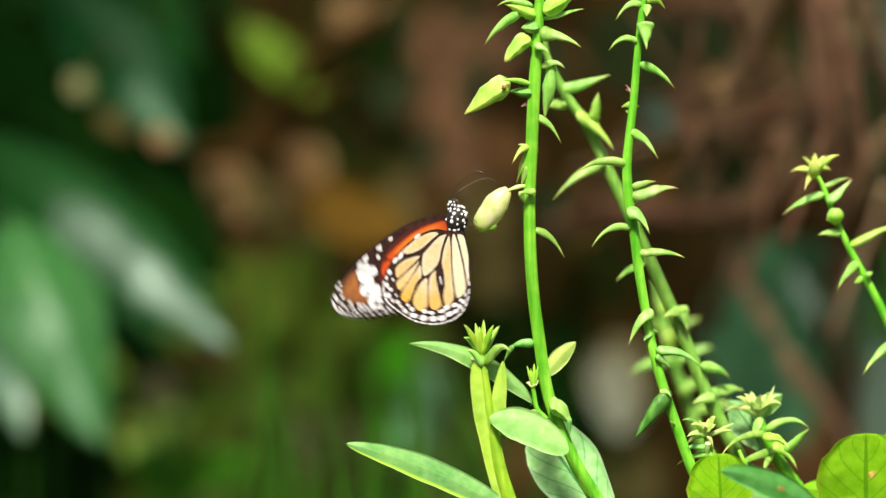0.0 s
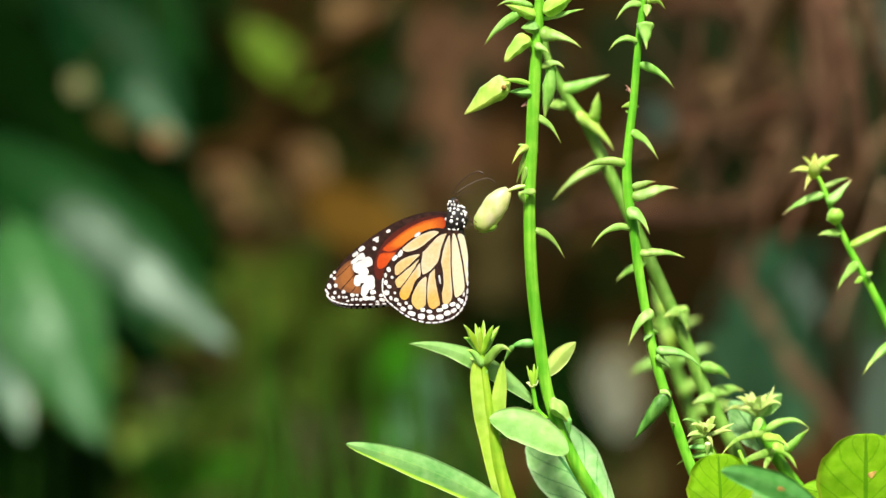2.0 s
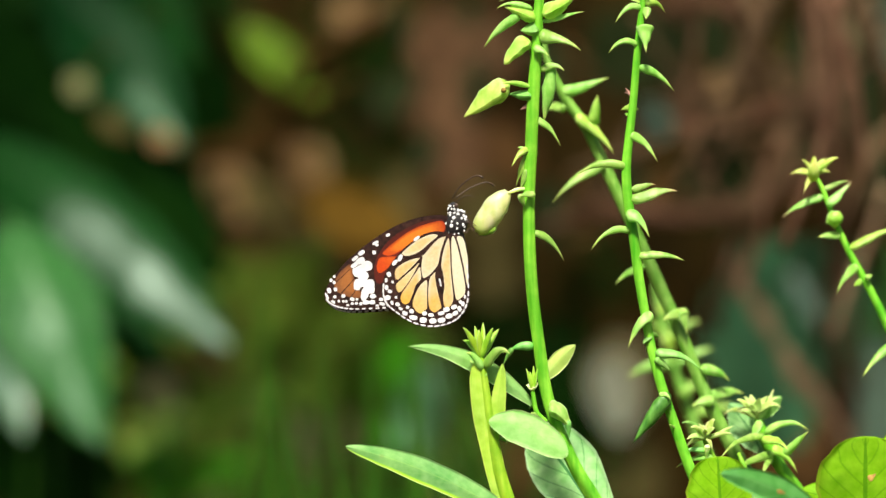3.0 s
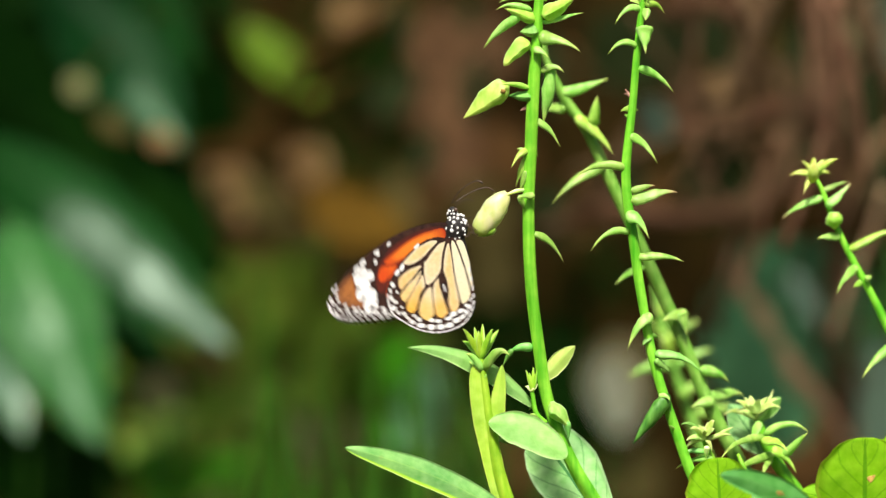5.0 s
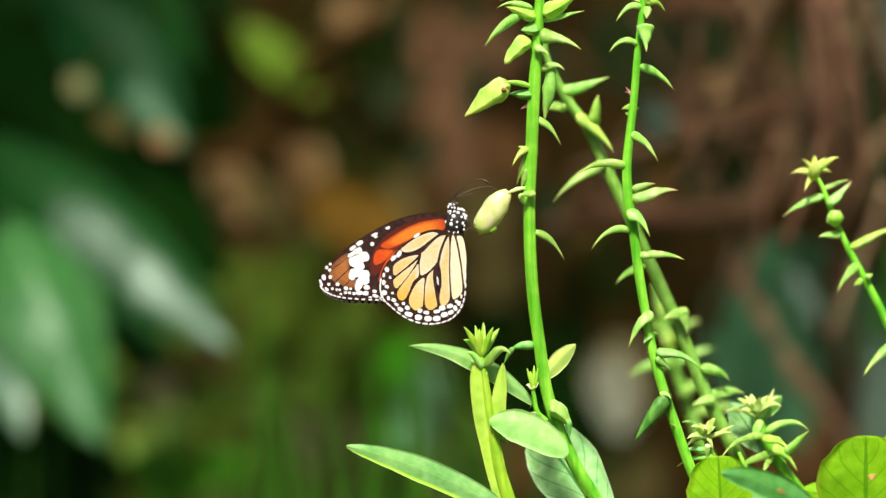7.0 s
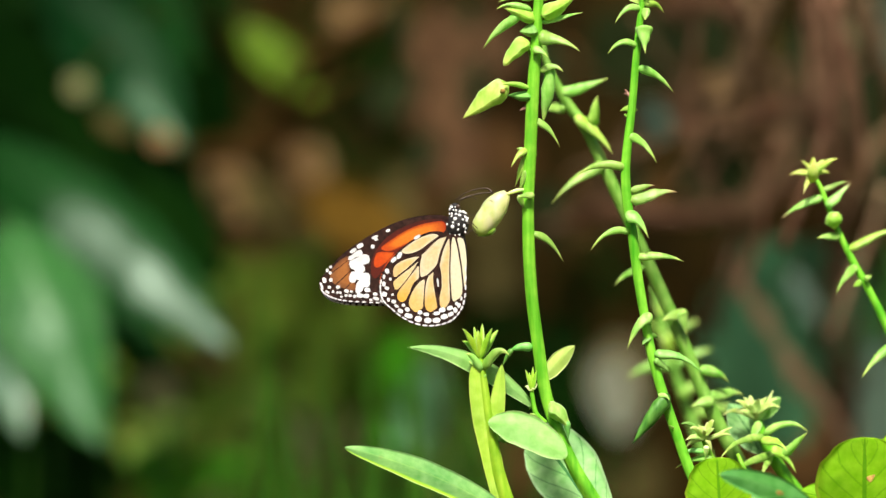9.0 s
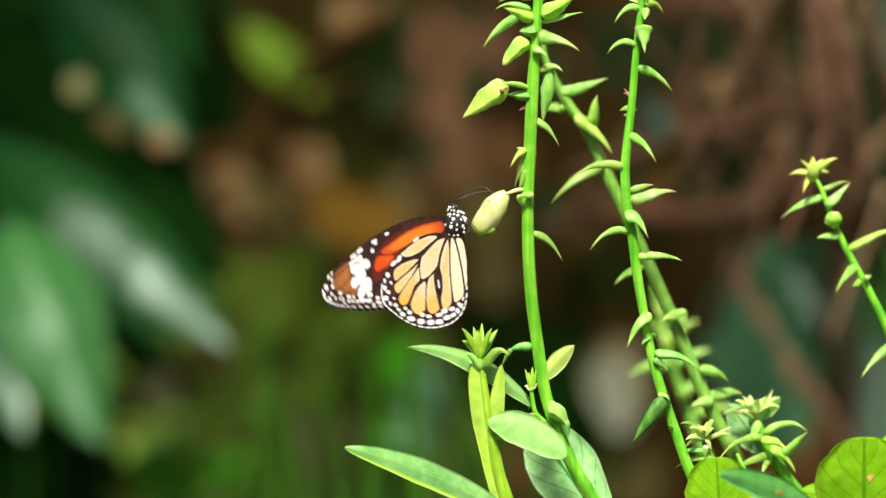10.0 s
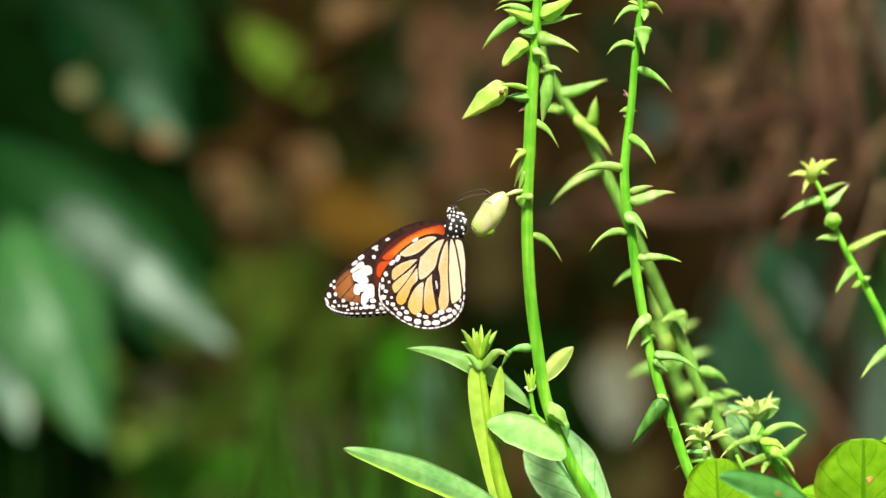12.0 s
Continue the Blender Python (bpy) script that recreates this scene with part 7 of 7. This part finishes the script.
    hind = [
        (0, beat(0.09, -0.46, 1.4)), (0.033, beat(0.08, -0.47, 2.5)), (0.067, beat(0.02, -0.31, 0.6)), (0.1, beat(0.01, -0.31, 1.9)), (0.133, beat(0.01, -0.31, 3.1)),
        (0.2, beat(0.01, -0.28, 0.5)), (0.3, beat(-0.01, -0.25, -0.3)), (0.4, beat(-0.08, -0.23, 0.5)), (0.467, beat(-0.28, -0.29, 0.9)), (0.5, beat(-0.29, -0.29, 3.2)),
        (0.533, beat(-0.29, -0.28, 5.4)), (0.567, beat(-0.18, -0.22, 3.7)), (0.6, beat(-0.19, -0.22, 5.2)), (0.633, beat(-0.19, -0.22, 6.7)),
        (0.7, beat(0.02, -0.24, 0.9)), (0.8, beat(0.13, -0.24, 0.1)), (0.9, beat(0.20, -0.26, 0.2)), (0.967, beat(0.39, -0.38, -0.4)), (1, beat(0.39, -0.38, -0.3)),
        (1.033, beat(0.39, -0.38, -0.2)), (1.1, beat(0.33, -0.31, 0.0)), (1.2, beat(0.34, -0.35, 0.8)), (1.267, beat(0.29, -0.41, 2.2)), (1.3, beat(0.28, -0.41, 4.0)),
        (1.333, beat(0.27, -0.42, 5.7)), (1.367, beat(0.31, -0.45, 2.6)), (1.4, beat(0.30, -0.45, 4.6)), (1.433, beat(0.29, -0.46, 6.6)),
        (1.467, beat(0.63, -0.65, 1.1)), (1.5, beat(0.63, -0.65, 1.1)), (1.533, beat(0.63, -0.65, 1.2)), (1.6, beat(0.47, -0.40, -0.5)), (1.7, beat(0.22, -0.41, 6.1)),
        (1.8, beat(0.35, -0.33, 0.8)), (1.9, beat(0.30, -0.29, 1.3)), (1.967, beat(0.39, -0.35, 0.5)), (2, beat(0.39, -0.35, 0.6)), (2.033, beat(0.39, -0.35, 0.7)),
        (2.1, beat(0.08, -0.19, 6.1)), (2.2, beat(0.18, -0.09, 1.0)), (2.3, beat(0.12, -0.02, 1.4)), (2.4, beat(0.09, 0.07, 0.6)), (2.467, beat(0.04, 0.21, 0.7)),
        (2.5, beat(0.04, 0.21, 0.7)), (2.533, beat(0.04, 0.21, 0.8)), (2.6, beat(0.02, 0.14, 1.4)), (2.667, beat(-0.08, 0.14, 3.5)), (2.7, beat(-0.08, 0.14, 5.5)),
        (2.733, beat(-0.08, 0.14, 7.5)), (2.8, beat(0.03, 0.15, 0.5)), (2.9, beat(0.02, 0.15, 0.7)), (2.967, beat(-0.02, 0.22, 1.5)), (3, beat(-0.02, 0.22, 1.5)),
        (3.033, beat(-0.02, 0.22, 1.6)), (3.1, beat(-0.16, 0.16, 7.4)), (3.2, beat(-0.00, 0.17, -0.3)), (3.3, beat(-0.07, 0.17, 1.9)), (3.4, beat(-0.11, 0.18, 2.8)),
        (3.5, beat(-0.09, 0.18, 1.2)), (3.6, beat(-0.12, 0.19, 1.8)), (3.7, beat(-0.23, 0.20, 5.9)), (3.8, beat(-0.17, 0.20, 2.4)), (3.9, beat(-0.16, 0.21, 1.0)),
        (4, beat(-0.19, 0.21, 1.6)), (4.1, beat(-0.21, 0.22, 1.9)), (4.2, beat(-0.32, 0.24, 6.3)), (4.3, beat(-0.28, 0.24, 3.3)), (4.4, beat(-0.26, 0.24, 2.0)),
        (4.5, beat(-0.27, 0.24, 1.5)), (4.6, beat(-0.32, 0.25, 2.8)), (4.7, beat(-0.32, 0.26, 2.1)), (4.8, beat(-0.31, 0.26, 0.6)), (4.9, beat(-0.41, 0.28, 4.6)),
        (4.967, beat(-0.58, 0.41, 3.1)), (5, beat(-0.58, 0.42, 4.4)), (5.033, beat(-0.57, 0.43, 5.6)), (5.1, beat(-0.32, 0.25, 2.2)), (5.2, beat(-0.25, 0.23, 1.6)),
        (5.267, beat(-0.26, 0.21, 2.7)), (5.3, beat(-0.26, 0.22, 4.5)), (5.333, beat(-0.25, 0.22, 6.2)), (5.367, beat(-0.29, 0.20, 7.2)), (5.4, beat(-0.29, 0.21, 8.4)),
        (5.433, beat(-0.29, 0.21, 9.7)), (5.467, beat(-0.17, 0.25, 3.1)), (5.5, beat(-0.17, 0.25, 3.2)), (5.533, beat(-0.16, 0.25, 3.3)), (5.6, beat(-0.01, 0.14, 2.0)),
        (5.7, beat(0.09, 0.11, 1.1)), (5.8, beat(0.18, 0.08, 0.6)), (5.867, beat(0.14, 0.02, 3.5)), (5.9, beat(0.15, 0.02, 5.2)), (5.933, beat(0.15, 0.02, 7.0)),
        (5.967, beat(0.25, -0.03, 7.6)), (6, beat(0.25, -0.03, 9.1)), (6.033, beat(0.25, -0.04, 10.6)), (6.1, beat(0.33, 0.05, -0.9)), (6.2, beat(0.25, 0.06, 0.3)),
        (6.3, beat(0.22, 0.09, -0.4)), (6.4, beat(0.09, 0.09, 2.7)), (6.467, beat(0.10, 0.18, 1.0)), (6.5, beat(0.10, 0.18, 1.1)), (6.533, beat(0.10, 0.18, 1.2)),
        (6.6, beat(0.10, 0.09, 1.3)), (6.7, beat(0.15, 0.06, 0.0)), (6.8, beat(0.13, 0.02, 1.6)), (6.867, beat(0.05, -0.03, 3.1)), (6.9, beat(0.05, -0.03, 5.4)),
        (6.933, beat(0.05, -0.03, 7.6)), (6.967, beat(0.28, -0.04, -0.3)), (7, beat(0.28, -0.04, -0.2)), (7.033, beat(0.28, -0.04, -0.2)),
        (7.1, beat(0.21, -0.03, -0.5)), (7.2, beat(0.18, -0.03, 0.5)), (7.3, beat(0.16, -0.02, 0.6)), (7.4, beat(0.05, -0.03, 4.7)), (7.5, beat(0.13, -0.01, 1.1)),
        (7.6, beat(0.15, 0.00, 0.1)), (7.7, beat(0.14, 0.01, -0.2)), (7.8, beat(0.08, 0.00, 2.0)), (7.9, beat(-0.02, 0.00, 5.5)), (8, beat(0.09, 0.02, 0.7)),
        (8.1, beat(0.11, 0.03, -0.4)), (8.2, beat(0.09, 0.04, 0.1)), (8.3, beat(0.05, 0.04, 1.2)), (8.4, beat(-0.05, 0.04, 5.0)), (8.5, beat(0.05, 0.05, 0.4)),
        (8.6, beat(0.06, 0.06, -0.4)), (8.7, beat(0.06, 0.07, -0.6)), (8.8, beat(0.04, 0.07, -0.3)), (8.9, beat(0.02, 0.08, 0.0)), (8.967, beat(-0.00, 0.13, -0.5)),
        (9, beat(-0.00, 0.13, -0.4)), (9.033, beat(-0.00, 0.13, -0.3)), (9.1, beat(-0.04, 0.12, -0.6)), (9.2, beat(-0.10, 0.14, -0.6)), (9.3, beat(-0.19, 0.17, 0.1)),
        (9.4, beat(-0.50, 0.32, 5.9)), (9.467, beat(-0.06, 0.07, -0.5)), (9.5, beat(-0.06, 0.07, 0.1)), (9.533, beat(-0.06, 0.07, 0.7)), (9.6, beat(-0.02, 0.04, -0.1)),
        (9.7, beat(-0.02, 0.04, 0.3)), (9.8, beat(-0.04, 0.04, 1.2)), (9.9, beat(-0.05, 0.04, 1.5)), (9.967, beat(-0.07, 0.05, 0.3)), (10, beat(-0.07, 0.06, 1.0)),
        (10.033, beat(-0.07, 0.06, 1.6)), (10.1, beat(-0.01, 0.05, 0.2)), (10.2, beat(-0.02, 0.06, 1.3)), (10.3, beat(-0.10, 0.07, 5.0)), (10.4, beat(0.00, 0.08, 1.0)),
        (10.467, beat(0.00, 0.14, 0.9)), (10.5, beat(0.00, 0.14, 0.9)), (10.533, beat(0.00, 0.14, 1.0)), (10.6, beat(0.02, 0.08, 0.5)), (10.7, beat(0.02, 0.06, 0.5)),
        (10.8, beat(0.01, 0.04, 0.5)), (10.9, beat(0.01, 0.02, 0.5)), (10.967, beat(0.00, 0.00, -0.1)), (11, beat(0.00, 0.00, 0.0)), (11.033, beat(0.00, 0.00, 0.1)),
        (11.1, beat(0.01, -0.00, 0.3)), (11.2, beat(0.01, -0.00, 0.3)), (11.3, beat(0.01, -0.00, 0.4)), (11.4, beat(0.01, -0.00, 0.3)), (11.467, beat(0.00, 0.00, -0.1)),
        (11.5, beat(0.00, 0.00, 0.0)), (11.533, beat(0.00, 0.00, 0.1)), (11.6, beat(0.01, -0.00, 0.3)), (11.7, beat(0.01, -0.00, 0.4)), (11.8, beat(0.01, -0.00, 0.3)),
        (11.9, beat(0.01, -0.00, 0.3)), (12, beat(0.00, 0.00, 0.0))]
    fore = [
        (0, beat(0.41, -0.57, 2.3)), (0.033, beat(0.40, -0.58, 3.8)), (0.067, beat(0.11, -0.27, 0.0)), (0.1, beat(0.11, -0.27, 1.8)), (0.133, beat(0.11, -0.28, 3.5)),
        (0.2, beat(0.00, -0.14, 0.4)), (0.3, beat(-0.12, -0.03, -0.4)), (0.4, beat(-0.26, 0.05, 0.6)), (0.467, beat(-0.56, 0.11, 1.4)), (0.5, beat(-0.56, 0.12, 4.5)),
        (0.533, beat(-0.55, 0.14, 7.7)), (0.567, beat(-0.36, 0.07, 3.3)), (0.6, beat(-0.36, 0.07, 5.4)), (0.633, beat(-0.36, 0.08, 7.5)), (0.7, beat(-0.20, 0.13, 0.8)),
        (0.8, beat(-0.08, 0.15, -0.2)), (0.9, beat(0.02, 0.14, -0.2)), (0.967, beat(0.22, 0.14, -0.1)), (1, beat(0.22, 0.14, 0.1)), (1.033, beat(0.22, 0.14, 0.2)),
        (1.1, beat(0.13, 0.12, -0.5)), (1.2, beat(0.13, 0.08, 0.3)), (1.267, beat(0.09, -0.01, 1.2)), (1.3, beat(0.09, -0.01, 3.6)), (1.333, beat(0.09, -0.01, 6.1)),
        (1.367, beat(0.09, -0.04, 1.5)), (1.4, beat(0.09, -0.05, 4.3)), (1.433, beat(0.09, -0.05, 7.1)), (1.467, beat(0.27, -0.03, 1.4)), (1.5, beat(0.27, -0.03, 1.5)),
        (1.533, beat(0.27, -0.03, 1.7)), (1.6, beat(0.14, 0.08, -1.3)), (1.7, beat(0.01, -0.04, 5.2)), (1.8, beat(0.06, 0.11, -0.6)), (1.9, beat(0.02, 0.12, -0.4)),
        (1.967, beat(0.04, 0.18, -1.3)), (2, beat(0.04, 0.18, -1.2)), (2.033, beat(0.04, 0.18, -1.1)), (2.1, beat(-0.10, 0.05, 4.2)), (2.2, beat(-0.05, 0.15, -1.3)),
        (2.3, beat(-0.08, 0.13, -0.9)), (2.4, beat(-0.10, 0.14, -1.8)), (2.467, beat(-0.13, 0.13, -2.0)), (2.5, beat(-0.13, 0.13, -1.9)),
        (2.533, beat(-0.13, 0.14, -1.7)), (2.6, beat(-0.13, 0.16, -1.3)), (2.667, beat(-0.18, 0.12, 0.1)), (2.7, beat(-0.18, 0.12, 2.9)),
        (2.733, beat(-0.18, 0.13, 5.7)), (2.8, beat(-0.12, 0.26, -2.5)), (2.9, beat(-0.12, 0.29, -2.4)), (2.967, beat(-0.13, 0.39, -2.0)), (3, beat(-0.13, 0.39, -1.9)),
        (3.033, beat(-0.13, 0.39, -1.8)), (3.1, beat(-0.20, 0.18, 4.4)), (3.2, beat(-0.11, 0.30, -3.8)), (3.3, beat(-0.13, 0.23, -1.6)), (3.4, beat(-0.14, 0.19, -0.9)),
        (3.5, beat(-0.12, 0.19, -2.7)), (3.6, beat(-0.13, 0.16, -2.2)), (3.7, beat(-0.19, 0.06, 1.9)), (3.8, beat(-0.14, 0.10, -1.9)), (3.9, beat(-0.12, 0.10, -3.4)),
        (4, beat(-0.13, 0.06, -2.9)), (4.1, beat(-0.13, 0.03, -2.8)), (4.2, beat(-0.20, -0.07, 1.6)), (4.3, beat(-0.15, -0.04, -1.6)), (4.4, beat(-0.13, -0.04, -3.1)),
        (4.5, beat(-0.12, -0.06, -3.8)), (4.6, beat(-0.15, -0.11, -2.5)), (4.7, beat(-0.13, -0.12, -3.4)), (4.8, beat(-0.11, -0.11, -5.1)),
        (4.9, beat(-0.18, -0.21, -1.1)), (4.967, beat(-0.18, -0.36, -4.6)), (5, beat(-0.19, -0.36, -2.9)), (5.033, beat(-0.19, -0.36, -1.1)),
        (5.1, beat(-0.16, -0.08, -3.4)), (5.2, beat(-0.18, 0.05, -3.6)), (5.267, beat(-0.24, 0.11, -2.8)), (5.3, beat(-0.24, 0.11, -0.3)),
        (5.333, beat(-0.24, 0.11, 2.1)), (5.367, beat(-0.31, 0.16, 2.4)), (5.4, beat(-0.31, 0.16, 4.1)), (5.433, beat(-0.31, 0.17, 5.9)),
        (5.467, beat(-0.33, 0.48, -1.8)), (5.5, beat(-0.33, 0.48, -1.7)), (5.533, beat(-0.33, 0.48, -1.6)), (5.6, beat(-0.24, 0.40, -2.0)),
        (5.7, beat(-0.21, 0.43, -2.8)), (5.8, beat(-0.18, 0.46, -3.1)), (5.867, beat(-0.20, 0.39, -0.5)), (5.9, beat(-0.19, 0.40, 1.9)), (5.933, beat(-0.19, 0.40, 4.4)),
        (5.967, beat(-0.21, 0.50, 3.7)), (6, beat(-0.20, 0.50, 5.8)), (6.033, beat(-0.19, 0.50, 7.9)), (6.1, beat(-0.15, 0.51, -4.3)), (6.2, beat(-0.19, 0.46, -3.3)),
        (6.3, beat(-0.21, 0.45, -4.1)), (6.4, beat(-0.26, 0.37, -0.9)), (6.467, beat(-0.34, 0.48, -3.4)), (6.5, beat(-0.34, 0.48, -3.3)),
        (6.533, beat(-0.34, 0.48, -3.2)), (6.6, beat(-0.22, 0.30, -2.7)), (6.7, beat(-0.16, 0.26, -4.2)), (6.8, beat(-0.12, 0.16, -2.7)),
        (6.867, beat(-0.13, 0.02, -2.0)), (6.9, beat(-0.13, 0.02, 1.1)), (6.933, beat(-0.13, 0.03, 4.3)), (6.967, beat(0.04, 0.03, -5.9)), (7, beat(0.04, 0.03, -5.8)),
        (7.033, beat(0.04, 0.03, -5.6)), (7.1, beat(-0.01, 0.08, -5.1)), (7.2, beat(-0.03, 0.06, -4.1)), (7.3, beat(-0.05, 0.06, -3.9)), (7.4, beat(-0.12, -0.02, 0.3)),
        (7.5, beat(-0.08, 0.06, -3.3)), (7.6, beat(-0.08, 0.08, -4.4)), (7.7, beat(-0.09, 0.09, -4.7)), (7.8, beat(-0.13, 0.05, -2.4)), (7.9, beat(-0.19, -0.01, 1.3)),
        (8, beat(-0.13, 0.08, -3.7)), (8.1, beat(-0.13, 0.11, -4.8)), (8.2, beat(-0.15, 0.10, -4.2)), (8.3, beat(-0.18, 0.08, -3.1)), (8.4, beat(-0.25, 0.02, 0.9)),
        (8.5, beat(-0.19, 0.11, -3.8)), (8.6, beat(-0.20, 0.12, -4.7)), (8.7, beat(-0.21, 0.13, -4.9)), (8.8, beat(-0.22, 0.13, -4.5)), (8.9, beat(-0.24, 0.13, -4.2)),
        (8.967, beat(-0.31, 0.13, -5.4)), (9, beat(-0.31, 0.13, -5.3)), (9.033, beat(-0.31, 0.13, -5.2)), (9.1, beat(-0.23, 0.08, -5.2)), (9.2, beat(-0.21, 0.02, -5.7)),
        (9.3, beat(-0.21, -0.05, -5.3)), (9.4, beat(-0.35, -0.31, -1.1)), (9.467, beat(-0.33, 0.35, -4.9)), (9.5, beat(-0.33, 0.35, -4.1)),
        (9.533, beat(-0.33, 0.35, -3.2)), (9.6, beat(-0.26, 0.32, -3.8)), (9.7, beat(-0.26, 0.34, -3.4)), (9.8, beat(-0.26, 0.35, -2.5)), (9.9, beat(-0.26, 0.38, -2.2)),
        (9.967, beat(-0.31, 0.53, -4.1)), (10, beat(-0.31, 0.53, -3.2)), (10.033, beat(-0.31, 0.53, -2.3)), (10.1, beat(-0.22, 0.40, -2.8)),
        (10.2, beat(-0.20, 0.35, -1.1)), (10.3, beat(-0.21, 0.25, 3.4)), (10.4, beat(-0.15, 0.30, -0.0)), (10.467, beat(-0.13, 0.33, 1.4)),
        (10.5, beat(-0.12, 0.33, 1.5)), (10.533, beat(-0.12, 0.33, 1.6)), (10.6, beat(-0.10, 0.23, 0.1)), (10.7, beat(-0.08, 0.18, -0.0)),
        (10.8, beat(-0.07, 0.13, -0.1)), (10.9, beat(-0.05, 0.08, -0.2)), (10.967, beat(-0.00, 0.00, -0.1)), (11, beat(-0.00, 0.00, 0.0)),
        (11.033, beat(-0.00, 0.00, 0.1)), (11.1, beat(-0.03, 0.04, -0.4)), (11.2, beat(-0.03, 0.04, -0.4)), (11.3, beat(-0.03, 0.04, -0.4)),
        (11.4, beat(-0.03, 0.04, -0.5)), (11.467, beat(0.00, 0.00, -0.1)), (11.5, beat(0.00, 0.00, 0.0)), (11.533, beat(0.00, 0.00, 0.1)),
        (11.6, beat(-0.03, 0.04, -0.4)), (11.7, beat(-0.03, 0.04, -0.4)), (11.8, beat(-0.03, 0.04, -0.4)), (11.9, beat(-0.03, 0.04, -0.4)), (12, beat(0.00, 0.00, 0.0))]
    for wing, kind, side in WINGS:
        root = Matrix.Translation((0, wing.location.y, 0)) @ pose(0, 0, 0, 0, 0 if side < 0 else -1.8 if kind == "fore" else -0.5, 0)
        walk(wing, [(t, root @ m) for t, m in (hind if kind == "hind" else fore)])
    for k, side in enumerate((-1, 1)):
        walk(FEELERS[k], [(0.0, feel(side, 0, 0)), (3.2, feel(side, 0, 0)), (5.0, feel(side, 4, 0)), (6.0, feel(side, 2, 0)), (6.8, feel(side, 14 - 4 * k, 0)),
                          (7.2, feel(side, 6, 0)), (9.0, feel(side, 22 - 8 * k, 0)), (9.5, feel(side, 24 - 8 * k, 0)), (10.5, feel(side, 18 - 8 * k, 0)), (12.0, feel(side, 22 - 8 * k, 0))])


motions()
